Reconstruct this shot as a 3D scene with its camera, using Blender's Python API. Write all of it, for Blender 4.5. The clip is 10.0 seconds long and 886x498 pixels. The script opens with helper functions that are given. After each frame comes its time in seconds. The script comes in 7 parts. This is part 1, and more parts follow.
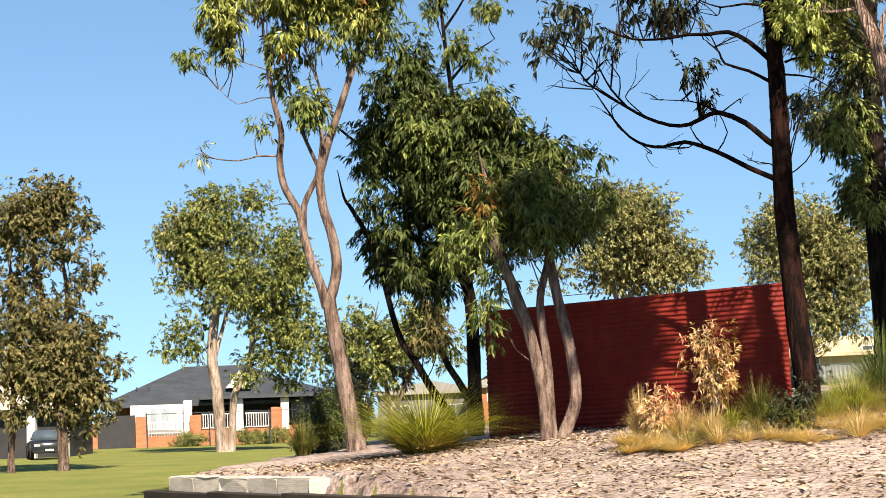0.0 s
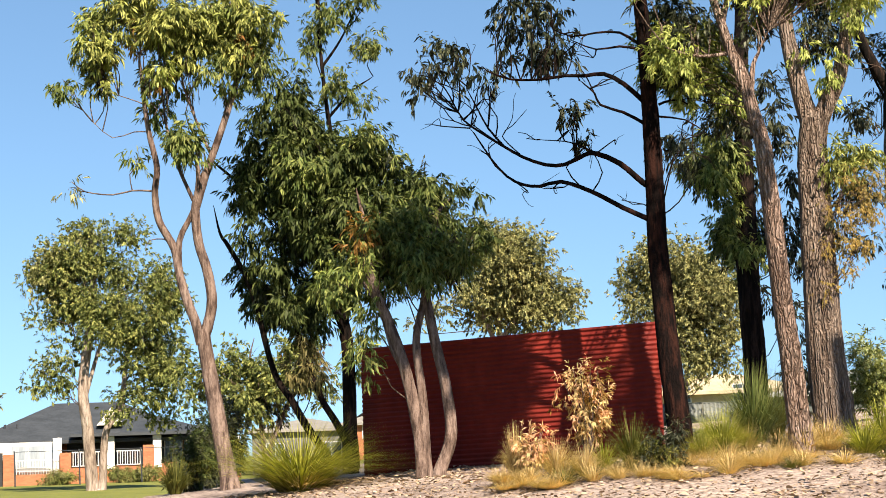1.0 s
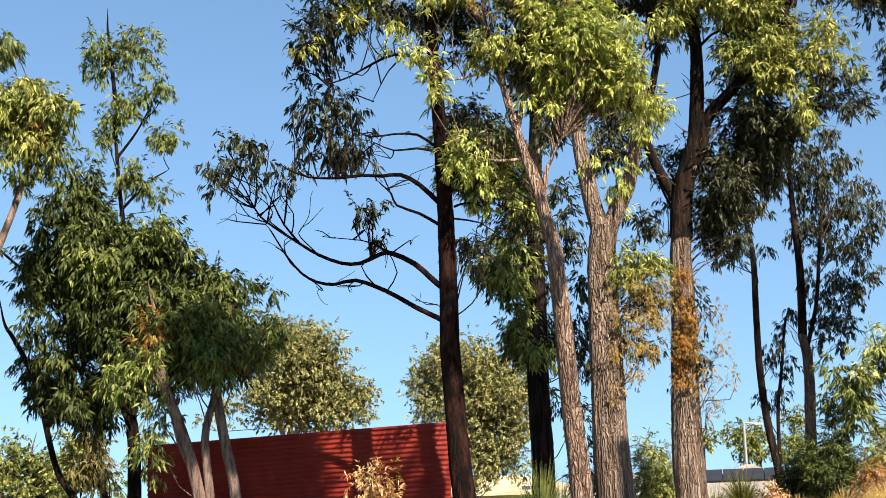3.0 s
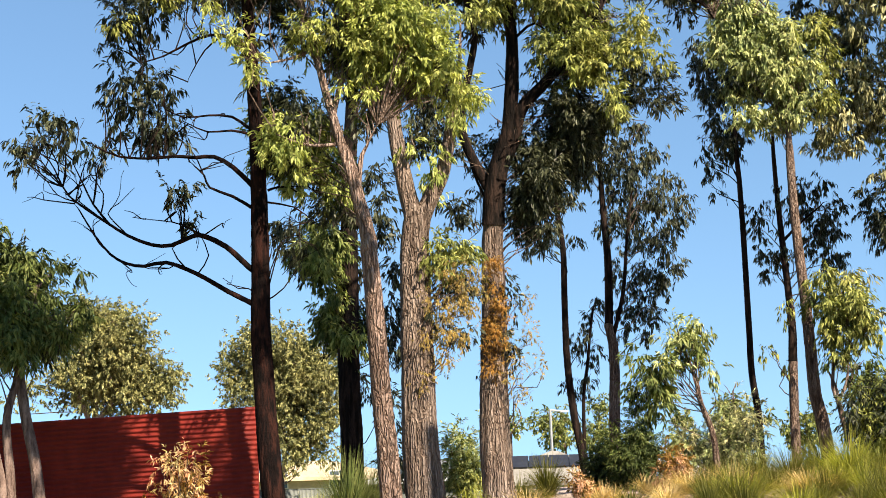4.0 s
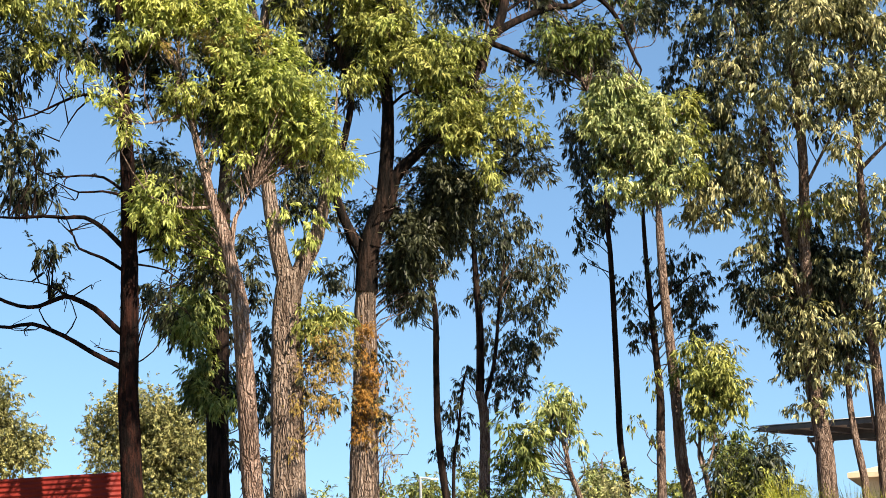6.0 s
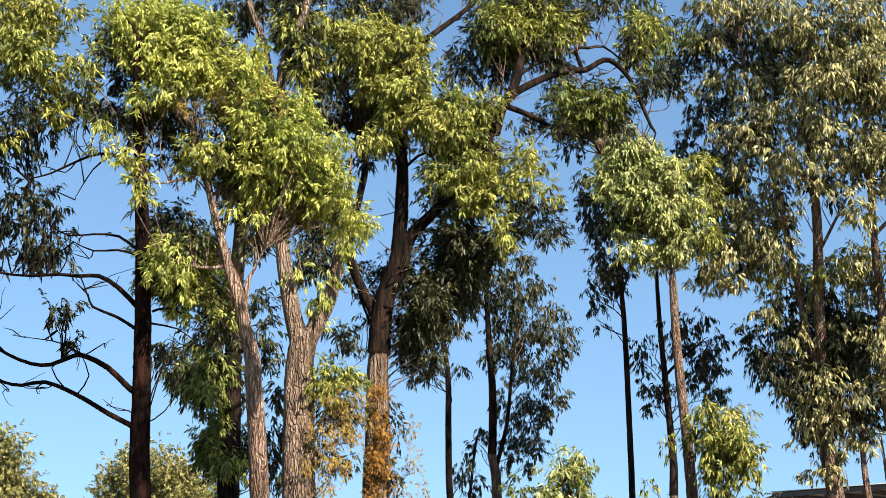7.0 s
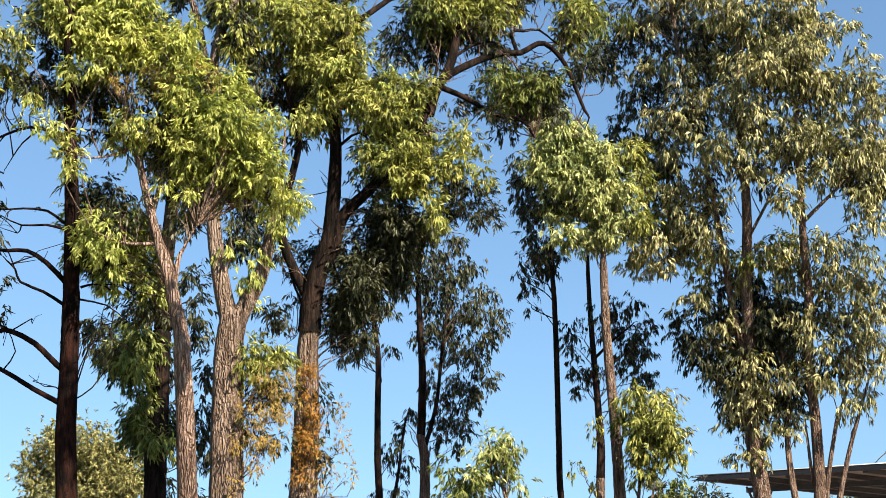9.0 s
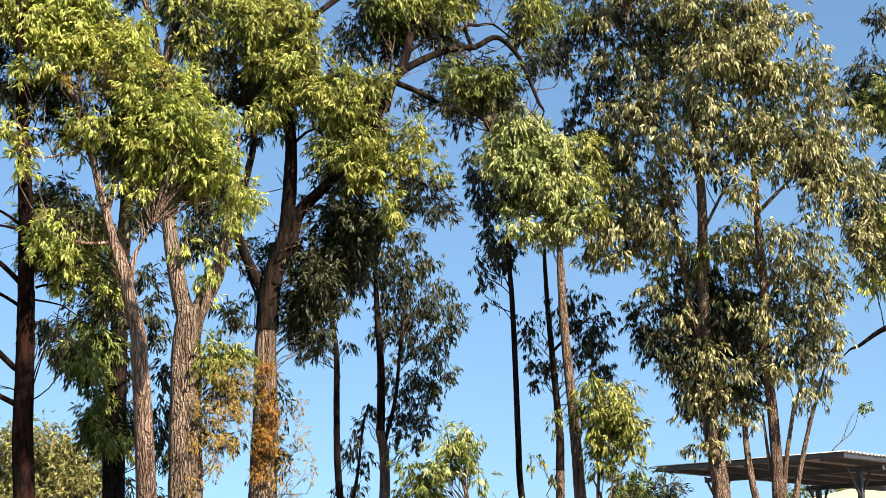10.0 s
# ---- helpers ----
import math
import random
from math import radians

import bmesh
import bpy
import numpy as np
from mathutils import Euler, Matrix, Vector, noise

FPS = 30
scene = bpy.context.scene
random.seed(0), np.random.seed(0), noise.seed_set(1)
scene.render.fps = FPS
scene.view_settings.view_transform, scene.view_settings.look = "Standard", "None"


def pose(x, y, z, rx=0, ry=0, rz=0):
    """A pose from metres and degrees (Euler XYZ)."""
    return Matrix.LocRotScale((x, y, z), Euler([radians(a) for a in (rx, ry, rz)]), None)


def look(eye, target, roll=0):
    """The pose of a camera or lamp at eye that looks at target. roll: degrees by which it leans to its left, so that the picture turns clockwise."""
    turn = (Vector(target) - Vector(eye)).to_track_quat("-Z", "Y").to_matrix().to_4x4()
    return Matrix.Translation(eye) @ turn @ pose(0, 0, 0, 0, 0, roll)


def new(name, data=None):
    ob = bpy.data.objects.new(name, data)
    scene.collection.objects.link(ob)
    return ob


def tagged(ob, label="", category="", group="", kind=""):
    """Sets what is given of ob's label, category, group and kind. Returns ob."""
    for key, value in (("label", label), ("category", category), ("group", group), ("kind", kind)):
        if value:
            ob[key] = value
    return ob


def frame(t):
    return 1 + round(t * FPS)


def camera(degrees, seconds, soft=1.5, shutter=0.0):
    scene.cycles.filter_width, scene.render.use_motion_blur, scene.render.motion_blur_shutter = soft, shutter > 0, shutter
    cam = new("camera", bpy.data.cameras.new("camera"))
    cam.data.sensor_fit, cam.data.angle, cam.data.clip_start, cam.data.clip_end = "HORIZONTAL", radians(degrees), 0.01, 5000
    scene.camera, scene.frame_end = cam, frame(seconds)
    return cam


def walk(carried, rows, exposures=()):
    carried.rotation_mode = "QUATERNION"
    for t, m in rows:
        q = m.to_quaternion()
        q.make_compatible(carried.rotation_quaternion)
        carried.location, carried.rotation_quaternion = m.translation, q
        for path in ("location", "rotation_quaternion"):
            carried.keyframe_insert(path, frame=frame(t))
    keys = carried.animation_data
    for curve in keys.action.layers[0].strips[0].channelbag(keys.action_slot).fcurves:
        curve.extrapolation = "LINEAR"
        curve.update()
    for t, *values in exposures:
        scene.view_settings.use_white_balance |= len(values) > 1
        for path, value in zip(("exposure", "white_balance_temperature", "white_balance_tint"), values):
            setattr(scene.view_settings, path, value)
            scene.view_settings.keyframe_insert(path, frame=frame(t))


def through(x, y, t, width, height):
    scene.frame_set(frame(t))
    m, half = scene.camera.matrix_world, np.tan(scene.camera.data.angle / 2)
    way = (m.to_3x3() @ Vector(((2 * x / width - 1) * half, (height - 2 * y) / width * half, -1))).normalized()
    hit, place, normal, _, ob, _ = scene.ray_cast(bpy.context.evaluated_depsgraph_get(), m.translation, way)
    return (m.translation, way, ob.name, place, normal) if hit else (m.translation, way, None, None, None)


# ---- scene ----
cam = camera(30.95, 10.0, soft=0.65)


def turn(tilt, pan, roll):
    """The pose of a camera held at eye height, tilted up, panned and rolled by degrees."""
    return pose(0, 0, 1.6, 90 + tilt, 0, pan) @ pose(0, 0, 0, 0, 0, roll)


walk(cam, [
    (0.0, turn(5.93, -0.00, -2.00)),
    (0.5, turn(6.36, -2.19, -1.94)),
    (1.0, turn(7.11, -4.48, -2.02)),
    (1.5, turn(8.16, -6.29, -2.13)),
    (2.0, turn(9.24, -7.72, -2.11)),
    (2.2, turn(9.63, -8.32, -2.12)),
    (3.3, turn(10.43, -13.93, -1.69)),
    (3.5, turn(10.25, -15.34, -1.72)),
    (4.0, turn(9.67, -18.79, -1.72)),
    (4.5, turn(9.41, -21.52, -1.85)),
    (5.0, turn(9.71, -23.02, -1.78)),
    (5.5, turn(10.65, -23.50, -1.72)),
    (6.0, turn(11.91, -23.48, -1.65)),
    (6.2, turn(12.44, -23.45, -1.53)),
    (7.3, turn(14.55, -22.91, -0.87)),
    (7.5, turn(14.71, -22.91, -0.76)),
    (8.0, turn(14.55, -23.27, -0.49)),
    (8.5, turn(13.96, -24.30, -0.44)),
    (9.0, turn(13.40, -25.53, -0.71)),
    (9.5, turn(13.15, -26.54, -1.26)),
    (10.0, turn(13.19, -27.11, -1.82)),
], exposures=[(0.0, 1.74), (1.5, 1.75), (4.0, 1.88), (10.0, 1.93)])

# ---- daylight ----
SUN_AZ, SUN_EL = 163.0, 40.0  # degrees clockwise from +y, and above the horizon
world = bpy.data.worlds.new("sky")
scene.world = world
world.use_nodes = True
wn = world.node_tree.nodes
sky = wn.new("ShaderNodeTexSky")
sky.sky_type, sky.sun_disc = "NISHITA", False
sky.sun_elevation, sky.sun_rotation = radians(SUN_EL), radians(SUN_AZ)
sky.altitude, sky.air_density, sky.dust_density, sky.ozone_density = 0, 1.0, 0.2, 1.2
sc, ml, ad = wn.new("ShaderNodeTexCoord"), wn.new("ShaderNodeVectorMath"), wn.new("ShaderNodeVectorMath")
ml.operation, ad.operation = "MULTIPLY", "ADD"
ml.inputs[1].default_value, ad.inputs[1].default_value = (1, 1, 0.8), (0, 0, 0.13)  # a clear dry sky, hardly paler at the horizon
world.node_tree.links.new(sc.outputs["Generated"], ml.inputs[0])
world.node_tree.links.new(ml.outputs[0], ad.inputs[0])
world.node_tree.links.new(ad.outputs[0], sky.inputs[0])
haze = wn.new("ShaderNodeMix")
haze.data_type, haze.blend_type = "RGBA", "MULTIPLY"
haze.inputs[0].default_value, haze.inputs[7].default_value = 1.0, (0.92, 1.08, 1.14, 1)
world.node_tree.links.new(sky.outputs[0], haze.inputs[6])
world.node_tree.links.new(haze.outputs[2], wn["Background"].inputs[0])
wn["Background"].inputs[1].default_value = 0.0455
sun = new("sun", bpy.data.lights.new("sun", "SUN"))
sun.data.energy, sun.data.angle, sun.data.color = 5.0, radians(0.55), (1.0, 0.85, 0.66)
_a, _e = radians(SUN_AZ), radians(SUN_EL)
SUN_DIR = Vector((math.sin(_a) * math.cos(_e), math.cos(_a) * math.cos(_e), math.sin(_e)))
sun.matrix_world = look(SUN_DIR * 60, (0, 0, 0))
scene.view_settings.exposure = 1.88

# ---- materials ----
ALBEDO_SCALE = 0.84  # base colours scaled down to suit the raised exposure and deepen the shade


def nodes_of(name, rough=0.8, metal=0.0, spec=0.3):
    m = bpy.data.materials.new(name)
    m.use_nodes = True
    n, l = m.node_tree.nodes, m.node_tree.links
    b = n["Principled BSDF"]
    b.inputs["Roughness"].default_value, b.inputs["Metallic"].default_value = rough, metal
    b.inputs["Specular IOR Level"].default_value = spec
    return m, n, l, b


def ramp_of(n, l, fac, stops, dull=1.0):
    r = n.new("ShaderNodeValToRGB")
    while len(r.color_ramp.elements) < len(stops):
        r.color_ramp.elements.new(0.5)
    for e, (p, c) in zip(r.color_ramp.elements, stops):
        e.position, e.color = p, (c[0] * dull, c[1] * dull, c[2] * dull, 1)
    l.new(fac, r.inputs[0])
    return r.outputs[0]


def noise_of(n, l, scale, detail=4.0, stretch=None, rough=0.6, space="Object"):
    tc = n.new("ShaderNodeTexCoord")
    t = n.new("ShaderNodeTexNoise")
    t.inputs["Scale"].default_value, t.inputs["Detail"].default_value, t.inputs["Roughness"].default_value = scale, detail, rough
    src = tc.outputs[space]
    if stretch:
        mp = n.new("ShaderNodeMapping")
        mp.inputs["Scale"].default_value = stretch
        l.new(src, mp.inputs[0])
        src = mp.outputs[0]
    l.new(src, t.inputs["Vector"])
    return t.outputs[0]


def mixed(n, l, a, b, fac, mode="MIX"):
    m = n.new("ShaderNodeMix")
    m.data_type, m.blend_type = "RGBA", mode
    for sock, v in ((m.inputs[0], fac), (m.inputs[6], a), (m.inputs[7], b)):
        if isinstance(v, (int, float)):
            sock.default_value = v
        elif isinstance(v, tuple):
            sock.default_value = (*v, 1)
        else:
            l.new(v, sock)
    return m.outputs[2]


def bumped(n, l, b, height, strength=0.5, dist=0.02):
    k = n.new("ShaderNodeBump")
    k.inputs["Strength"].default_value, k.inputs["Distance"].default_value = strength, dist
    l.new(height, k.inputs["Height"])
    l.new(k.outputs[0], b.inputs["Normal"])


def surface(name, dark, light, scale=6.0, stretch=None, rough=0.8, metal=0.0, spec=0.3, bump=0.3, dist=0.01, fine=5.0):
    """A weathered plain surface: stains at one scale, grain at a finer one."""
    m, n, l, b = nodes_of(name, rough, metal, spec)
    big = noise_of(n, l, scale, 5, stretch)
    small = noise_of(n, l, scale * fine, 4, stretch)
    c = ramp_of(n, l, big, [(0.3, dark), (0.7, light)], ALBEDO_SCALE)
    g = ramp_of(n, l, small, [(0.25, (0.72, 0.72, 0.72)), (0.75, (1.0, 1.0, 1.0))])
    l.new(mixed(n, l, c, g, 1.0, "MULTIPLY"), b.inputs["Base Color"])
    bumped(n, l, b, small, bump, dist)
    return m


def bark(name, dark, mid, light, furrow=1.0, scale=9.0, long=0.16, crack=0.0):
    """Bark: long strips of tone, cracked into plates or furrows where asked, with patches and flecks."""
    m, n, l, b = nodes_of(name, 0.95, 0, 0.05)
    strips = noise_of(n, l, scale, 6, (1, 1, long), 0.66)
    patch = noise_of(n, l, 1.1, 4, (1, 1, 0.5))
    fleck = noise_of(n, l, 42, 3, (1, 1, 0.35))
    c = ramp_of(n, l, strips, [(0.36, dark), (0.48, mid), (0.6, light)], ALBEDO_SCALE)
    p = ramp_of(n, l, patch, [(0.3, (0.66, 0.60, 0.56)), (0.5, (0.95, 0.88, 0.83)), (0.68, (1.1, 1.07, 1.05))])
    c = mixed(n, l, c, p, 1.0, "MULTIPLY")
    f = ramp_of(n, l, fleck, [(0.3, (0.8, 0.79, 0.78)), (0.6, (1.03, 1.03, 1.03))])
    c = mixed(n, l, c, f, 1.0, "MULTIPLY")
    h = n.new("ShaderNodeMath")
    h.operation = "MULTIPLY_ADD"
    l.new(strips, h.inputs[0])
    h.inputs[1].default_value = 2.0
    l.new(fleck, h.inputs[2])
    height = h.outputs[0]
    if crack:
        tc, mp, vo, wob = n.new("ShaderNodeTexCoord"), n.new("ShaderNodeMapping"), n.new("ShaderNodeTexVoronoi"), n.new("ShaderNodeMix")
        wob.data_type, wob.blend_type = "RGBA", "ADD"
        wob.inputs[0].default_value = 0.06
        l.new(tc.outputs["Object"], wob.inputs[6])
        nz = n.new("ShaderNodeTexNoise")
        nz.inputs["Scale"].default_value = 9.0
        l.new(tc.outputs["Object"], nz.inputs["Vector"])
        l.new(nz.outputs["Color"], wob.inputs[7])
        mp.inputs["Scale"].default_value = (1, 1, long)
        l.new(wob.outputs[2], mp.inputs[0])
        vo.feature = "DISTANCE_TO_EDGE"
        vo.inputs["Scale"].default_value = crack
        l.new(mp.outputs[0], vo.inputs["Vector"])
        g = ramp_of(n, l, vo.outputs["Distance"], [(0.0, (0.5, 0.45, 0.42)), (0.07, (0.84, 0.81, 0.79)), (0.22, (1.04, 1.03, 1.02))])
        c = mixed(n, l, c, g, 1.0, "MULTIPLY")
        add = n.new("ShaderNodeMath")
        add.operation = "MULTIPLY_ADD"
        mn = n.new("ShaderNodeMath")
        mn.operation = "MINIMUM"
        mn.inputs[1].default_value = 0.25
        l.new(vo.outputs["Distance"], mn.inputs[0])
        l.new(mn.outputs[0], add.inputs[0])
        add.inputs[1].default_value = 7.0
        l.new(height, add.inputs[2])
        height = add.outputs[0]
    l.new(c, b.inputs["Base Color"])
    bumped(n, l, b, height, 0.9, 0.025 * furrow)
    return m


def leaf(name, cols, through=0.45, rough=0.55, gloss=0.08):
    """Leaves: a colour of its own for each leaf and each spray, a waxy skin, some light passing through the blade."""
    m, n, l, b = nodes_of(name, rough, 0, gloss)
    geo = n.new("ShaderNodeNewGeometry")
    c = ramp_of(n, l, geo.outputs["Random Per Island"], [(i / (len(cols) - 1), k) for i, k in enumerate(cols)], ALBEDO_SCALE)
    spray = ramp_of(n, l, noise_of(n, l, 3.4, 2), [(0.32, (0.88, 0.80, 0.65)), (0.5, (1.20, 1.08, 0.85)), (0.68, (1.61, 1.42, 1.06))])
    c = mixed(n, l, c, spray, 1.0, "MULTIPLY")
    var = ramp_of(n, l, noise_of(n, l, 0.9, 3), [(0.3, (0.76, 0.82, 0.8)), (0.7, (1.12, 1.06, 0.98))])
    c = mixed(n, l, c, var, 1.0, "MULTIPLY")
    l.new(c, b.inputs["Base Color"])
    tr = n.new("ShaderNodeBsdfTranslucent")
    warm = mixed(n, l, c, (1.15, 1.2, 0.6), 1.0, "MULTIPLY")
    l.new(warm, tr.inputs[0])
    mix = n.new("ShaderNodeMixShader")
    mix.inputs[0].default_value = through
    l.new(b.outputs[0], mix.inputs[1])
    l.new(tr.outputs[0], mix.inputs[2])
    l.new(mix.outputs[0], n["Material Output"].inputs[0])
    return m


LEAF = {
    "lime": leaf("leaf_lime", [(0.10, 0.135, 0.042), (0.255, 0.33, 0.11), (0.45, 0.52, 0.24), (0.175, 0.235, 0.07)], 0.32),
    "olive": leaf("leaf_olive", [(0.046, 0.060, 0.022), (0.155, 0.195, 0.064), (0.35, 0.395, 0.165), (0.088, 0.118, 0.037)], 0.2),
    "green": leaf("leaf_green", [(0.03, 0.05, 0.02), (0.09, 0.135, 0.048), (0.19, 0.23, 0.10), (0.05, 0.08, 0.03)], 0.2),
    "fresh": leaf("leaf_fresh_green", [(0.06, 0.10, 0.032), (0.17, 0.235, 0.08), (0.33, 0.39, 0.17), (0.10, 0.15, 0.05)], 0.26),
    "rich": leaf("leaf_rich_green", [(0.010, 0.018, 0.008), (0.032, 0.052, 0.019), (0.085, 0.115, 0.05), (0.018, 0.030, 0.012)], 0.12, 0.5, 0.08),
    # near-black leaves that put shade into the crowns' colour
    "deep": leaf("leaf_shade_dark", [(0.008, 0.011, 0.008), (0.022, 0.030, 0.020), (0.068, 0.082, 0.06), (0.014, 0.019, 0.013)], 0.08, 0.45, 0.14),
    "pale": leaf("leaf_pale", [(0.08, 0.12, 0.055), (0.235, 0.305, 0.155), (0.46, 0.52, 0.32), (0.145, 0.195, 0.09)], 0.22),
    "grey": leaf("leaf_grey", [(0.036, 0.042, 0.026), (0.14, 0.157, 0.09), (0.385, 0.41, 0.28), (0.07, 0.08, 0.044)], 0.14, 0.45, 0.14),
    "bgolive": leaf("leaf_far_olive", [(0.055, 0.066, 0.034), (0.145, 0.163, 0.082), (0.30, 0.32, 0.185), (0.09, 0.104, 0.05)], 0.2),
    "bggreen": leaf("leaf_far_green", [(0.025, 0.040, 0.016), (0.100, 0.138, 0.050), (0.25, 0.285, 0.125), (0.058, 0.083, 0.030)], 0.2),
    "brown": leaf("leaf_brown_green", [(0.05, 0.057, 0.03), (0.105, 0.108, 0.057), (0.18, 0.17, 0.10), (0.07, 0.076, 0.039)], 0.22),
    "rust": leaf("leaf_rust", [(0.160, 0.090, 0.040), (0.240, 0.130, 0.050), (0.150, 0.130, 0.040), (0.280, 0.170, 0.080)], 0.4),
    "ochre": leaf("leaf_ochre", [(0.22, 0.175, 0.08), (0.34, 0.27, 0.13), (0.24, 0.22, 0.095), (0.30, 0.215, 0.10)], 0.35),
    "orange": leaf("leaf_orange", [(0.20, 0.12, 0.045), (0.33, 0.20, 0.075), (0.24, 0.14, 0.05), (0.30, 0.20, 0.08)], 0.35),
    "pink": leaf("leaf_pink", [(0.62, 0.36, 0.30), (0.74, 0.52, 0.46), (0.55, 0.33, 0.26), (0.48, 0.32, 0.21)], 0.4),
    "straw": leaf("leaf_straw", [(0.50, 0.40, 0.25), (0.64, 0.54, 0.37), (0.42, 0.33, 0.20), (0.54, 0.43, 0.27)], 0.35, 0.6),
    "feather": leaf("leaf_feather", [(0.20, 0.25, 0.06), (0.32, 0.36, 0.10), (0.42, 0.44, 0.16), (0.16, 0.20, 0.05)], 0.35),
    "blade": leaf("leaf_blade", [(0.16, 0.20, 0.03), (0.27, 0.31, 0.055), (0.38, 0.39, 0.11), (0.12, 0.15, 0.03)], 0.4),
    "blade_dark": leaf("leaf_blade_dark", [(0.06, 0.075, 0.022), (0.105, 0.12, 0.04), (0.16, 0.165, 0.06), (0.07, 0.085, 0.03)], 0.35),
}
BARK = {
    "smooth": bark("bark_smooth_pink_grey", (0.05, 0.037, 0.033), (0.14, 0.105, 0.092), (0.25, 0.197, 0.175), 1.0, 11.0, 0.22),
    "rough": bark("bark_rough_brown", (0.075, 0.058, 0.05), (0.172, 0.134, 0.114), (0.28, 0.23, 0.20), 1.0, 14.0, 0.12, 30.0),
    "plated": bark("bark_plated_pink_brown", (0.14, 0.105, 0.09), (0.29, 0.225, 0.195), (0.40, 0.325, 0.29), 1.6, 15.0, 0.16, 24.0),
    "pale": bark("bark_pale_grey", (0.14, 0.115, 0.10), (0.27, 0.23, 0.20), (0.40, 0.355, 0.32), 0.8, 8.0, 0.2),
    "furrowed": bark("bark_furrowed_grey", (0.12, 0.096, 0.083), (0.235, 0.196, 0.17), (0.33, 0.285, 0.255), 1.6, 13.0, 0.03, 22.0),
    # near-black bark, on several trees standing in for shade on trunk and limbs
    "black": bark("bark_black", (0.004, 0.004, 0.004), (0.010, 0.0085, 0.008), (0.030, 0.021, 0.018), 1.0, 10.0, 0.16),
    # reddish bark taken almost to black, to stand in for shade on the trunk
    "dark": bark("bark_shade_dark", (0.003, 0.0027, 0.0028), (0.0075, 0.005, 0.005), (0.028, 0.0125, 0.010), 1.0, 10.0, 0.16),
}

# ---- shapes ----
def mesh_of(name, verts, faces, mat, smooth=False, mats=None):
    """A mesh out of arrays; faces all have the same number of corners."""
    me = bpy.data.meshes.new(name)
    verts, faces = np.asarray(verts, np.float32), np.asarray(faces, np.int32)
    k = faces.shape[1]
    me.vertices.add(len(verts)), me.loops.add(faces.size), me.polygons.add(len(faces))
    me.vertices.foreach_set("co", verts.ravel())
    me.loops.foreach_set("vertex_index", faces.ravel())
    me.polygons.foreach_set("loop_start", np.arange(0, faces.size, k, dtype=np.int32))
    if smooth:
        me.polygons.foreach_set("use_smooth", np.ones(len(faces), bool))
    me.materials.append(mat)
    me.update(calc_edges=True)
    return me


def part_mesh(name, me, parent, label=""):
    ob = new(name, me)
    ob.parent = parent
    return tagged(ob, label)


def part(name, bm, mat, parent, label="", smooth=False):
    """Links a bmesh as one mesh object under a thing or a part."""
    me = bpy.data.meshes.new(name)
    bm.to_mesh(me)
    bm.free()
    if smooth:
        me.shade_smooth()
    me.materials.append(mat)
    return part_mesh(name, me, parent, label)


def thing(name, at, label, category, group="", turn_z=0.0, kind=""):
    ob = new(name)
    ob.matrix_basis = pose(*at, 0, 0, turn_z)
    return tagged(ob, label, category, group, kind)


def box(bm, x0, x1, y0, y1, z0, z1, bevel=0.0):
    """Adds a box; its edges bevelled where asked."""
    r = bmesh.ops.create_cube(bm, size=1.0, matrix=Matrix.Translation(((x0 + x1) / 2, (y0 + y1) / 2, (z0 + z1) / 2)) @ Matrix.Diagonal((x1 - x0, y1 - y0, z1 - z0, 1)))
    if bevel:
        es = list({e for v in r["verts"] for e in v.link_edges})
        bmesh.ops.bevel(bm, geom=es, offset=bevel, segments=1, affect="EDGES")
    return bm


def boxed(name, dims, mat, parent, label="", bevel=0.0):
    return part(name, box(bmesh.new(), *dims, bevel), mat, parent, label)


def rod(bm, a, b, r0, r1=None, n=8):
    """A tapered rod from a to b."""
    a, b = Vector(a), Vector(b)
    d = b - a
    m = Matrix.Translation((a + b) / 2) @ d.to_track_quat("Z", "Y").to_matrix().to_4x4()
    bmesh.ops.create_cone(bm, cap_ends=True, segments=n, radius1=r0, radius2=r0 if r1 is None else r1, depth=d.length, matrix=m)
    return bm


def spline(pts, step):
    """Catmull-Rom through rows of numbers, resampled about every step metres."""
    p = np.asarray(pts, float)
    p = np.vstack([2 * p[0] - p[1], p, 2 * p[-1] - p[-2]])
    out = []
    for i in range(1, len(p) - 2):
        a, b, c, d = p[i - 1:i + 3]
        k = max(2, int(np.linalg.norm((c - b)[:3]) / step))
        s = np.linspace(0, 1, k, endpoint=False)[:, None]
        out.append(0.5 * (2 * b + (c - a) * s + (2 * a - 5 * b + 4 * c - d) * s ** 2 + (3 * b - a - 3 * c + d) * s ** 3))
    out.append(p[-2][None])
    return np.vstack(out)


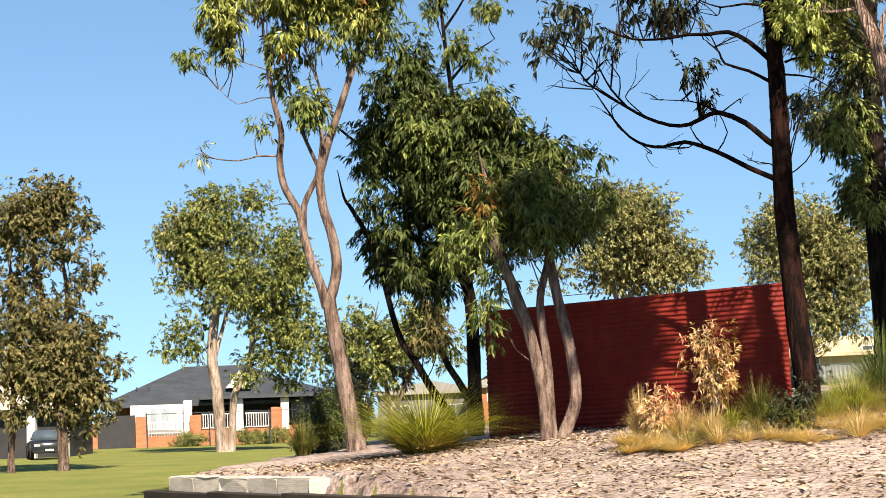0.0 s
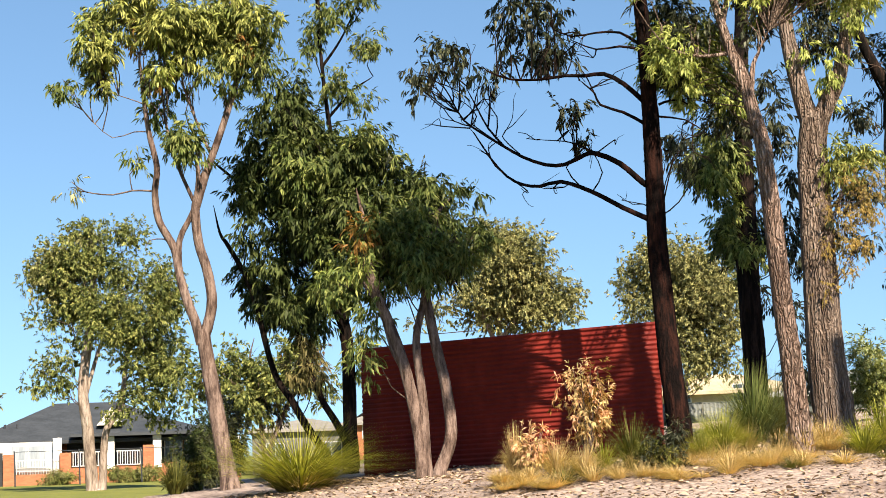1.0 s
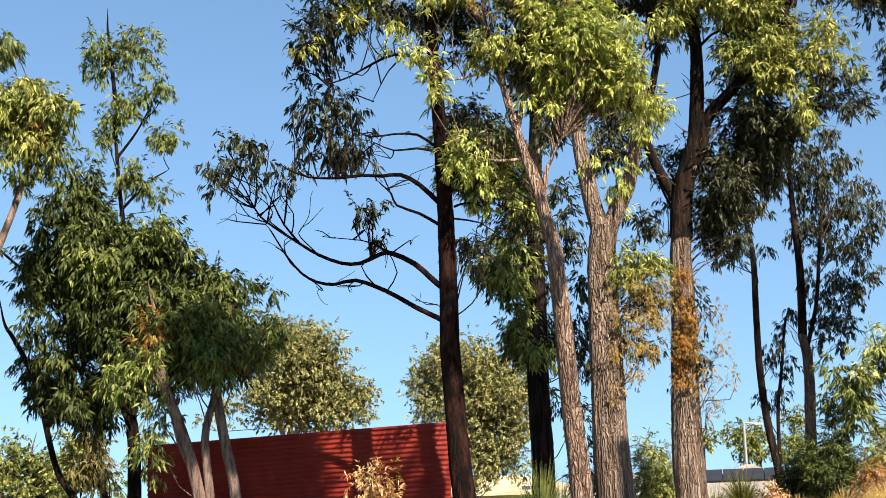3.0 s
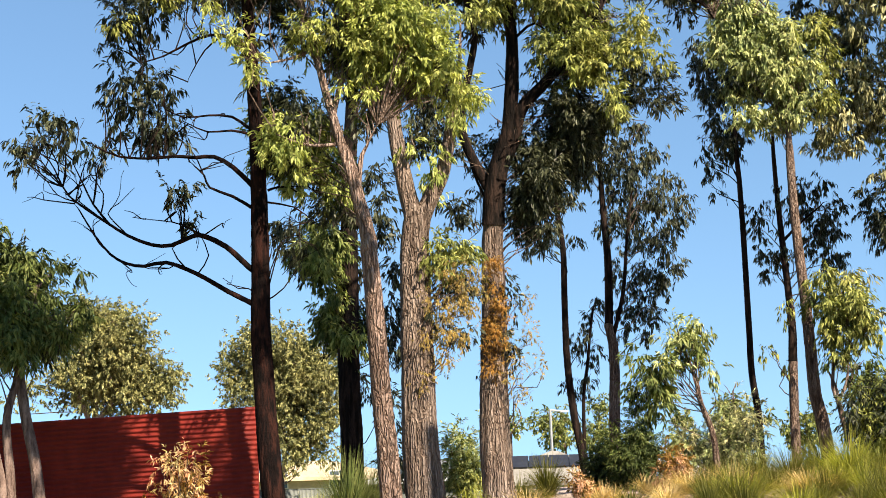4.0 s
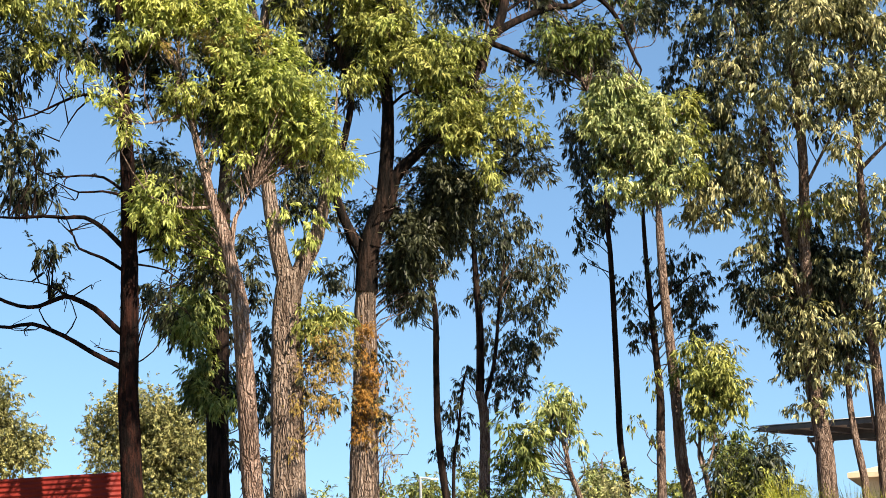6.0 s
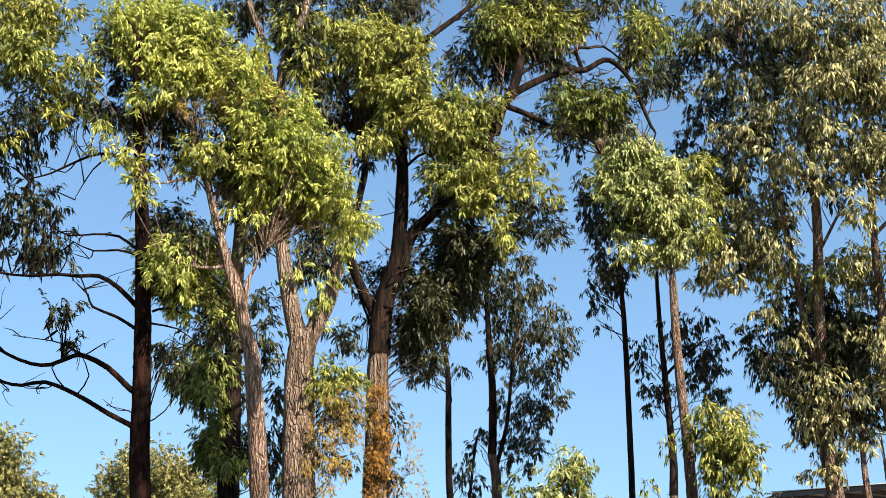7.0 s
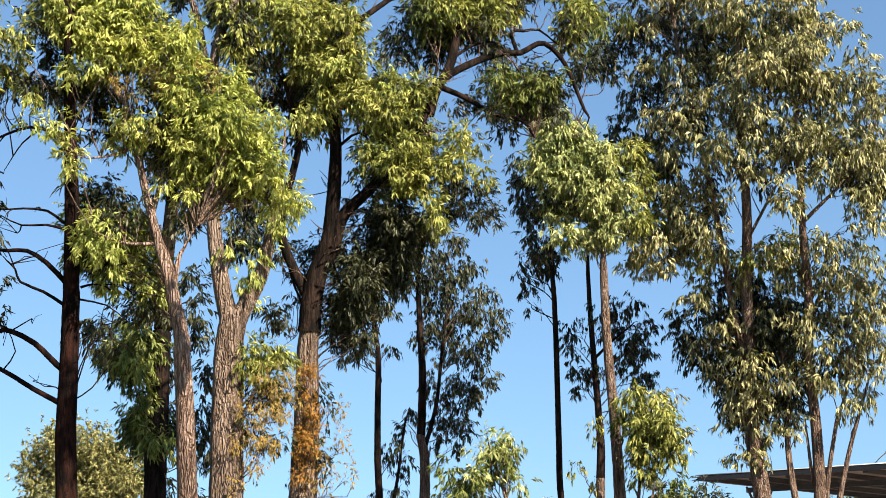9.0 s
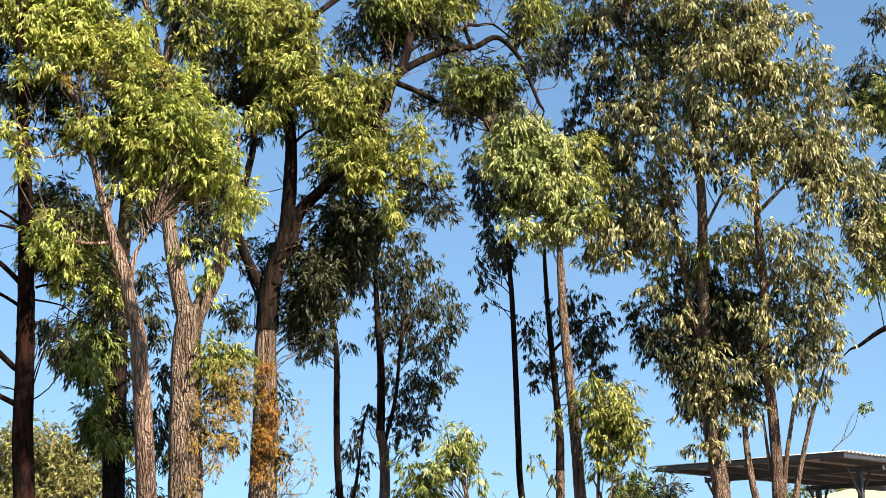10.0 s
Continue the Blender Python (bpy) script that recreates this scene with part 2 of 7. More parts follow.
def tube(path, n, rng, ridge=0.0, lump=0.0):
    """Verts and quads of a tube along rows x, y, z, r, with bark ridges and lumps, closed at its end by a point-like ring."""
    c, r = path[:, :3], path[:, 3]
    tan = np.gradient(c, axis=0)
    tan /= np.linalg.norm(tan, axis=1)[:, None] + 1e-9
    ref = np.tile([0.0, 1.0, 0.0], (len(c), 1))
    ref[np.abs(tan[:, 1]) > 0.9] = [1.0, 0.0, 0.0]
    s1 = np.cross(tan, ref)
    s1 /= np.linalg.norm(s1, axis=1)[:, None]
    s2 = np.cross(tan, s1)
    th = np.linspace(0, 2 * np.pi, n, endpoint=False)
    z = np.arange(len(c))[:, None] * 1.0
    rr = np.repeat(r[:, None], n, 1)
    if ridge:
        wob = np.zeros((len(c), n))
        for k, amp in ((int(n * 0.32), 1.0), (int(n * 0.21), 0.8), (int(n * 0.13), 0.6)):
            ph = np.cumsum(rng.normal(0, 0.22, len(c)))[:, None]
            am = 0.6 + 0.4 * np.sin(0.31 * z + rng.uniform(0, 6))
            wob += amp * am * np.sin(k * th[None] + ph + rng.uniform(0, 6))
        rr = rr * (1 + ridge * wob / 2.4 + 0.3 * ridge * rng.normal(0, 1, (len(c), n)))
    if lump:
        for k in (1, 2, 3):
            ph = np.cumsum(rng.normal(0, 0.25, len(c)))[:, None]
            rr = rr * (1 + lump / k * np.sin(k * th[None] + ph))
    v = c[:, None] + s1[:, None] * (rr * np.cos(th))[..., None] + s2[:, None] * (rr * np.sin(th))[..., None]
    v = v.reshape(-1, 3)
    i = np.arange(len(c) - 1)[:, None] * n
    j = np.arange(n)[None]
    q = np.stack([i + j, i + (j + 1) % n, i + n + (j + 1) % n, i + n + j], -1).reshape(-1, 4)
    return v, q


def unit(a):
    return a / (np.linalg.norm(a, axis=-1, keepdims=True) + 1e-9)


def leaf_quads(base, way, length, width, rng, sag=0.15, face=None):
    """Lance-shaped leaves as bent quads: base, tip and two sides."""
    side = unit(np.cross(way, rng.normal(0, 1, way.shape) if face is None else face + rng.normal(0, 0.42, way.shape)))
    nor = np.cross(side, way)
    L, w = length[:, None], width[:, None]
    mid = base + way * L * 0.42 + nor * L * 0.06
    tip = base + way * L - np.array([0, 0, 1.0]) * L * sag
    v = np.stack([base, mid + side * w, tip, mid - side * w], 1).reshape(-1, 3)
    return v, np.arange(len(v), dtype=np.int32).reshape(-1, 4)


def sprays(clumps, rng, length, cover, droop=1.0, per=11, broad=1.0):
    """Leaf sprays in ellipsoid clumps (rows x, y, z, rx, ry, rz): short drooping twigs that carry narrow leaves."""
    vs, n0, fs = [], 0, []
    for x, y, z, rx, ry, rz in clumps:
        n = max(3, int(cover * math.pi * rx * rz / (length * length * 0.105) / per))
        d = unit(rng.normal(0, 1, (n, 3)))
        rad = rng.uniform(0, 1, (n, 1)) ** 0.45 * np.where(rng.uniform(0, 1, (n, 1)) < 0.12, 1.45 if broad < 1.5 else 1.08, 1.0)
        # the outline is uneven: some directions reach out further
        reach = 0.95 + 0.28 * np.sin(3.1 * d[:, :1] + 2.3 * d[:, 2:] + rng.uniform(0, 6)) + 0.1 * rng.normal(0, 1, (n, 1))
        c = np.array([x, y, z]) + d * rad * reach * np.array([rx, ry, rz])
        axis = unit(d * 0.8 + rng.normal(0, 0.5, (n, 3)) + np.array([0, 0, -0.25 - 0.3 * droop]))
        s = rng.uniform(0, 1, (n, per, 1)) * length * 1.7
        base = c[:, None] + axis[:, None] * s + rng.normal(0, length * 0.13, (n, per, 3))
        way = unit(axis[:, None] * 0.9 + rng.normal(0, 0.5, (n, per, 3)) + np.array([0, 0, -droop]))
        ln = length * rng.uniform(0.6, 1.3, n * per)
        v, f = leaf_quads(base.reshape(-1, 3), way.reshape(-1, 3), ln, ln * rng.uniform(0.085, 0.14, n * per) * broad, rng, 0.15, np.repeat(unit(d + np.array([0, 0, 0.5])), per, 0))
        vs.append(v), fs.append(f + n0)
        n0 += len(v)
    return np.vstack(vs), np.vstack(fs)


def place(az, d):
    return d * math.sin(radians(az)), d * math.cos(radians(az))

# ---- ground: a lawn, and a mulched bank behind a low edging ----
EDGE = [(16.0, -5.4), (0.5, 18.3), (-4.4, 25.8), (-5.6, 60.0), (-3.0, 120.0)]


def edge_x(y):
    ys, xs = [p[1] for p in EDGE], [p[0] for p in EDGE]
    return np.interp(y, ys, xs)


def bank(x, y):
    a, b = 0.2 + 0.035 * np.minimum(y, 27) - 0.095 * np.maximum(21.5 - y, 0) + 0.075 * x, 3.1
    return -np.log(np.exp(-2.5 * a) + np.exp(-2.5 * b)) / 2.5


def ground_z(x, y):
    x, y = np.asarray(x, float), np.asarray(y, float)
    s = x - edge_x(y)
    wide = np.interp(y, [25.5, 27.0, 40.0, 60.0], [0.12, 0.5, 3.0, 9.0])
    m = np.clip(s / wide, 0, 1)
    m = m * m * (3 - 2 * m)
    lawn = 0.0 + 0.0012 * np.clip(y, 0, 120)
    return lawn * (1 - m) + np.maximum(bank(x, np.maximum(y, 0)), lawn) * m


def gz(x, y):
    return float(ground_z(x, y))


def axis(a, b, step, far):
    mid = np.arange(a, b + 1e-6, step)
    lo, hi, s = [], [], step
    v = a
    while v > -far:
        s *= 1.28
        v -= s
        lo.append(v)
    v, s = b, step
    while v < far:
        s *= 1.28
        v += s
        hi.append(v)
    return np.array(lo[::-1] + list(mid) + hi)


def build_ground():
    X, Y = axis(-12, 24, 0.24, 2500), axis(4, 46, 0.24, 2500)
    gx, gy = np.meshgrid(X, Y)
    z = ground_z(gx, gy)
    rng = np.random.default_rng(5)
    near = (np.abs(gx) < 40) & (gy < 60) & (gy > 0)
    bump = 0.05 * np.sin(gx * 0.9 + 0.7 * np.sin(gy * 0.6)) * np.sin(gy * 0.8) + 0.012 * rng.normal(0, 1, gx.shape)
    bed = gx - edge_x(gy) > 0.4
    z = z + np.where(near & bed, bump, 0)
    v = np.stack([gx, gy, z], -1).reshape(-1, 3)
    w = len(X)
    i, j = np.meshgrid(np.arange(len(Y) - 1), np.arange(w - 1), indexing="ij")
    a = (i * w + j).ravel()
    f = np.stack([a, a + 1, a + w + 1, a + w], 1)
    # grass
    m, n, l, b = nodes_of("lawn_grass", 0.9, 0, 0.2)
    t1, t2, t3 = noise_of(n, l, 0.35, 4), noise_of(n, l, 9, 5), noise_of(n, l, 60, 3)
    c = ramp_of(n, l, t1, [(0.3, (0.15, 0.178, 0.035)), (0.7, (0.245, 0.25, 0.064))], 0.88)
    g = ramp_of(n, l, t2, [(0.3, (0.7, 0.75, 0.7)), (0.7, (1.1, 1.05, 1.0))])
    h = ramp_of(n, l, t3, [(0.3, (0.6, 0.6, 0.6)), (0.7, (1.1, 1.1, 1.1))])
    c = mixed(n, l, mixed(n, l, c, g, 1.0, "MULTIPLY"), h, 1.0, "MULTIPLY")
    l.new(c, b.inputs["Base Color"])
    bumped(n, l, b, t3, 0.8, 0.03)
    # mulch: sun-bleached chips, litter and sand
    mm, n, l, b = nodes_of("mulch", 0.95, 0, 0.15)
    t1, t2, t3 = noise_of(n, l, 0.7, 4), noise_of(n, l, 9, 6, (1, 1.6, 1)), noise_of(n, l, 45, 4)
    c = ramp_of(n, l, t1, [(0.35, (0.27, 0.215, 0.195)), (0.62, (0.44, 0.37, 0.335))], 0.88)
    g = ramp_of(n, l, t2, [(0.35, (0.45, 0.42, 0.4)), (0.55, (1.0, 1.0, 1.0))])
    h = ramp_of(n, l, t3, [(0.3, (0.6, 0.57, 0.55)), (0.65, (1.1, 1.08, 1.06))])
    c = mixed(n, l, mixed(n, l, c, g, 1.0, "MULTIPLY"), h, 1.0, "MULTIPLY")
    l.new(c, b.inputs["Base Color"])
    bumped(n, l, b, t2, 1.0, 0.05)
    me = mesh_of("ground", v, f, m, True)
    me.materials.append(mm)
    cx, cy = v[f].mean(1)[:, 0], v[f].mean(1)[:, 1]
    isbed = (cx - edge_x(cy) > 0.0) & (cy < 70) & (cy > 2) & (cx < 70)
    me.polygons.foreach_set("material_index", isbed.astype(np.int32))
    ob = new("ground", me)
    tagged(ob, "green lawn rising to a bank of pale bark mulch", "ground", kind="structure")


build_ground()

# ---- trees ----
class Tree:
    """A tree at (az, d) from the camera: limbs and leaf clumps, placed to fit its view, are given as sideways offset
    and height in metres.
    """

    count = 0

    def __init__(self, name, label, az, d, bark_kind="rough", leaf_len=0.125, cover=3.2, deep=0.7, ridge=0.03, category="tree", group="", droop=0.8, fill=0.85, upper="", twiggy=0, reach=1.5):
        Tree.count += 1
        self.rng = np.random.default_rng(100 + Tree.count)
        self.d, self.az, self.bark, self.len, self.cover, self.deep, self.ridge, self.droop, self.fill, self.upper, self.twiggy, self.reach, self.shift = d, az, bark_kind, leaf_len, cover, deep, ridge, droop, fill, upper, twiggy, reach, 0.0
        self.x, self.y = place(az, d)
        self.z = gz(self.x, self.y)
        self.ob = thing(name, (self.x, self.y, self.z), label, category, group or "trees", -az)
        self.limbs, self.clumps = [], []
        self.k = self.rng.uniform(0, 6, 4)

    def bend(self, u, z):
        """How far forward or back the tree reaches at this offset and height."""
        k = self.k
        h = max(0.0, z - self.z)
        return min(1.0, h / 4) * (0.35 * math.sin(0.7 * u + k[0] + 0.4 * z) + 0.3 * math.sin(0.33 * z + k[1]) - 0.35 * math.sin(k[1] + 0.33 * self.z)) * min(1.0, self.d / 25)

    def local(self, u, z, v):
        # scaled about the eye, so depth leaves the camera's outline unchanged
        s = (self.d + v) / self.d
        return u * s, v, 1.6 + (z - 1.6) * s - self.z

    def limb(self, r0, r1, *pts):
        rows = []
        pts = list(pts)
        root = not self.limbs or (pts[0][1] < self.z + 1.7 and r0 > 0.05)
        if root:
            u, z = pts[0]
            while pts and pts[0][1] < self.z + 0.35:
                pts.pop(0)
            q = pts[0]
            t = 0.35
            pts = [(u + (q[0] - u) * 0.0, self.z - 0.15), (u + (q[0] - u) * 0.3, self.z + 0.3 * (1 if q[1] > self.z + 0.7 else 0.4))] + pts
        for i, (u, z) in enumerate(pts):
            s = i / (len(pts) - 1)
            r = r0 + (r1 - r0) * s
            if root and i == 0:
                r = r0 * 1.28
            rows.append((*self.local(u, z, self.bend(u, z)), r))
        if r1 < 0.09:
            # the limb thins out to a slightly crooked tip
            a, b = np.array(rows[-2][:3]), np.array(rows[-1][:3])
            way = (b - a) / max(0.01, np.linalg.norm(b - a)) + self.rng.normal(0, 0.12, 3) + np.array([0, 0, 0.15])
            rows.append((*(b + way * r1 * 6), r1 * 0.6))
            rows.append((*(b + (way + self.rng.normal(0, 0.2, 3)) * r1 * 13), max(0.003, r1 * 0.15)))
        self.limbs.append((root, rows))

    def leaves(self, mat, *rows):
        half = max(0.4, self.deep * (np.ptp([r[0] for r in rows]) if len(rows) > 1 else 1.0) * 0.4)
        for u, z, a, c in rows:
            v = self.bend(u, z) + self.rng.uniform(-1.1, 0.7) * min(half, self.reach if self.d < 50 else 5.0) + self.shift
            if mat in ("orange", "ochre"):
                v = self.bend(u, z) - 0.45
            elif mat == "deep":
                # shade-coloured clumps sit further back in the crown
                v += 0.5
            x, y, h = self.local(u, z, v)
            s = (self.d + v) / self.d
            self.clumps.append((mat, (x, y, h, a * s, (a + c) * 0.5 * s, c * s)))

    def spot(self, x, y):
        c, n = math.cos(radians(self.az)), math.sin(radians(self.az))
        return c * (x - self.x) - n * (y - self.y), n * (x - self.x) + c * (y - self.y)

    def bough(self, r0, r1, *pts):
        self.limbs.append((False, [(*self.spot(x, y), z - self.z, r0 + (r1 - r0) * i / (len(pts) - 1)) for i, (x, y, z) in enumerate(pts)]))

    def canopy(self, mat, *rows):
        for x, y, z, r, h in rows:
            self.clumps.append((mat, (*self.spot(x, y), z - self.z, r, r, h)))

    def tufts(self, cs):
        """Each clump breaks up into smaller tufts round its shell."""
        out = []
        for x, y, z, a, b, c in cs:
            k = 6 if a > 0.3 else 4 if a > 0.2 else 1
            if k == 1:
                out.append((x, y, z, a, b, c))
                continue
            for d in unit(self.rng.normal(0, 1, (k, 3))):
                r = self.rng.uniform(0.42, 0.6)
                out.append((x + d[0] * a * 0.68, y + d[1] * b * 0.68, z + d[2] * c * 0.68, a * r, b * r, c * r * 1.1))
        return out

    def close_gaps(self):
        """Smaller clumps between neighbouring ones, so that the crown hangs together; many are set back in shade-dark
        leaves.
        """
        rng, c = self.rng, self.clumps
        p = np.array([k[1] for k in c])
        for i in range(len(c)):
            for j in range(i):
                gap = math.hypot(p[i, 0] - p[j, 0], p[i, 2] - p[j, 2])
                mean = (p[i, 3] + p[j, 3] + p[i, 5] + p[j, 5]) / 4
                if 0.8 * mean < gap < 2.5 * mean and rng.uniform() < self.fill * 0.6:
                    m = (p[i] + p[j]) / 2
                    m[:3] += rng.normal(0, 0.18, 3) * mean
                    m[3:] *= rng.uniform(0.7, 0.95)
                    # over half turn near-black and sit back, as shade painted between clumps
                    shade_fill = self.d < 50 and rng.uniform() < 0.55
                    m[1] += mean * rng.uniform(0.8, 1.8) if shade_fill else 0.0
                    self.clumps.append(("deep" if shade_fill else c[i][0] if rng.uniform() < 0.5 else c[j][0], tuple(m)))

    def done(self):
        rng = self.rng
        if self.fill:
            self.close_gaps()
        pts = []
        for root, rows in self.limbs:
            r0 = rows[0][3]
            big = r0 > 0.09
            path = spline(rows, 0.09 if big else 0.14)
            path[:, 3] = np.maximum(path[:, 3], 0.004)
            n = 40 if r0 > 0.22 else 26 if r0 > 0.1 else 12 if r0 > 0.04 else 7
            v, q = tube(path, n, rng, self.ridge if big else 0.0, 0.05 if r0 > 0.03 else 0.0)
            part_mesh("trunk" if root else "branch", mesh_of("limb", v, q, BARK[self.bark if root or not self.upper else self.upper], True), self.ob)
            pts.append(path[:, :3])
        pts = np.vstack(pts)
        tv, tq, n0 = [], [], 0
        by = {}
        for mat, c in self.clumps:
            by.setdefault(mat, []).append(c)
            cc = np.array(c[:3])
            dist = np.linalg.norm(pts - cc + np.array([0, 0, 0.8 if self.d < 50 else 1.5]), axis=1)
            a = pts[np.argmin(dist)]
            if dist.min() > (0.6 if not self.fill else 1.3 if self.d < 50 else 6) or a[2] > cc[2] + 0.1:
                continue
            # a bough that ends inside the clump, and shoots that fork from it
            for k in range(3):
                e = cc + rng.uniform(-0.75, 0.75, 3) * np.array(c[3:])
                st = a if k == 0 else cc + (a - cc) * rng.uniform(0.15, 0.6)
                span = np.linalg.norm(e - st)
                md, m2 = (st + (e - st) * g + (rng.normal(0, 0.09, 3) + np.array([0, 0, 0.07])) * span for g in (0.35, 0.7))
                r = (0.011 if k == 0 else 0.005) * max(1.0, self.d / 30)
                p = spline([(*st, r), (*md, r * 0.8), (*m2, r * 0.6), (*e, r * 0.4)], 0.28)
                v, q = tube(p, 4, rng)
                tv.append(v), tq.append(q + n0)
                n0 += len(v)
        # bare crooked twigs along the boughs
        for root, rows in self.limbs:
            if root or not self.twiggy:
                continue
            path = spline(rows, 0.1)
            for k in range(int(self.twiggy * len(path) / 10)):
                st = path[rng.integers(len(path) // 4, len(path))][:3]
                way = unit(rng.normal(0, 1, (1, 3)) + np.array([0.0, 0.0, 0.25]))[0]
                ln = rng.uniform(0.2, 0.75)
                e, q2 = st + way * ln + np.array([0, 0, rng.uniform(-0.1, 0.3)]) * ln, st + way * ln * 0.5 + rng.normal(0, 0.2, 3) * ln
                for s0, s1, s2, r in ((st, q2, e, 0.011), (q2, (q2 + e) / 2 + rng.normal(0, 0.1, 3) * ln, q2 + (e - st) * 0.4 + rng.normal(0, 0.3, 3) * ln, 0.007)):
                    v, q = tube(spline([(*s0, r), (*s1, r * 0.75), (*((s1 + s2) / 2 + rng.normal(0, 0.08, 3) * ln), r * 0.6), (*s2, r * 0.35)], 0.1), 5, rng)
                    tv.append(v), tq.append(q + n0)
                    n0 += len(v)
        if tv:
            tw = mesh_of("twig_mass", np.vstack(tv), np.vstack(tq), BARK["black" if self.bark in ("dark", "black") else "rough"], True)
            tagged(part_mesh("twig_mass", tw, self.ob), kind="stuff")
        for mat, cs in by.items():
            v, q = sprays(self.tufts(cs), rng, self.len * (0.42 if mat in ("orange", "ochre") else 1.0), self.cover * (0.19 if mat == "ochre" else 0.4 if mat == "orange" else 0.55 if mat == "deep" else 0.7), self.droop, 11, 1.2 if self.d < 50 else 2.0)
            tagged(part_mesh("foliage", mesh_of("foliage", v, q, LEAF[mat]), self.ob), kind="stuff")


# an unseen gum added to shade the red wall and the dark gum
t = Tree("shade_gum_tree", "unseen gum tree added to shade the red wall", 46.0, 17.0, "furrowed", leaf_len=0.22, cover=4.5, fill=0.0)
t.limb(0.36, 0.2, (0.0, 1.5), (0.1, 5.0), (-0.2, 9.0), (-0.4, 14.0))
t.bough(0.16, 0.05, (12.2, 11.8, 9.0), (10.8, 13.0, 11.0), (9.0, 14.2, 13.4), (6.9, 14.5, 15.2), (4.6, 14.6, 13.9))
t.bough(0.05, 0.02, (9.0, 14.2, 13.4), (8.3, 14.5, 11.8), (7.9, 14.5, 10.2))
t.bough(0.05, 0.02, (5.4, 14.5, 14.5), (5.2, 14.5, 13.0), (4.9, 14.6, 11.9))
# clumps set on the sun's rays to the wall, leaving its lit stripe open
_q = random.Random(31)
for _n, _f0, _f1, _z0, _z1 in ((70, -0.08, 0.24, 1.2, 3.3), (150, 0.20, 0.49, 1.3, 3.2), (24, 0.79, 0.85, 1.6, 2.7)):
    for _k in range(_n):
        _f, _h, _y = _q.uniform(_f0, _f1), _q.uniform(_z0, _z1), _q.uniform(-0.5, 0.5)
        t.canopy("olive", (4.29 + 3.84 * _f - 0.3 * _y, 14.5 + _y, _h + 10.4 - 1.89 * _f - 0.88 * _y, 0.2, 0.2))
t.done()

t = Tree("forked_gum_tree", "slender gum tree with pinkish bark and forked trunk", -3.3, 28, "smooth", leaf_len=0.13, fill=0.5, cover=3.6)
t.limb(0.168, 0.119, (0.02, 1.02), (-0.17, 2.10), (-0.35, 3.19), (-0.43, 3.79))
t.limb(0.095, 0.035, (-0.45, 3.54), (-0.53, 3.88), (-0.69, 4.33), (-0.80, 4.74), (-0.89, 5.22), (-1.14, 5.70), (-1.21, 6.18), (-1.17, 6.66), (-1.29, 7.22), (-1.37, 7.77), (-1.42, 8.34))
t.limb(0.100, 0.075, (-0.45, 3.54), (-0.32, 3.93), (-0.26, 4.32), (-0.33, 4.81), (-0.47, 5.31), (-0.52, 5.89))
t.limb(0.060, 0.040, (-0.82, 4.82), (-0.80, 5.36), (-0.61, 5.76), (-0.52, 5.99))
t.limb(0.075, 0.030, (-0.52, 5.89), (-0.33, 6.52), (-0.08, 7.21), (0.18, 7.98), (0.29, 8.47), (0.23, 8.89), (0.28, 9.47))
t.limb(0.035, 0.014, (-0.55, 6.06), (-0.80, 6.66), (-0.96, 7.21), (-1.02, 7.57), (-1.08, 8.14))
t.limb(0.030, 0.012, (-0.22, 6.86), (-0.38, 7.21), (-0.58, 7.77), (-0.71, 8.20), (-0.73, 8.75))
t.limb(0.018, 0.008, (-1.27, 6.24), (-1.60, 6.25), (-1.94, 6.18), (-2.40, 6.24), (-2.60, 6.39))
t.limb(0.012, 0.005, (-1.32, 7.29), (-1.56, 7.29), (-1.93, 7.19), (-2.23, 7.44))
t.limb(0.014, 0.006, (-1.37, 7.77), (-1.49, 7.83), (-1.95, 7.99))
t.limb(0.014, 0.006, (-0.93, 5.30), (-1.08, 5.39), (-1.31, 5.37), (-1.38, 5.25))
t.leaves("olive", (-2.39, 9.06, 0.27, 0.22), (-2.20, 9.36, 0.31, 0.20), (-2.49, 8.75, 0.18, 0.20), (-2.15, 8.55, 0.24, 0.20), (-2.11, 8.14, 0.18, 0.18), (-2.25, 8.34, 0.20, 0.18), (-1.90, 9.06, 0.22, 0.22), (-2.01, 8.75, 0.16, 0.20))
t.leaves("olive", (-1.02, 9.06, 0.31, 0.24), (-1.31, 9.36, 0.31, 0.22), (-0.72, 9.36, 0.35, 0.22), (-0.63, 8.85, 0.31, 0.20), (-1.03, 8.54, 0.31, 0.18), (-1.23, 8.34, 0.20, 0.22), (-0.63, 8.54, 0.24, 0.16), (-0.23, 9.06, 0.31, 0.24))
t.leaves("olive", (0.07, 9.36, 0.35, 0.22), (0.37, 9.06, 0.31, 0.24), (0.56, 8.75, 0.24, 0.24), (0.26, 8.64, 0.20, 0.20), (-0.04, 8.75, 0.20, 0.18), (-1.51, 9.36, 0.22, 0.18))
t.leaves("lime", (-2.34, 9.11, 0.18, 0.13), (-2.10, 9.46, 0.20, 0.13), (-1.13, 8.49, 0.22, 0.11), (-0.62, 9.42, 0.22, 0.13), (0.08, 9.47, 0.22, 0.13), (-0.92, 9.06, 0.18, 0.13), (-1.18, 8.34, 0.13, 0.11))
t.leaves("green", (-2.79, 8.14, 0.22, 0.11), (-2.69, 7.94, 0.11, 0.11), (-1.04, 7.63, 0.20, 0.24), (-1.23, 7.73, 0.13, 0.20), (-1.54, 6.83, 0.13, 0.24), (-0.65, 7.32, 0.29, 0.24), (-0.75, 7.02, 0.24, 0.20), (-0.46, 6.92, 0.13, 0.13))
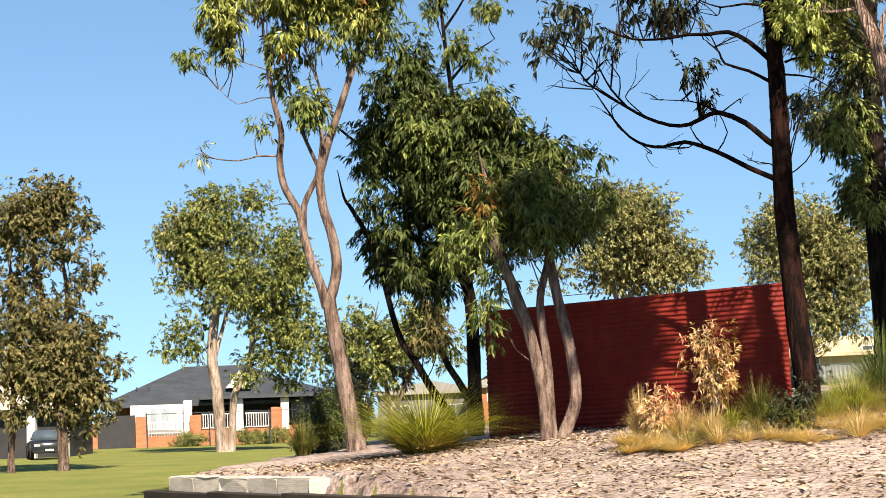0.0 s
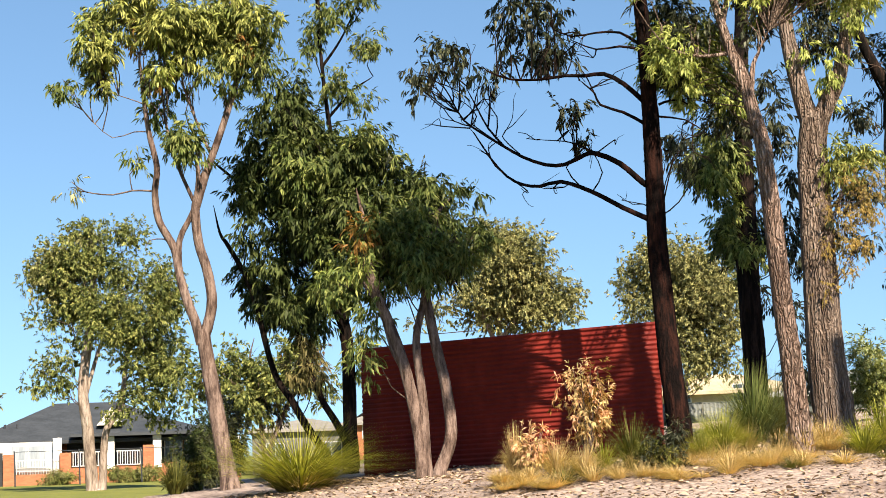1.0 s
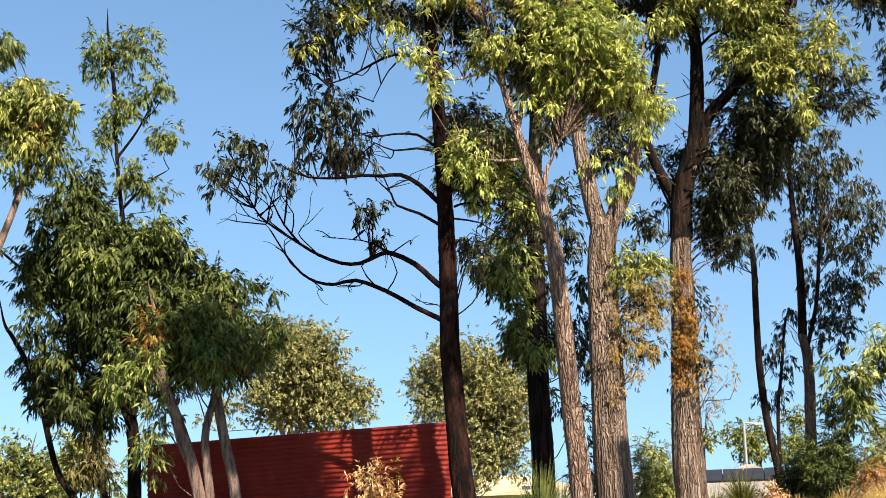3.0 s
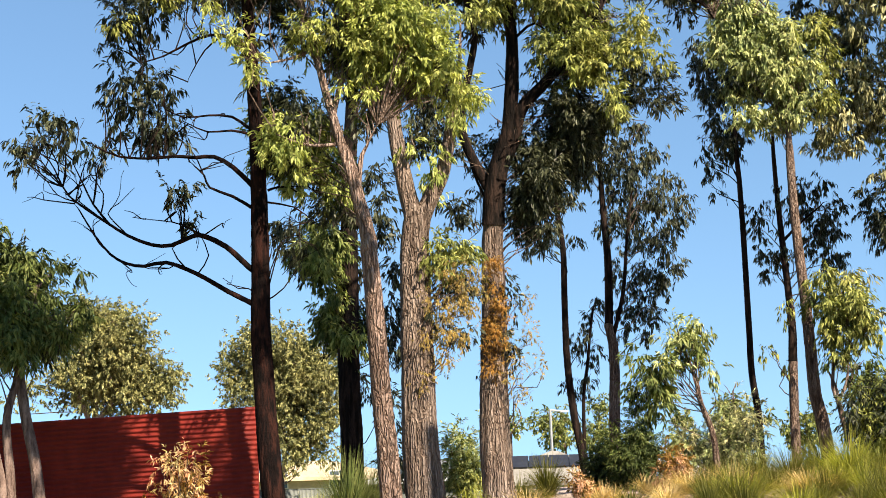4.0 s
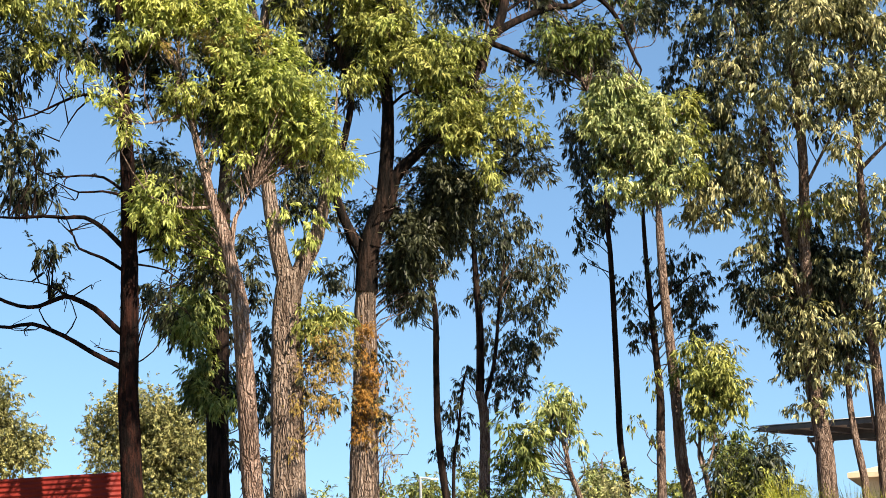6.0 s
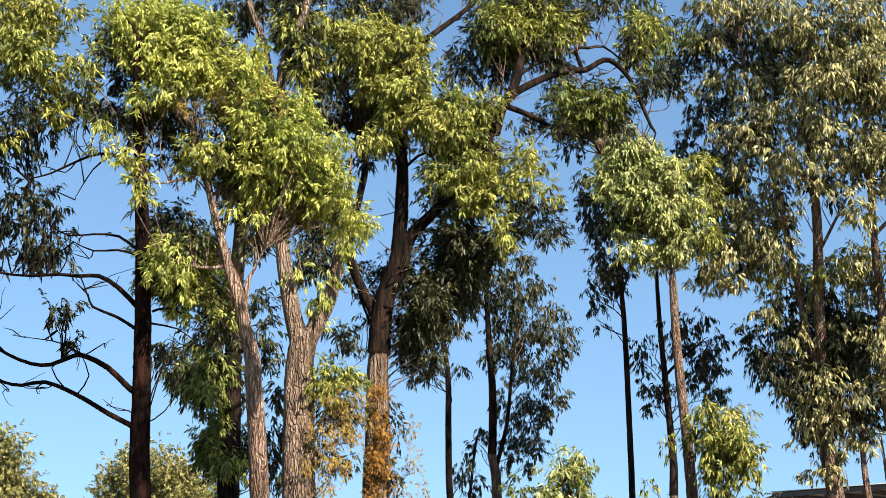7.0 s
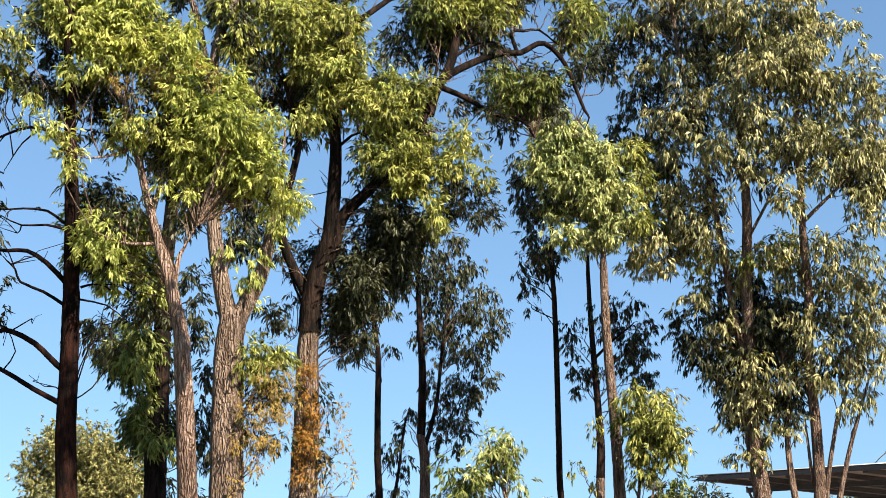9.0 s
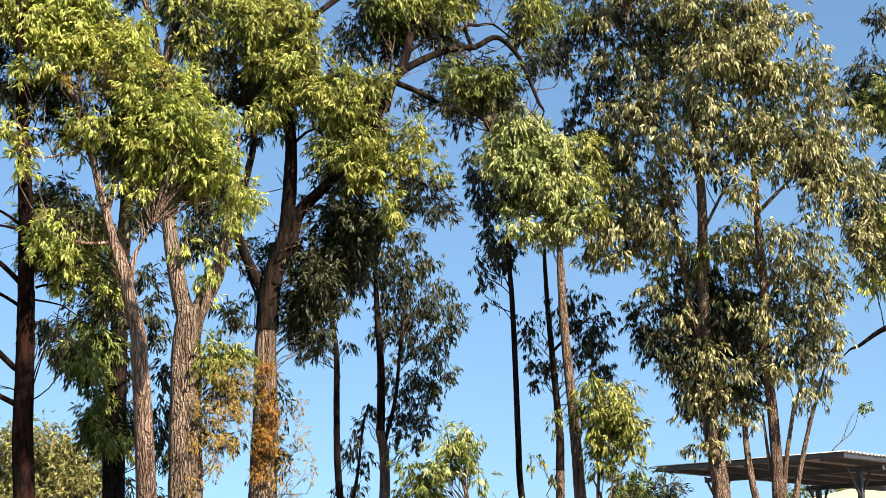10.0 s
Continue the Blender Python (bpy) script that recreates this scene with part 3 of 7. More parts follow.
t.leaves("green", (-0.34, 8.34, 0.20, 0.13), (0.76, 8.44, 0.24, 0.33), (0.87, 9.06, 0.22, 0.24))
t.leaves("olive", (-0.22, 9.47, 0.40, 0.27), (0.47, 9.37, 0.33, 0.27), (-0.92, 9.36, 0.38, 0.27), (-0.43, 9.06, 0.38, 0.27), (0.27, 8.95, 0.31, 0.27), (-2.30, 8.85, 0.27, 0.27))
t.leaves("green", (-0.04, 8.44, 0.29, 0.20), (0.45, 8.33, 0.24, 0.22), (-0.93, 8.14, 0.22, 0.20), (0.05, 8.03, 0.20, 0.18), (-0.95, 7.22, 0.22, 0.22))
t.leaves("rust", (-0.93, 8.32, 0.11, 0.18), (0.36, 8.85, 0.22, 0.18), (-1.51, 8.95, 0.11, 0.24))
t.leaves("grey", (-2.65, 6.34, 0.13, 0.13))
t.leaves("olive", (-1.64, 10.33, 0.29, 0.22), (-1.73, 9.61, 0.31, 0.24), (-1.25, 9.82, 0.35, 0.22), (-0.86, 9.42, 0.29, 0.20), (0.32, 9.64, 0.31, 0.18), (0.81, 9.34, 0.29, 0.18), (0.12, 9.74, 0.27, 0.18))
t.leaves("green", (-0.27, 10.36, 0.40, 0.24), (-0.57, 10.04, 0.27, 0.18))
t.done()

t = Tree("bushy_wattle_tree", "bushy dark green tree with several black stems", 0.91, 31, "black", leaf_len=0.14, cover=3.3, fill=0.5)
t.limb(0.153, 0.088, (0.02, 1.42), (0.03, 2.83), (-0.02, 3.93), (-0.32, 4.82), (-0.38, 6.05))
t.limb(0.099, 0.044, (-0.43, 1.54), (-0.80, 2.10), (-1.10, 2.65), (-1.42, 3.21), (-1.81, 4.77), (-2.22, 5.62))
t.limb(0.099, 0.044, (-0.04, 1.75), (-0.25, 2.19), (-0.55, 2.74), (-0.95, 3.96), (-1.18, 5.30))
t.limb(0.044, 0.022, (-1.16, 6.08), (-1.53, 6.48), (-2.02, 6.89), (-2.45, 7.27))
t.leaves("rich", (-1.15, 7.58, 0.47, 0.34), (-0.70, 7.91, 0.39, 0.27), (-0.94, 7.13, 0.47, 0.34), (0.18, 7.44, 0.47, 0.39), (0.63, 7.60, 0.37, 0.29), (0.83, 7.08, 0.51, 0.39), (0.16, 6.76, 0.51, 0.39), (0.70, 6.30, 0.51, 0.39))
t.leaves("rich", (1.38, 6.84, 0.47, 0.34), (1.81, 6.50, 0.39, 0.34), (1.47, 6.06, 0.47, 0.34), (2.15, 6.60, 0.27, 0.22), (2.48, 6.53, 0.27, 0.15), (2.02, 5.93, 0.39, 0.27), (2.69, 6.08, 0.17, 0.17), (2.67, 5.69, 0.20, 0.27))
t.leaves("rich", (2.33, 5.36, 0.27, 0.27), (1.99, 5.15, 0.22, 0.22))
t.leaves("rich", (-0.51, 6.67, 0.47, 0.34), (-1.28, 6.69, 0.39, 0.34), (-1.72, 6.48, 0.32, 0.34), (-0.52, 6.00, 0.47, 0.34), (-1.18, 5.90, 0.47, 0.34), (-1.73, 5.70, 0.27, 0.34), (-0.87, 5.34, 0.47, 0.34), (-1.42, 5.14, 0.39, 0.34))
t.leaves("rich", (-1.76, 4.49, 0.27, 0.27), (-1.22, 4.36, 0.39, 0.27), (-0.77, 4.68, 0.32, 0.32), (-1.95, 6.04, 0.20, 0.27), (1.01, 5.51, 0.39, 0.34), (1.44, 5.17, 0.27, 0.27), (0.03, 5.98, 0.44, 0.34), (-0.21, 5.43, 0.39, 0.32))
t.leaves("rich", (0.46, 5.75, 0.37, 0.29), (-0.79, 4.02, 0.29, 0.22))
# lighter leaf colours here paint the sunlit patches of the dark crown
t.leaves("green", (-0.82, 7.26, 0.42, 0.20), (-0.38, 7.11, 0.34, 0.20), (-1.16, 7.02, 0.34, 0.22), (0.63, 7.77, 0.29, 0.20), (0.40, 7.45, 0.22, 0.20), (1.78, 5.60, 0.27, 0.25), (1.45, 5.67, 0.22, 0.22), (-0.15, 7.67, 0.25, 0.17))
t.leaves("green", (1.06, 7.25, 0.29, 0.20), (-0.72, 6.79, 0.32, 0.20), (1.71, 6.67, 0.27, 0.20), (0.93, 6.52, 0.25, 0.20))
t.leaves("fresh", (0.34, 5.20, 0.34, 0.20), (-0.11, 4.99, 0.39, 0.17), (-0.55, 4.78, 0.34, 0.17), (-0.23, 4.66, 0.27, 0.15), (0.56, 5.30, 0.27, 0.20), (0.77, 5.07, 0.22, 0.17), (0.13, 5.54, 0.22, 0.15), (0.29, 3.55, 0.22, 0.27))
t.leaves("fresh", (0.17, 3.22, 0.25, 0.22), (0.43, 3.76, 0.12, 0.22))
t.leaves("rich", (-1.60, 7.14, 0.37, 0.37), (-1.93, 6.70, 0.29, 0.37), (-1.36, 7.81, 0.37, 0.29), (-1.86, 5.15, 0.29, 0.29), (-1.54, 4.70, 0.37, 0.32), (-0.57, 4.23, 0.37, 0.29), (-0.07, 6.43, 0.54, 0.44), (1.26, 6.40, 0.49, 0.39))
t.leaves("rich", (-0.48, 7.57, 0.42, 0.32), (0.39, 7.09, 0.54, 0.42), (-0.96, 6.23, 0.49, 0.39), (1.02, 5.96, 0.49, 0.37), (1.89, 5.49, 0.37, 0.34))
t.leaves("rich", (-1.35, 8.38, 0.39, 0.37), (-0.88, 8.59, 0.34, 0.37), (-1.64, 7.82, 0.29, 0.39), (-0.64, 8.08, 0.32, 0.32), (-1.93, 7.15, 0.25, 0.32))
t.leaves("fresh", (-0.71, 7.23, 0.37, 0.32), (-0.94, 6.90, 0.32, 0.25), (0.41, 7.66, 0.22, 0.25))
t.leaves("rust", (0.13, 5.67, 0.22, 0.15), (0.35, 5.55, 0.15, 0.12))
t.leaves("brown", (-0.80, 3.58, 0.27, 0.25), (-0.57, 3.25, 0.27, 0.25), (-0.92, 3.15, 0.25, 0.22))
t.done()

t = Tree("twin_stem_tree", "small twin-stemmed tree with drooping leaves by the red wall", 3.73, 24.2, "smooth", leaf_len=0.115, cover=2.8, fill=0.5)
t.limb(0.111, 0.060, (-0.08, 1.12), (-0.15, 1.93), (-0.31, 2.79), (-0.56, 3.57), (-0.75, 4.05), (-0.83, 4.61))
t.limb(0.111, 0.060, (0.08, 1.13), (0.34, 1.79), (0.29, 2.51), (0.12, 3.37), (0.02, 4.15), (0.12, 4.75))
t.limb(0.085, 0.051, (-0.03, 1.20), (-0.07, 2.35), (-0.14, 3.21), (-0.01, 3.80))
t.limb(0.034, 0.017, (-0.32, 2.77), (-0.49, 3.05), (-0.68, 3.74), (-0.88, 4.10))
t.leaves("green", (-0.91, 4.57, 0.39, 0.36), (-1.25, 4.18, 0.36, 0.31), (-0.58, 4.15, 0.31, 0.31), (-0.86, 3.58, 0.29, 0.31), (-0.04, 4.71, 0.44, 0.39), (0.34, 4.52, 0.38, 0.31), (0.93, 4.84, 0.24, 0.24), (-0.37, 5.16, 0.44, 0.31))
t.leaves("green", (-0.90, 3.02, 0.17, 0.31))
t.leaves("fresh", (-1.31, 4.24, 0.34, 0.24), (-0.83, 4.35, 0.26, 0.26), (0.11, 5.18, 0.29, 0.26))
t.leaves("rust", (-0.91, 4.86, 0.27, 0.24))
t.leaves("green", (-0.06, 4.24, 0.43, 0.31), (0.56, 4.68, 0.34, 0.29), (-0.39, 4.60, 0.39, 0.31))
t.done()

t = Tree("slender_gum_tree", "slender gum tree rising behind bushy tree", 1.12, 36, "black", fill=0.5, cover=2.6)
t.limb(0.102, 0.038, (0.00, 1.57), (-0.09, 3.28), (-0.16, 5.85), (-0.33, 8.45), (-0.47, 9.77), (-0.56, 10.96))
t.limb(0.051, 0.025, (-0.56, 11.69), (-0.66, 12.63), (-0.75, 13.45))
t.limb(0.038, 0.013, (-0.43, 9.16), (0.16, 9.81), (0.55, 10.07))
t.limb(0.038, 0.013, (-0.54, 10.35), (-0.08, 11.01), (0.33, 11.82))
t.leaves("green", (-0.95, 12.77, 0.46, 0.58), (-0.17, 13.04, 0.58, 0.46), (0.33, 11.95, 0.38, 0.46), (-0.45, 11.55, 0.48, 0.43), (0.57, 10.87, 0.38, 0.33), (-0.10, 9.92, 0.51, 0.41), (-0.92, 10.75, 0.25, 0.33), (0.41, 9.61, 0.28, 0.23))
t.done()

t = Tree("dark_gum_tree", "tall gum tree with trunk coloured dark for shade and bare sweeping branches", 12.34, 22.2, "dark", leaf_len=0.13, fill=0.3, cover=2.6, twiggy=2)
t.limb(0.185, 0.115, (0.11, 1.80), (0.07, 2.17), (0.02, 2.80), (-0.02, 3.43), (-0.06, 4.21), (-0.06, 5.01), (-0.06, 5.65), (-0.07, 6.22))
t.limb(0.115, 0.055, (-0.07, 6.18), (-0.10, 7.21), (-0.15, 8.05), (-0.20, 8.81), (-0.24, 9.32), (-0.26, 9.83))
t.limb(0.042, 0.010, (-0.09, 4.61), (-0.22, 4.69), (-0.51, 4.84), (-0.93, 5.09), (-1.36, 5.26), (-1.66, 5.21), (-1.90, 5.25), (-2.12, 5.38), (-2.33, 5.64), (-2.54, 5.99))
t.limb(0.046, 0.010, (-0.08, 5.08), (-0.22, 5.18), (-0.53, 5.47), (-0.85, 5.63), (-1.01, 5.62), (-1.29, 5.50), (-1.56, 5.51), (-1.88, 5.64), (-2.16, 5.82), (-2.48, 6.04), (-2.70, 6.22), (-2.83, 6.45))
t.limb(0.018, 0.008, (-2.14, 5.81), (-2.36, 6.09), (-2.50, 6.38), (-2.61, 6.61))
t.limb(0.014, 0.006, (-0.89, 5.66), (-1.11, 5.77), (-1.28, 5.83), (-1.60, 5.87))
t.limb(0.042, 0.012, (-0.06, 6.24), (-0.16, 6.34), (-0.42, 6.60), (-0.69, 6.76), (-0.96, 6.75), (-1.24, 6.77), (-1.57, 6.74), (-2.01, 6.77), (-2.33, 6.91))
t.limb(0.030, 0.010, (-0.06, 5.95), (-0.18, 6.03), (-0.44, 6.19), (-0.76, 6.32), (-0.83, 6.49), (-0.96, 6.62))
t.limb(0.026, 0.008, (-0.06, 7.05), (-0.21, 7.09), (-0.45, 7.14), (-0.78, 7.12), (-1.05, 7.24))
t.limb(0.026, 0.008, (-0.05, 7.10), (-0.21, 7.18), (-0.44, 7.34), (-0.77, 7.36), (-1.10, 7.33), (-1.33, 7.43))
t.limb(0.034, 0.010, (-0.16, 8.13), (-0.20, 8.21), (-0.45, 8.49), (-0.74, 8.54), (-1.06, 8.41), (-1.39, 8.23), (-1.63, 8.15))
t.limb(0.016, 0.006, (-0.57, 8.54), (-0.82, 8.31), (-1.03, 7.93))
t.limb(0.020, 0.008, (0.05, 6.27), (0.21, 6.32), (0.38, 6.30), (0.51, 6.20))
t.limb(0.016, 0.006, (0.05, 6.10), (0.41, 6.03), (0.67, 5.84))
t.limb(0.012, 0.005, (-0.16, 5.12), (-0.02, 5.00), (-0.01, 4.76))
t.leaves("deep", (-2.91, 7.33, 0.21, 0.16), (-3.16, 7.23, 0.18, 0.18), (-3.37, 6.99, 0.14, 0.16), (-3.09, 6.93, 0.19, 0.16), (-3.26, 6.74, 0.14, 0.11), (-2.84, 7.08, 0.23, 0.19), (-2.67, 7.23, 0.19, 0.16), (-2.52, 6.89, 0.19, 0.11))
t.leaves("deep", (-2.19, 6.95, 0.16, 0.16), (-3.38, 6.69, 0.07, 0.09), (-2.85, 6.67, 0.07, 0.09), (-2.29, 6.67, 0.19, 0.07))
t.leaves("deep", (-2.08, 7.69, 0.19, 0.19), (-1.85, 7.42, 0.25, 0.19), (-1.62, 7.24, 0.25, 0.19), (-1.76, 7.75, 0.23, 0.16), (-1.44, 7.56, 0.19, 0.19), (-1.38, 7.10, 0.23, 0.14), (-1.15, 7.00, 0.16, 0.11), (-1.94, 7.14, 0.19, 0.12))
t.leaves("deep", (-1.55, 6.98, 0.18, 0.11))
t.leaves("deep", (-1.33, 6.36, 0.09, 0.11), (-1.18, 6.23, 0.09, 0.09), (-1.08, 6.33, 0.07, 0.09), (-0.96, 5.89, 0.11, 0.07), (-1.07, 5.84, 0.05, 0.06), (0.17, 5.66, 0.16, 0.11), (0.36, 5.49, 0.16, 0.12), (0.56, 5.56, 0.11, 0.14))
t.leaves("deep", (0.22, 5.82, 0.11, 0.09))
t.leaves("deep", (-2.03, 8.83, 0.25, 0.23), (-2.19, 8.41, 0.19, 0.19), (-1.87, 8.41, 0.23, 0.19), (-1.54, 8.83, 0.28, 0.19), (-1.62, 9.17, 0.28, 0.16), (-1.63, 7.99, 0.28, 0.23), (-2.03, 7.91, 0.19, 0.19), (-1.39, 7.73, 0.23, 0.19))
t.leaves("deep", (-1.71, 7.57, 0.23, 0.19), (-1.23, 7.38, 0.19, 0.12), (-1.48, 7.15, 0.18, 0.11), (-0.65, 9.15, 0.23, 0.11), (-0.89, 9.24, 0.23, 0.09), (-1.14, 8.95, 0.18, 0.12))
t.leaves("deep", (-0.12, 8.47, 0.09, 0.26), (-0.09, 7.79, 0.09, 0.26), (-0.15, 8.89, 0.11, 0.21))
t.done()

t = Tree("rough_gum_tree", "gum tree with thin flaky brown trunk and lime leaves", 16.55, 22, "plated", leaf_len=0.093, fill=0.5, cover=2.85, droop=0.45, reach=2.0)
t.limb(0.165, 0.112, (0.09, 1.55), (0.04, 2.11), (0.01, 2.65), (-0.04, 3.26), (-0.08, 4.04), (-0.13, 4.83), (-0.18, 5.43))
t.limb(0.112, 0.075, (-0.15, 5.36), (-0.22, 5.76), (-0.29, 6.04), (-0.37, 6.40), (-0.45, 6.72))
t.limb(0.070, 0.035, (-0.35, 6.28), (-0.53, 6.88), (-0.66, 7.37), (-0.75, 7.70), (-0.88, 8.28), (-1.02, 8.79), (-1.06, 9.08))
t.limb(0.050, 0.020, (-0.32, 6.16), (-0.28, 6.52), (-0.24, 6.72), (-0.17, 6.85))
t.limb(0.042, 0.020, (-0.64, 7.29), (-0.49, 7.95), (-0.43, 8.63), (-0.47, 9.40), (-0.35, 9.92))
t.limb(0.030, 0.012, (-0.43, 8.63), (-0.17, 8.98), (0.07, 9.15))
t.limb(0.030, 0.012, (-0.88, 8.28), (-1.20, 8.15), (-1.51, 8.09))
t.limb(0.030, 0.012, (-1.04, 8.87), (-1.39, 9.46), (-1.65, 10.06), (-1.83, 10.49))
t.limb(0.028, 0.012, (-0.53, 6.88), (-1.00, 6.88), (-1.40, 7.03))
t.leaves("lime", (-2.00, 10.75, 0.42, 0.30), (-1.51, 10.76, 0.42, 0.30), (-1.06, 10.60, 0.38, 0.30), (-0.77, 10.30, 0.26, 0.23), (-1.58, 10.23, 0.42, 0.26), (-1.17, 9.98, 0.44, 0.26), (-1.98, 10.31, 0.31, 0.28), (-0.68, 9.91, 0.33, 0.24))
t.leaves("lime", (-0.36, 10.05, 0.37, 0.23), (-0.11, 9.75, 0.30, 0.24), (-1.48, 9.67, 0.35, 0.19), (-0.75, 9.52, 0.31, 0.21), (-0.22, 9.45, 0.33, 0.23), (-1.71, 9.45, 0.30, 0.19), (0.15, 9.20, 0.37, 0.23), (0.47, 9.08, 0.30, 0.23))
t.leaves("lime", (-0.01, 8.89, 0.37, 0.24), (0.64, 8.74, 0.33, 0.26), (0.31, 8.56, 0.37, 0.24), (0.88, 8.66, 0.23, 0.30), (-0.09, 8.38, 0.33, 0.24), (0.56, 8.23, 0.37, 0.24), (0.90, 8.19, 0.24, 0.24), (0.16, 7.97, 0.37, 0.23))
t.leaves("lime", (-0.28, 8.04, 0.30, 0.23), (0.64, 7.81, 0.37, 0.21), (1.05, 7.73, 0.24, 0.24), (1.30, 7.53, 0.24, 0.19), (-0.31, 7.71, 0.26, 0.19), (0.21, 7.59, 0.30, 0.14))
t.leaves("lime", (-1.96, 8.51, 0.19, 0.17), (-1.70, 7.97, 0.21, 0.17), (-1.83, 8.14, 0.14, 0.14), (-2.37, 9.05, 0.16, 0.14), (-2.32, 8.67, 0.16, 0.14), (-0.93, 8.62, 0.19, 0.19), (-0.88, 8.28, 0.19, 0.16), (-0.65, 8.50, 0.23, 0.17))
t.shift = 1.2
t.leaves("fresh", (-1.52, 7.24, 0.33, 0.17), (-1.17, 7.12, 0.33, 0.21), (-1.47, 6.91, 0.33, 0.21), (-1.08, 6.79, 0.30, 0.23), (-1.61, 6.71, 0.16, 0.21), (-1.29, 6.51, 0.28, 0.17), (-0.85, 7.08, 0.23, 0.19), (-0.64, 6.39, 0.16, 0.30))
t.leaves("fresh", (-0.45, 6.40, 0.12, 0.21), (-0.60, 6.07, 0.10, 0.19), (-0.11, 7.38, 0.17, 0.12))
t.shift = 0.0
t.leaves("olive", (-3.54, 10.31, 0.33, 0.23), (-3.33, 10.10, 0.26, 0.24), (-3.71, 9.66, 0.21, 0.16), (-3.08, 9.76, 0.24, 0.21), (-2.69, 9.94, 0.21, 0.24), (-3.13, 9.16, 0.24, 0.24), (-3.65, 10.00, 0.23, 0.17), (-2.58, 9.64, 0.12, 0.16))
t.leaves("olive", (-3.65, 8.73, 0.14, 0.14), (-2.97, 9.06, 0.16, 0.17), (-3.37, 10.79, 0.26, 0.14), (-3.77, 10.78, 0.17, 0.14))
t.leaves("deep", (-2.16, 9.78, 0.30, 0.38), (-1.66, 9.03, 0.38, 0.26), (-1.21, 8.82, 0.30, 0.26), (-1.41, 7.52, 0.35, 0.26), (-1.02, 7.49, 0.30, 0.23), (-2.30, 10.30, 0.17, 0.35), (-3.52, 9.07, 0.30, 0.28), (-2.10, 9.18, 0.26, 0.17))
t.leaves("deep", (-0.09, 8.64, 0.35, 0.26), (-0.48, 8.29, 0.31, 0.30), (0.32, 8.14, 0.35, 0.23), (-0.92, 9.73, 0.35, 0.23))
t.leaves("lime", (-1.75, 10.58, 0.44, 0.35), (-1.26, 10.29, 0.44, 0.35), (-0.51, 9.83, 0.40, 0.31), (-1.08, 9.73, 0.35, 0.26), (0.23, 8.81, 0.44, 0.35), (0.64, 8.40, 0.38, 0.35), (-0.00, 8.13, 0.40, 0.30), (0.48, 7.93, 0.38, 0.26))
t.leaves("lime", (0.96, 7.98, 0.26, 0.31), (-0.42, 8.97, 0.26, 0.21), (-0.18, 9.15, 0.31, 0.23), (-1.49, 9.98, 0.35, 0.28), (-1.28, 6.87, 0.38, 0.30), (-1.40, 7.11, 0.38, 0.23))
t.leaves("olive", (-0.41, 8.54, 0.30, 0.26), (-0.64, 8.12, 0.30, 0.26), (-1.13, 8.53, 0.26, 0.23), (-1.89, 9.96, 0.30, 0.26), (-1.47, 9.29, 0.30, 0.19))
t.leaves("ochre", (-1.07, 9.25, 0.23, 0.14), (-0.50, 9.27, 0.23, 0.23), (-0.86, 9.04, 0.17, 0.12), (0.32, 8.31, 0.23, 0.12))
t.leaves("olive", (-3.60, 10.70, 0.44, 0.35), (-3.04, 10.54, 0.35, 0.35), (-3.40, 9.92, 0.38, 0.30), (-2.83, 9.42, 0.26, 0.21))
t.shift = 1.0
t.leaves("fresh", (-1.39, 7.12, 0.30, 0.21), (-1.00, 6.80, 0.33, 0.24), (-1.45, 6.71, 0.26, 0.23), (-0.78, 7.13, 0.26, 0.21), (-1.14, 6.40, 0.30, 0.17), (-0.61, 6.57, 0.23, 0.23))
t.leaves("deep", (-0.82, 6.01, 0.31, 0.23), (-0.51, 5.86, 0.21, 0.21))
t.shift = 0.0
t.leaves("ochre", (-0.37, 9.19, 0.31, 0.24), (-0.13, 8.94, 0.24, 0.19), (-0.61, 9.44, 0.24, 0.17), (0.07, 9.36, 0.21, 0.17))
t.leaves("lime", (-2.10, 10.52, 0.30, 0.19), (-1.46, 10.46, 0.33, 0.21), (-0.98, 10.57, 0.30, 0.17), (-1.92, 10.09, 0.30, 0.23))
t.done()

t = Tree("large_forked_gum_tree", "large gum tree with furrowed grey bark and forked trunk", 18.02, 25.6, "furrowed", leaf_len=0.11, fill=0.5, cover=3.6, ridge=0.045)
t.limb(0.345, 0.215, (-0.02, 1.52), (-0.06, 2.18), (-0.10, 2.80), (-0.11, 3.61), (-0.11, 4.43), (-0.11, 5.34), (-0.12, 5.99), (-0.05, 6.53))
t.limb(0.165, 0.115, (-0.07, 6.35), (-0.19, 6.82), (-0.29, 7.33), (-0.38, 7.87), (-0.41, 8.33))
t.limb(0.150, 0.085, (-0.02, 6.40), (0.15, 6.77), (0.34, 7.14), (0.45, 7.54), (0.53, 7.96), (0.58, 8.34))
t.limb(0.100, 0.060, (-0.41, 8.28), (-0.45, 9.40), (-0.44, 10.19), (-0.44, 11.00), (-0.31, 11.61), (-0.08, 12.13), (0.03, 12.65))
t.limb(0.070, 0.045, (-0.44, 10.09), (-0.63, 11.09), (-0.75, 11.70), (-0.94, 12.21), (-1.12, 12.83))
t.limb(0.060, 0.020, (0.58, 8.32), (0.52, 8.73), (0.37, 9.12))
t.limb(0.020, 0.008, (0.45, 8.53), (0.09, 8.41), (-0.28, 8.45), (-0.55, 8.33))
t.leaves("lime", (0.24, 7.38, 0.18, 0.30), (0.16, 7.01, 0.14, 0.22), (0.40, 7.76, 0.14, 0.24), (-0.18, 7.76, 0.14, 0.14), (0.58, 8.20, 0.22, 0.20), (0.84, 8.34, 0.20, 0.18))
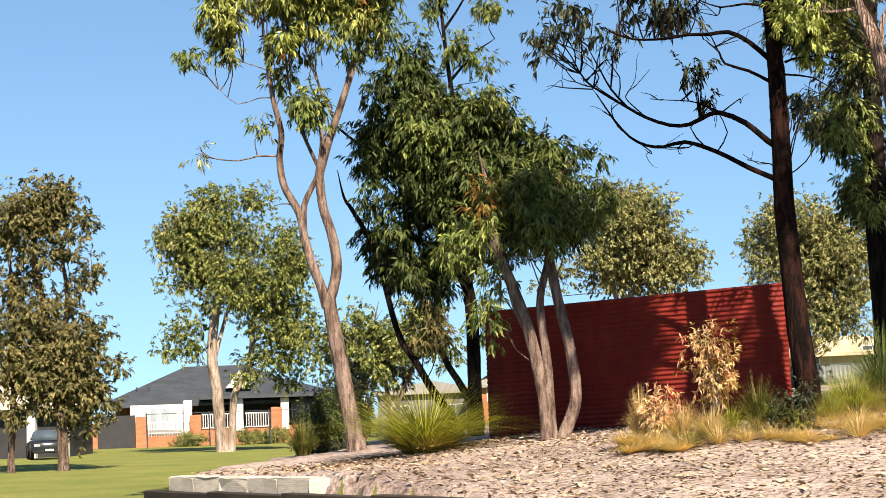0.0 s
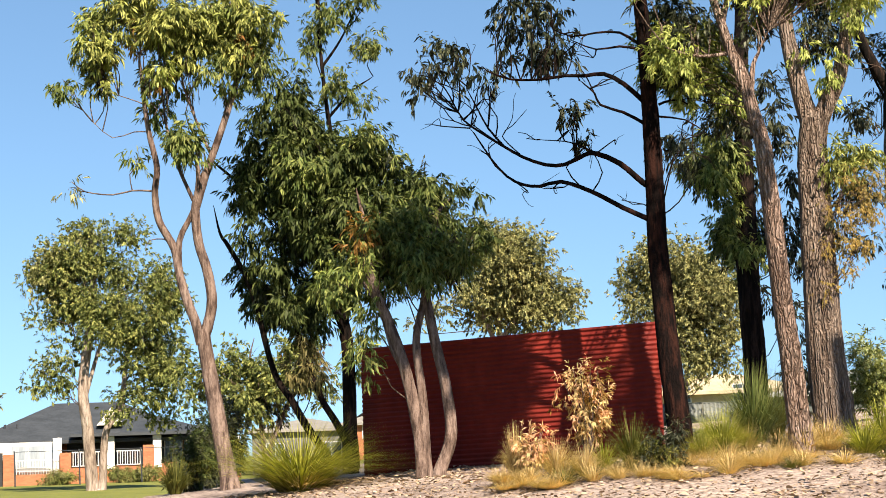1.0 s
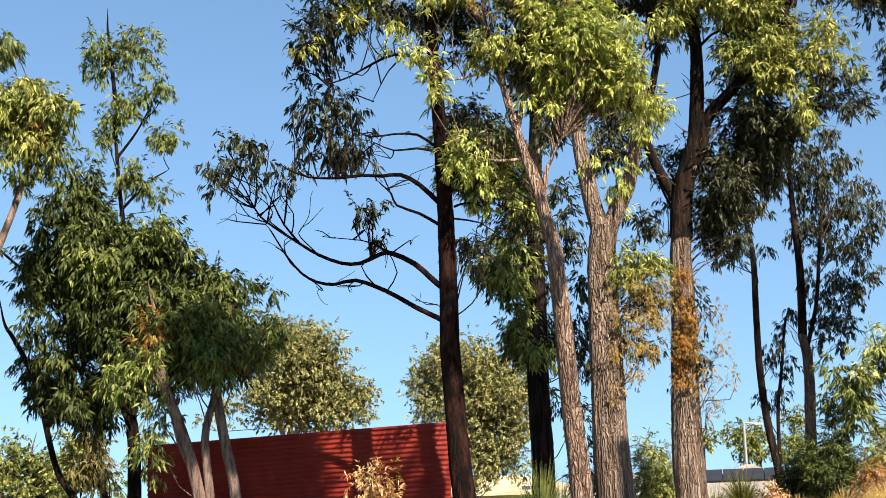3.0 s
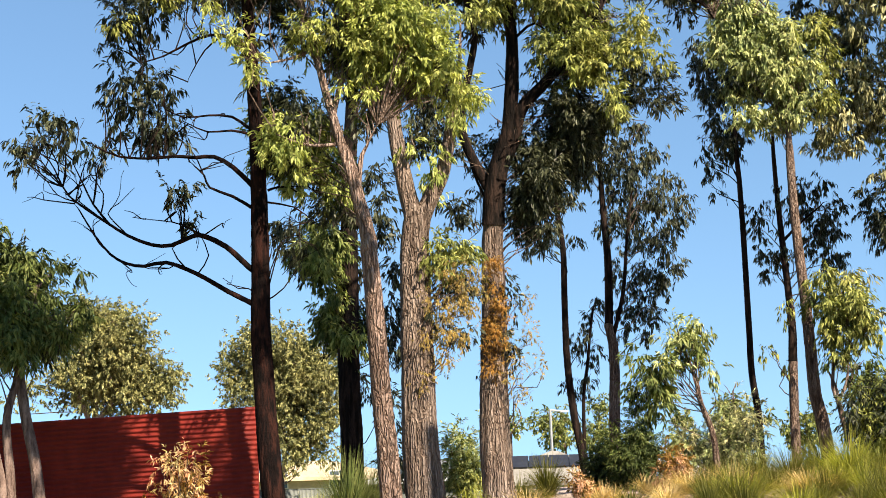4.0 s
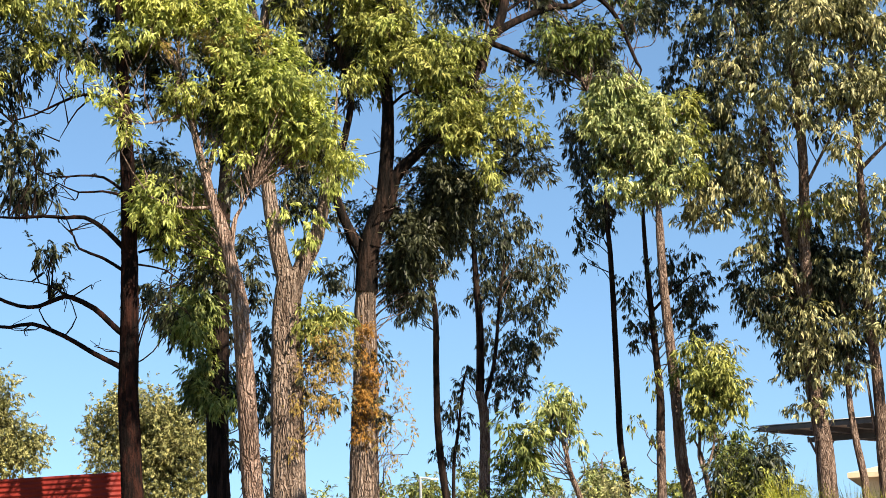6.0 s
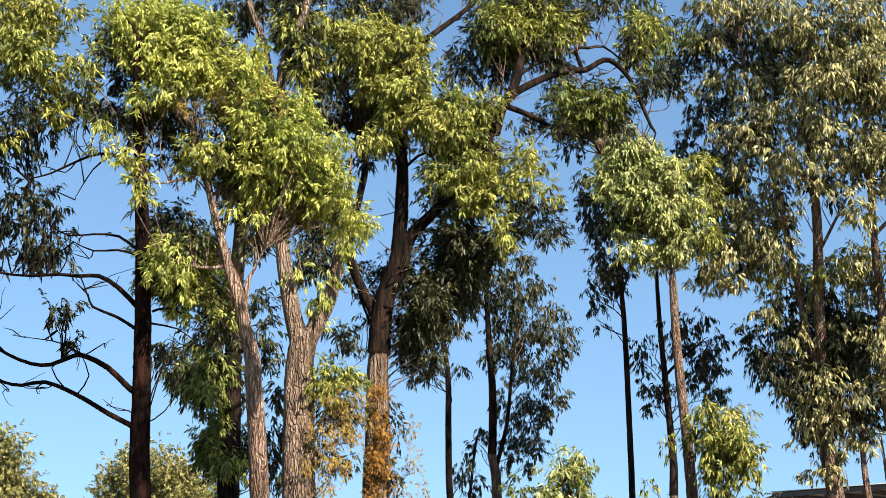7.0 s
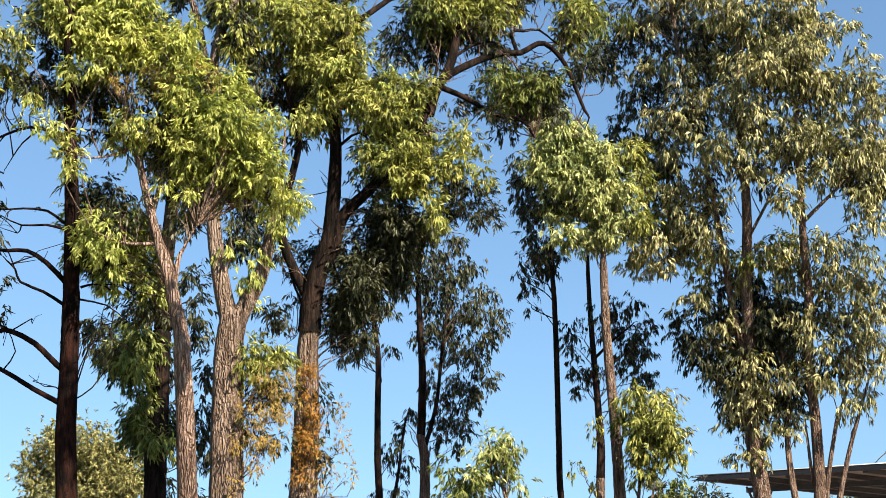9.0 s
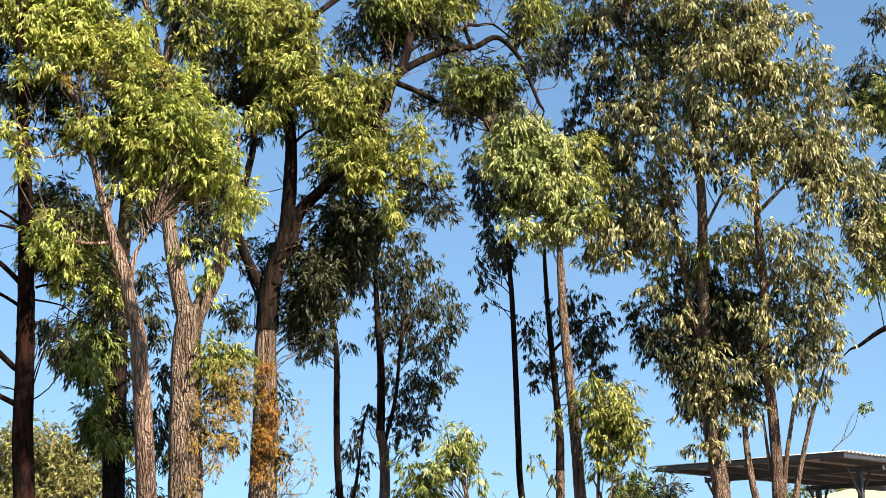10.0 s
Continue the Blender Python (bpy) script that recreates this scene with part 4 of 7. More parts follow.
t.leaves("deep", (-0.07, 11.61, 0.32, 0.51), (0.27, 10.91, 0.22, 0.36), (-1.18, 12.31, 0.34, 0.40), (-0.61, 12.43, 0.26, 0.30), (-0.92, 8.14, 0.22, 0.30), (0.06, 8.14, 0.26, 0.32), (-0.04, 7.76, 0.18, 0.28), (-0.74, 8.43, 0.26, 0.24))
t.leaves("deep", (0.19, 8.53, 0.30, 0.20), (0.08, 10.30, 0.26, 0.30))
t.leaves("deep", (-0.22, 12.33, 0.36, 0.40), (-0.12, 11.61, 0.34, 0.45), (0.08, 10.90, 0.26, 0.30))
t.leaves("olive", (-0.27, 12.02, 0.30, 0.36), (-0.02, 11.31, 0.28, 0.34), (0.94, 9.91, 0.22, 0.28))
t.leaves("olive", (0.48, 5.98, 0.34, 0.22), (0.28, 5.75, 0.22, 0.28), (0.80, 5.89, 0.22, 0.16), (0.39, 5.52, 0.26, 0.20))
t.leaves("ochre", (0.48, 5.34, 0.28, 0.28), (0.14, 5.07, 0.20, 0.28), (0.84, 5.07, 0.28, 0.24), (0.39, 4.80, 0.28, 0.28), (0.93, 5.48, 0.26, 0.22), (0.14, 4.53, 0.22, 0.24), (0.62, 4.53, 0.28, 0.22), (0.66, 5.62, 0.24, 0.18))
t.leaves("ochre", (0.20, 4.06, 0.26, 0.24), (-0.03, 3.88, 0.18, 0.18))
t.done()

t = Tree("shaded_gum_tree", "gum tree with trunk coloured dark for shade", 15.32, 33, "black", leaf_len=0.15, cover=3.4, fill=0.5)
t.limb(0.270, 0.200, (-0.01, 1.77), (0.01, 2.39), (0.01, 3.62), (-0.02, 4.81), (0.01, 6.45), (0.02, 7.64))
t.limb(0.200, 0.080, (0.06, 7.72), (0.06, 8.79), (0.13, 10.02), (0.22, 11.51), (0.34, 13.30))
t.limb(0.060, 0.020, (0.06, 6.65), (-0.22, 7.24), (-0.52, 7.59))
t.leaves("green", (-0.52, 7.71, 0.37, 0.34), (-0.80, 7.23, 0.37, 0.29), (-0.28, 7.24, 0.31, 0.29), (-0.59, 6.88, 0.29, 0.23), (-0.31, 5.95, 0.34, 0.37), (-0.41, 5.49, 0.31, 0.34), (-0.01, 5.61, 0.23, 0.37), (-0.20, 6.30, 0.26, 0.23))
t.leaves("pale", (-0.41, 7.83, 0.23, 0.16), (-0.72, 7.35, 0.23, 0.16), (-0.31, 6.07, 0.21, 0.16))
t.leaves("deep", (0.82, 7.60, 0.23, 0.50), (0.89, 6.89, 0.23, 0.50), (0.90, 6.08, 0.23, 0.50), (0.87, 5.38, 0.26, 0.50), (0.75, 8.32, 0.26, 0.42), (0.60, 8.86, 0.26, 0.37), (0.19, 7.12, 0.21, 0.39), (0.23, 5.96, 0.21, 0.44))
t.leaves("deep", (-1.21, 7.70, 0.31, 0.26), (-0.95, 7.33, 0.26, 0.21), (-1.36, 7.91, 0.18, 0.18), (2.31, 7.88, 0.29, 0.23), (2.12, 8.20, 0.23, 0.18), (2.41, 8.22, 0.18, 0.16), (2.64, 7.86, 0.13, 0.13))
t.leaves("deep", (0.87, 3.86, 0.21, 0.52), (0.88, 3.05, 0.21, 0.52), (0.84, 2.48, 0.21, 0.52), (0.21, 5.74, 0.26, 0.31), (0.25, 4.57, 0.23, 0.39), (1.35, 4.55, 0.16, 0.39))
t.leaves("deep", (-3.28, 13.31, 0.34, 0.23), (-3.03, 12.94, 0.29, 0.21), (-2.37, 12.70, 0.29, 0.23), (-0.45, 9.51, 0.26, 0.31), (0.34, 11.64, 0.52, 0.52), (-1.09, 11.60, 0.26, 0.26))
t.leaves("fresh", (-0.20, 5.93, 0.37, 0.31), (-0.03, 5.45, 0.34, 0.29), (-0.37, 6.22, 0.29, 0.23), (-0.94, 7.00, 0.44, 0.21), (-0.48, 6.93, 0.39, 0.23), (0.02, 5.04, 0.23, 0.18))
t.done()

# the crown's shade is put into the upper limbs' near-black bark
t = Tree("old_gum_tree", "old gum tree with furrowed trunk and upper limbs coloured dark for shade", 20.22, 26.8, "furrowed", leaf_len=0.11, fill=0.5, cover=2.75, droop=0.55, reach=2.6, ridge=0.045, upper="black", twiggy=2)
t.limb(0.300, 0.170, (0.16, 1.48), (0.11, 2.08), (0.10, 2.82), (0.12, 3.67), (0.15, 4.52), (0.18, 5.48), (0.18, 6.16), (0.21, 6.70))
t.limb(0.195, 0.160, (0.20, 6.53), (0.23, 6.99), (0.29, 7.39), (0.40, 7.73), (0.52, 8.07))
t.limb(0.150, 0.120, (0.33, 7.26), (0.29, 7.45), (0.41, 7.80), (0.52, 8.17), (0.57, 8.61), (0.61, 9.06))
t.limb(0.120, 0.060, (0.61, 9.06), (0.63, 9.80), (0.59, 10.61), (0.67, 11.35), (0.81, 12.10))
t.limb(0.130, 0.050, (0.37, 7.60), (0.59, 8.00), (0.77, 8.58), (1.21, 9.04), (1.73, 9.62), (2.11, 10.15), (2.31, 10.76))
t.limb(0.095, 0.050, (0.16, 7.16), (0.02, 7.43), (-0.21, 7.95), (-0.28, 8.27), (-0.25, 8.76), (-0.10, 9.37), (-0.00, 9.99), (-0.15, 10.61))
t.limb(0.100, 0.055, (2.27, 10.45), (2.39, 10.87), (2.68, 11.45), (2.84, 12.31), (2.98, 12.79), (3.19, 13.37))
t.limb(0.075, 0.030, (2.37, 10.85), (2.61, 11.17), (3.16, 11.47), (3.64, 11.63), (3.92, 11.63), (4.26, 11.82), (4.47, 11.75), (4.73, 11.43), (4.92, 10.94), (5.05, 10.58))
t.limb(0.055, 0.020, (2.43, 10.98), (2.94, 10.76), (3.41, 10.48), (3.95, 10.35), (4.09, 10.14))
t.limb(0.040, 0.016, (3.87, 11.63), (3.77, 12.03), (3.99, 12.05), (4.27, 12.08), (4.54, 11.86))
t.limb(0.030, 0.012, (2.70, 11.51), (3.16, 11.80), (3.57, 11.77), (3.96, 11.16))
t.limb(0.060, 0.030, (0.79, 11.99), (1.22, 12.32), (1.78, 12.76), (2.40, 13.31), (2.83, 13.75))
t.limb(0.030, 0.012, (0.63, 9.78), (1.04, 10.09), (1.38, 9.73))
t.limb(0.030, 0.010, (-0.28, 8.27), (-0.10, 7.46), (0.12, 6.87), (-0.01, 6.57))
t.limb(0.050, 0.028, (0.18, 1.48), (0.17, 2.26), (0.13, 3.01), (0.15, 3.67))
t.leaves("olive", (-0.65, 12.47, 0.36, 0.25), (-0.96, 12.52, 0.25, 0.25), (-0.15, 12.42, 0.40, 0.25), (0.35, 12.31, 0.36, 0.30), (-0.35, 11.88, 0.40, 0.30), (0.35, 11.78, 0.40, 0.30), (0.86, 12.10, 0.36, 0.34), (-0.55, 11.45, 0.30, 0.23))
t.leaves("olive", (0.05, 11.24, 0.40, 0.28), (0.65, 11.35, 0.40, 0.30), (1.06, 11.67, 0.23, 0.23), (0.35, 10.61, 0.42, 0.32), (0.85, 10.77, 0.38, 0.28), (1.35, 10.93, 0.36, 0.25))
t.leaves("olive", (1.75, 11.04, 0.40, 0.28), (2.15, 10.98, 0.34, 0.23), (1.24, 10.40, 0.38, 0.30), (1.74, 10.46, 0.40, 0.30), (0.54, 10.19, 0.28, 0.17), (2.13, 9.99, 0.34, 0.28), (1.73, 9.78, 0.40, 0.34), (2.22, 9.57, 0.30, 0.34))
t.leaves("olive", (1.33, 9.68, 0.34, 0.28), (1.82, 9.16, 0.38, 0.30), (1.42, 9.06, 0.28, 0.28), (2.21, 9.06, 0.25, 0.23), (2.73, 10.09, 0.17, 0.21), (2.40, 8.86, 0.23, 0.23))
t.leaves("lime", (-0.55, 12.53, 0.28, 0.17), (-0.05, 12.47, 0.25, 0.15), (0.36, 12.37, 0.21, 0.17), (1.65, 11.09, 0.28, 0.15), (1.94, 10.51, 0.25, 0.17), (1.72, 9.21, 0.21, 0.19), (0.70, 11.40, 0.23, 0.15))
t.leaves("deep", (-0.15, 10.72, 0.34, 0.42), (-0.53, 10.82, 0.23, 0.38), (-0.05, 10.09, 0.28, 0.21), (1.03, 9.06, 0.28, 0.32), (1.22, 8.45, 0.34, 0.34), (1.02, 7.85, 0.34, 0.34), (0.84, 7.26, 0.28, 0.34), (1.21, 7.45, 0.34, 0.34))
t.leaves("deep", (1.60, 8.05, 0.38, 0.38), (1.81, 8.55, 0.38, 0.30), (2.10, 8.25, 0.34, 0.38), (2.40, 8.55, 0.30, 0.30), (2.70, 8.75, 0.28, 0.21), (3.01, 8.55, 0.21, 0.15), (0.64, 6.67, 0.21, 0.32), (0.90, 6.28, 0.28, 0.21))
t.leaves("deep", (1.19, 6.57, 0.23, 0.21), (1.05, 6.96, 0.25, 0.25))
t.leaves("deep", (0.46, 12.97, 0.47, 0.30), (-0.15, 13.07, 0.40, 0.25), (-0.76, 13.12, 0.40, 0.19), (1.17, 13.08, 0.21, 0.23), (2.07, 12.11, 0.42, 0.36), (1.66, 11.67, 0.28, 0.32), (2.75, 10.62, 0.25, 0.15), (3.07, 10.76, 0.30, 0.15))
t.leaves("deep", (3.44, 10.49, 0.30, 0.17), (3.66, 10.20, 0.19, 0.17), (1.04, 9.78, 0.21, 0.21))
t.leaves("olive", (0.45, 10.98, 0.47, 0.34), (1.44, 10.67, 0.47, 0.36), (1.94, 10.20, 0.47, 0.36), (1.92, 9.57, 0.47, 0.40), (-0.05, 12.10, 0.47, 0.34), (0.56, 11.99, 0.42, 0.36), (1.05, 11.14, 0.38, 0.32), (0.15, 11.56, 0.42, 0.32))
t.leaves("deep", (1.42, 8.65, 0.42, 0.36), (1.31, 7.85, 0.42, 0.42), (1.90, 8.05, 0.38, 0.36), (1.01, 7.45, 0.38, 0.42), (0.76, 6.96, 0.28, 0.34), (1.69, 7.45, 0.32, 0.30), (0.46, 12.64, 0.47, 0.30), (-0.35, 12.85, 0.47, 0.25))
t.leaves("green", (2.39, 12.54, 0.32, 0.32), (2.19, 12.98, 0.25, 0.23), (2.68, 12.00, 0.19, 0.25))
t.leaves("green", (3.41, 11.21, 0.36, 0.21), (3.80, 10.90, 0.42, 0.25), (4.32, 11.10, 0.28, 0.28), (4.10, 10.67, 0.28, 0.19))
t.leaves("deep", (3.13, 12.73, 0.47, 0.19), (3.74, 12.61, 0.38, 0.21), (4.36, 12.84, 0.47, 0.15), (3.95, 10.74, 0.36, 0.21), (4.57, 11.01, 0.23, 0.28), (4.61, 10.57, 0.21, 0.19), (4.86, 12.31, 0.25, 0.32))
t.leaves("olive", (2.92, 12.60, 0.23, 0.17), (3.69, 12.45, 0.28, 0.17), (5.03, 12.53, 0.32, 0.23), (4.75, 11.98, 0.25, 0.21))
t.leaves("olive", (2.97, 9.97, 0.25, 0.32), (3.17, 9.46, 0.19, 0.32), (2.67, 9.71, 0.32, 0.28))
t.leaves("deep", (3.15, 8.84, 0.28, 0.25), (3.37, 8.52, 0.15, 0.15), (2.86, 9.14, 0.32, 0.30))
t.leaves("ochre", (0.69, 5.27, 0.17, 0.23), (0.78, 4.70, 0.19, 0.28), (0.88, 4.14, 0.15, 0.23))
t.leaves("deep", (2.50, 12.87, 0.53, 0.36), (3.10, 12.65, 0.53, 0.32), (3.63, 12.98, 0.53, 0.28), (2.78, 12.11, 0.42, 0.28), (2.17, 11.68, 0.36, 0.28), (3.38, 11.79, 0.36, 0.25))
t.leaves("olive", (2.69, 12.54, 0.42, 0.28), (3.50, 12.33, 0.36, 0.25), (3.11, 12.98, 0.36, 0.21))
t.leaves("deep", (0.24, 7.83, 0.32, 0.36), (0.82, 7.82, 0.36, 0.36), (0.99, 7.12, 0.36, 0.36), (0.68, 6.64, 0.28, 0.28), (0.03, 7.24, 0.21, 0.28), (1.11, 6.43, 0.25, 0.25), (-0.24, 7.95, 0.23, 0.28))
t.leaves("deep", (3.21, 11.98, 0.36, 0.28), (3.50, 11.35, 0.32, 0.23), (3.69, 10.71, 0.32, 0.23), (4.11, 11.15, 0.36, 0.28), (4.60, 10.73, 0.32, 0.25), (4.85, 12.02, 0.42, 0.32), (3.42, 12.42, 0.36, 0.21), (4.20, 10.83, 0.28, 0.21))
t.leaves("deep", (5.14, 11.49, 0.36, 0.32))
t.leaves("orange", (0.20, 5.80, 0.23, 0.25), (0.21, 5.37, 0.23, 0.28), (0.17, 4.94, 0.23, 0.28), (0.13, 4.55, 0.21, 0.23))
t.leaves("orange", (0.13, 4.62, 0.21, 0.25), (0.09, 4.14, 0.19, 0.21))
t.leaves("ochre", (0.39, 4.52, 0.17, 0.28), (0.43, 3.94, 0.19, 0.23), (0.56, 4.23, 0.15, 0.21), (0.47, 3.56, 0.13, 0.15), (0.69, 3.75, 0.11, 0.15))
t.done()

t = Tree("thin_gum_tree", "thin dark gum tree with sparse leaves", 23.64, 39, "black", droop=1.5, leaf_len=0.135, fill=0.2, cover=2.1)
t.limb(0.120, 0.050, (-0.06, 2.78), (-0.08, 3.12), (-0.25, 4.13), (-0.35, 5.35), (-0.36, 6.60), (-0.34, 8.06), (-0.43, 8.90), (-0.46, 9.55), (-0.50, 10.54))
t.limb(0.060, 0.025, (-0.03, 2.98), (0.00, 4.42), (0.14, 5.34), (0.22, 5.98), (0.31, 6.54))
t.leaves("deep", (0.11, 6.13, 0.28, 0.28), (-0.10, 5.85, 0.22, 0.31), (0.30, 5.43, 0.22, 0.31), (0.21, 4.99, 0.19, 0.22), (-0.00, 4.68, 0.19, 0.28), (-0.41, 4.76, 0.15, 0.19), (-0.84, 9.26, 0.37, 0.43), (-1.00, 8.55, 0.37, 0.34))
t.leaves("deep", (-0.69, 9.83, 0.43, 0.37), (-0.03, 8.38, 0.19, 0.28), (-0.14, 9.38, 0.34, 0.31), (-0.98, 8.24, 0.28, 0.15), (-0.40, 10.11, 0.31, 0.31))
t.done()

# brown bark where the trunk is lit, near-black above to stand for shade
t = Tree("leafy_gum_tree", "gum tree with dark hanging foliage", 24.79, 42, "rough", droop=1.5, leaf_len=0.135, fill=0.15, cover=2.1, upper="black")
t.limb(0.190, 0.120, (-0.09, 2.85), (-0.09, 3.21), (-0.06, 4.07), (-0.01, 5.17), (-0.02, 6.05), (-0.11, 6.60))
t.limb(0.115, 0.050, (-0.10, 6.45), (-0.05, 8.19), (-0.10, 9.42), (-0.13, 10.46), (-0.15, 11.66))
t.limb(0.060, 0.025, (-0.00, 6.23), (0.31, 7.37), (0.45, 8.50), (0.56, 9.40), (0.72, 10.38))
t.leaves("deep", (0.86, 11.00, 0.47, 0.47), (1.39, 11.06, 0.33, 0.30), (1.75, 10.42, 0.47, 0.33), (2.11, 10.02, 0.27, 0.33), (1.86, 9.57, 0.43, 0.30), (1.28, 10.05, 0.53, 0.47), (0.69, 10.38, 0.53, 0.53), (0.81, 9.61, 0.53, 0.47))
t.leaves("deep", (1.54, 8.97, 0.37, 0.33), (1.01, 8.84, 0.47, 0.47), (1.66, 8.36, 0.33, 0.43), (1.05, 8.07, 0.47, 0.37), (1.48, 7.60, 0.30, 0.33), (0.73, 7.48, 0.47, 0.37), (0.41, 6.89, 0.47, 0.37), (1.01, 6.87, 0.30, 0.33))
t.leaves("deep", (0.25, 6.44, 0.30, 0.27), (0.76, 6.35, 0.27, 0.20), (-0.33, 7.06, 0.27, 0.27))
t.leaves("deep", (0.08, 10.25, 0.53, 0.53), (-0.20, 11.19, 0.53, 0.53), (0.41, 11.17, 0.47, 0.47), (-0.66, 10.90, 0.47, 0.53), (-0.79, 11.68, 0.47, 0.47), (0.04, 9.33, 0.30, 0.56), (0.16, 8.25, 0.27, 0.56), (1.86, 7.82, 0.20, 0.30))
t.leaves("deep", (-0.49, 6.74, 0.20, 0.17), (-0.01, 12.12, 0.56, 0.43), (0.74, 11.78, 0.43, 0.37))
t.done()

t = Tree("pole_gum_tree", "straight black-stemmed gum tree with sparse leaves", 29.67, 39, "black", droop=1.5, leaf_len=0.14, fill=0.3, cover=2.2)
t.limb(0.105, 0.050, (0.06, 2.58), (0.05, 2.88), (0.03, 3.98), (-0.06, 4.90), (-0.06, 6.12), (-0.06, 8.10), (-0.07, 9.46), (-0.10, 10.21), (-0.09, 11.22))
t.leaves("deep", (-0.84, 10.25, 0.22, 0.25), (-0.72, 9.81, 0.22, 0.25), (-0.67, 9.38, 0.12, 0.19), (-0.27, 10.36, 0.34, 0.34), (-0.11, 10.79, 0.40, 0.40), (-0.46, 10.81, 0.28, 0.34))
t.leaves("deep", (-0.78, 12.94, 0.28, 0.56), (-0.67, 12.04, 0.31, 0.56), (-0.43, 11.15, 0.28, 0.49), (-0.88, 10.31, 0.15, 0.22))
t.done()

t = Tree("grey_gum_tree", "dark-stemmed gum tree with dark leaves", 30.87, 38, "rough", droop=1.5, leaf_len=0.135, fill=0.2, cover=2.1, upper="black")
t.limb(0.120, 0.100, (0.05, 2.60), (0.04, 2.92), (0.07, 4.18), (0.11, 5.16))
t.limb(0.105, 0.045, (0.10, 5.03), (0.13, 5.83), (0.09, 6.87), (0.02, 8.19), (-0.02, 9.22), (-0.03, 10.22))
t.limb(0.040, 0.016, (0.04, 7.86), (0.53, 8.32), (0.95, 8.64))
t.leaves("deep", (-0.45, 8.71, 0.27, 0.33), (-0.23, 7.74, 0.30, 0.33), (-0.40, 7.20, 0.18, 0.33), (0.02, 7.45, 0.27, 0.27), (0.74, 8.51, 0.42, 0.33), (1.05, 8.08, 0.42, 0.33), (1.28, 8.62, 0.33, 0.30), (0.83, 7.69, 0.33, 0.33))
t.leaves("deep", (1.35, 7.52, 0.27, 0.21), (1.06, 7.13, 0.24, 0.24), (0.64, 9.07, 0.33, 0.27), (0.09, 8.82, 0.24, 0.33), (0.98, 9.19, 0.33, 0.27), (-0.61, 8.31, 0.21, 0.21))
t.leaves("olive", (-0.43, 5.32, 0.18, 0.18), (0.03, 6.37, 0.15, 0.27), (-0.11, 4.97, 0.18, 0.15))
t.done()

t = Tree("pale_leaved_gum_tree", "gum tree with leaning trunk and pale green crown", 32.05, 34, "rough", leaf_len=0.13, fill=0.5, cover=3.8)
t.limb(0.150, 0.085, (0.01, 2.35), (-0.04, 2.59), (-0.11, 3.45), (-0.21, 3.99), (-0.23, 4.86), (-0.27, 5.85), (-0.34, 7.03), (-0.38, 8.04), (-0.39, 9.04))
t.limb(0.085, 0.030, (-0.57, 9.85), (-0.61, 10.74), (-0.68, 11.52), (-0.88, 12.04))
t.limb(0.040, 0.018, (-0.59, 10.48), (-0.37, 10.86), (-0.17, 11.17))
t.limb(0.040, 0.018, (-0.61, 10.74), (-0.97, 11.21), (-1.27, 11.54))
t.leaves("pale", (-1.49, 12.67, 0.30, 0.27), (-1.75, 12.35, 0.27, 0.24), (-1.13, 12.32, 0.38, 0.30), (-0.63, 12.27, 0.30, 0.24), (-1.39, 11.87, 0.51, 0.30), (-0.77, 11.78, 0.51, 0.30), (-0.28, 11.63, 0.30, 0.30), (-1.77, 11.44, 0.35, 0.30))
t.leaves("pale", (-1.16, 11.21, 0.48, 0.30), (-0.54, 11.12, 0.46, 0.32), (-0.05, 11.10, 0.30, 0.32), (-1.18, 10.61, 0.46, 0.27), (-0.57, 10.48, 0.38, 0.30), (-0.08, 10.46, 0.35, 0.30), (0.18, 10.77, 0.22, 0.30), (-1.20, 10.00, 0.38, 0.24))
t.leaves("pale", (-0.71, 9.79, 0.32, 0.22), (-0.22, 9.96, 0.30, 0.24))
t.leaves("pale", (-1.38, 12.20, 0.48, 0.38), (-0.90, 11.53, 0.54, 0.40), (-1.52, 11.69, 0.46, 0.38), (-0.43, 10.86, 0.48, 0.38))
t.leaves("deep", (-2.09, 11.19, 0.16, 0.38), (-2.04, 10.55, 0.19, 0.38), (-1.93, 10.03, 0.19, 0.30), (-1.76, 9.52, 0.16, 0.24), (-1.54, 10.78, 0.30, 0.32), (-0.86, 10.88, 0.32, 0.27), (-0.32, 10.60, 0.24, 0.27))
t.leaves("olive", (0.34, 11.72, 0.32, 0.32), (0.56, 11.07, 0.27, 0.35), (0.40, 10.19, 0.32, 0.27))
t.done()

t = Tree("young_gum_tree", "young gum tree with pale green leaves", 32.85, 33, "smooth", leaf_len=0.135, fill=0.4, cover=3.7)
t.limb(0.075, 0.050, (0.04, 2.37), (-0.01, 2.65), (-0.12, 3.21), (-0.22, 3.76))
t.limb(0.045, 0.018, (-0.21, 3.71), (-0.31, 4.03), (-0.26, 4.54), (-0.28, 5.24), (-0.16, 5.81))
t.limb(0.035, 0.014, (-0.21, 3.74), (-0.03, 4.13), (0.05, 4.64), (0.17, 5.21))
t.leaves("olive", (-0.34, 6.23, 0.31, 0.23), (0.11, 6.03, 0.37, 0.26), (0.43, 5.67, 0.31, 0.26), (-0.14, 5.69, 0.37, 0.29), (0.17, 5.21, 0.37, 0.26), (0.50, 5.08, 0.18, 0.18), (0.03, 4.76, 0.29, 0.23), (-0.29, 5.18, 0.23, 0.23))
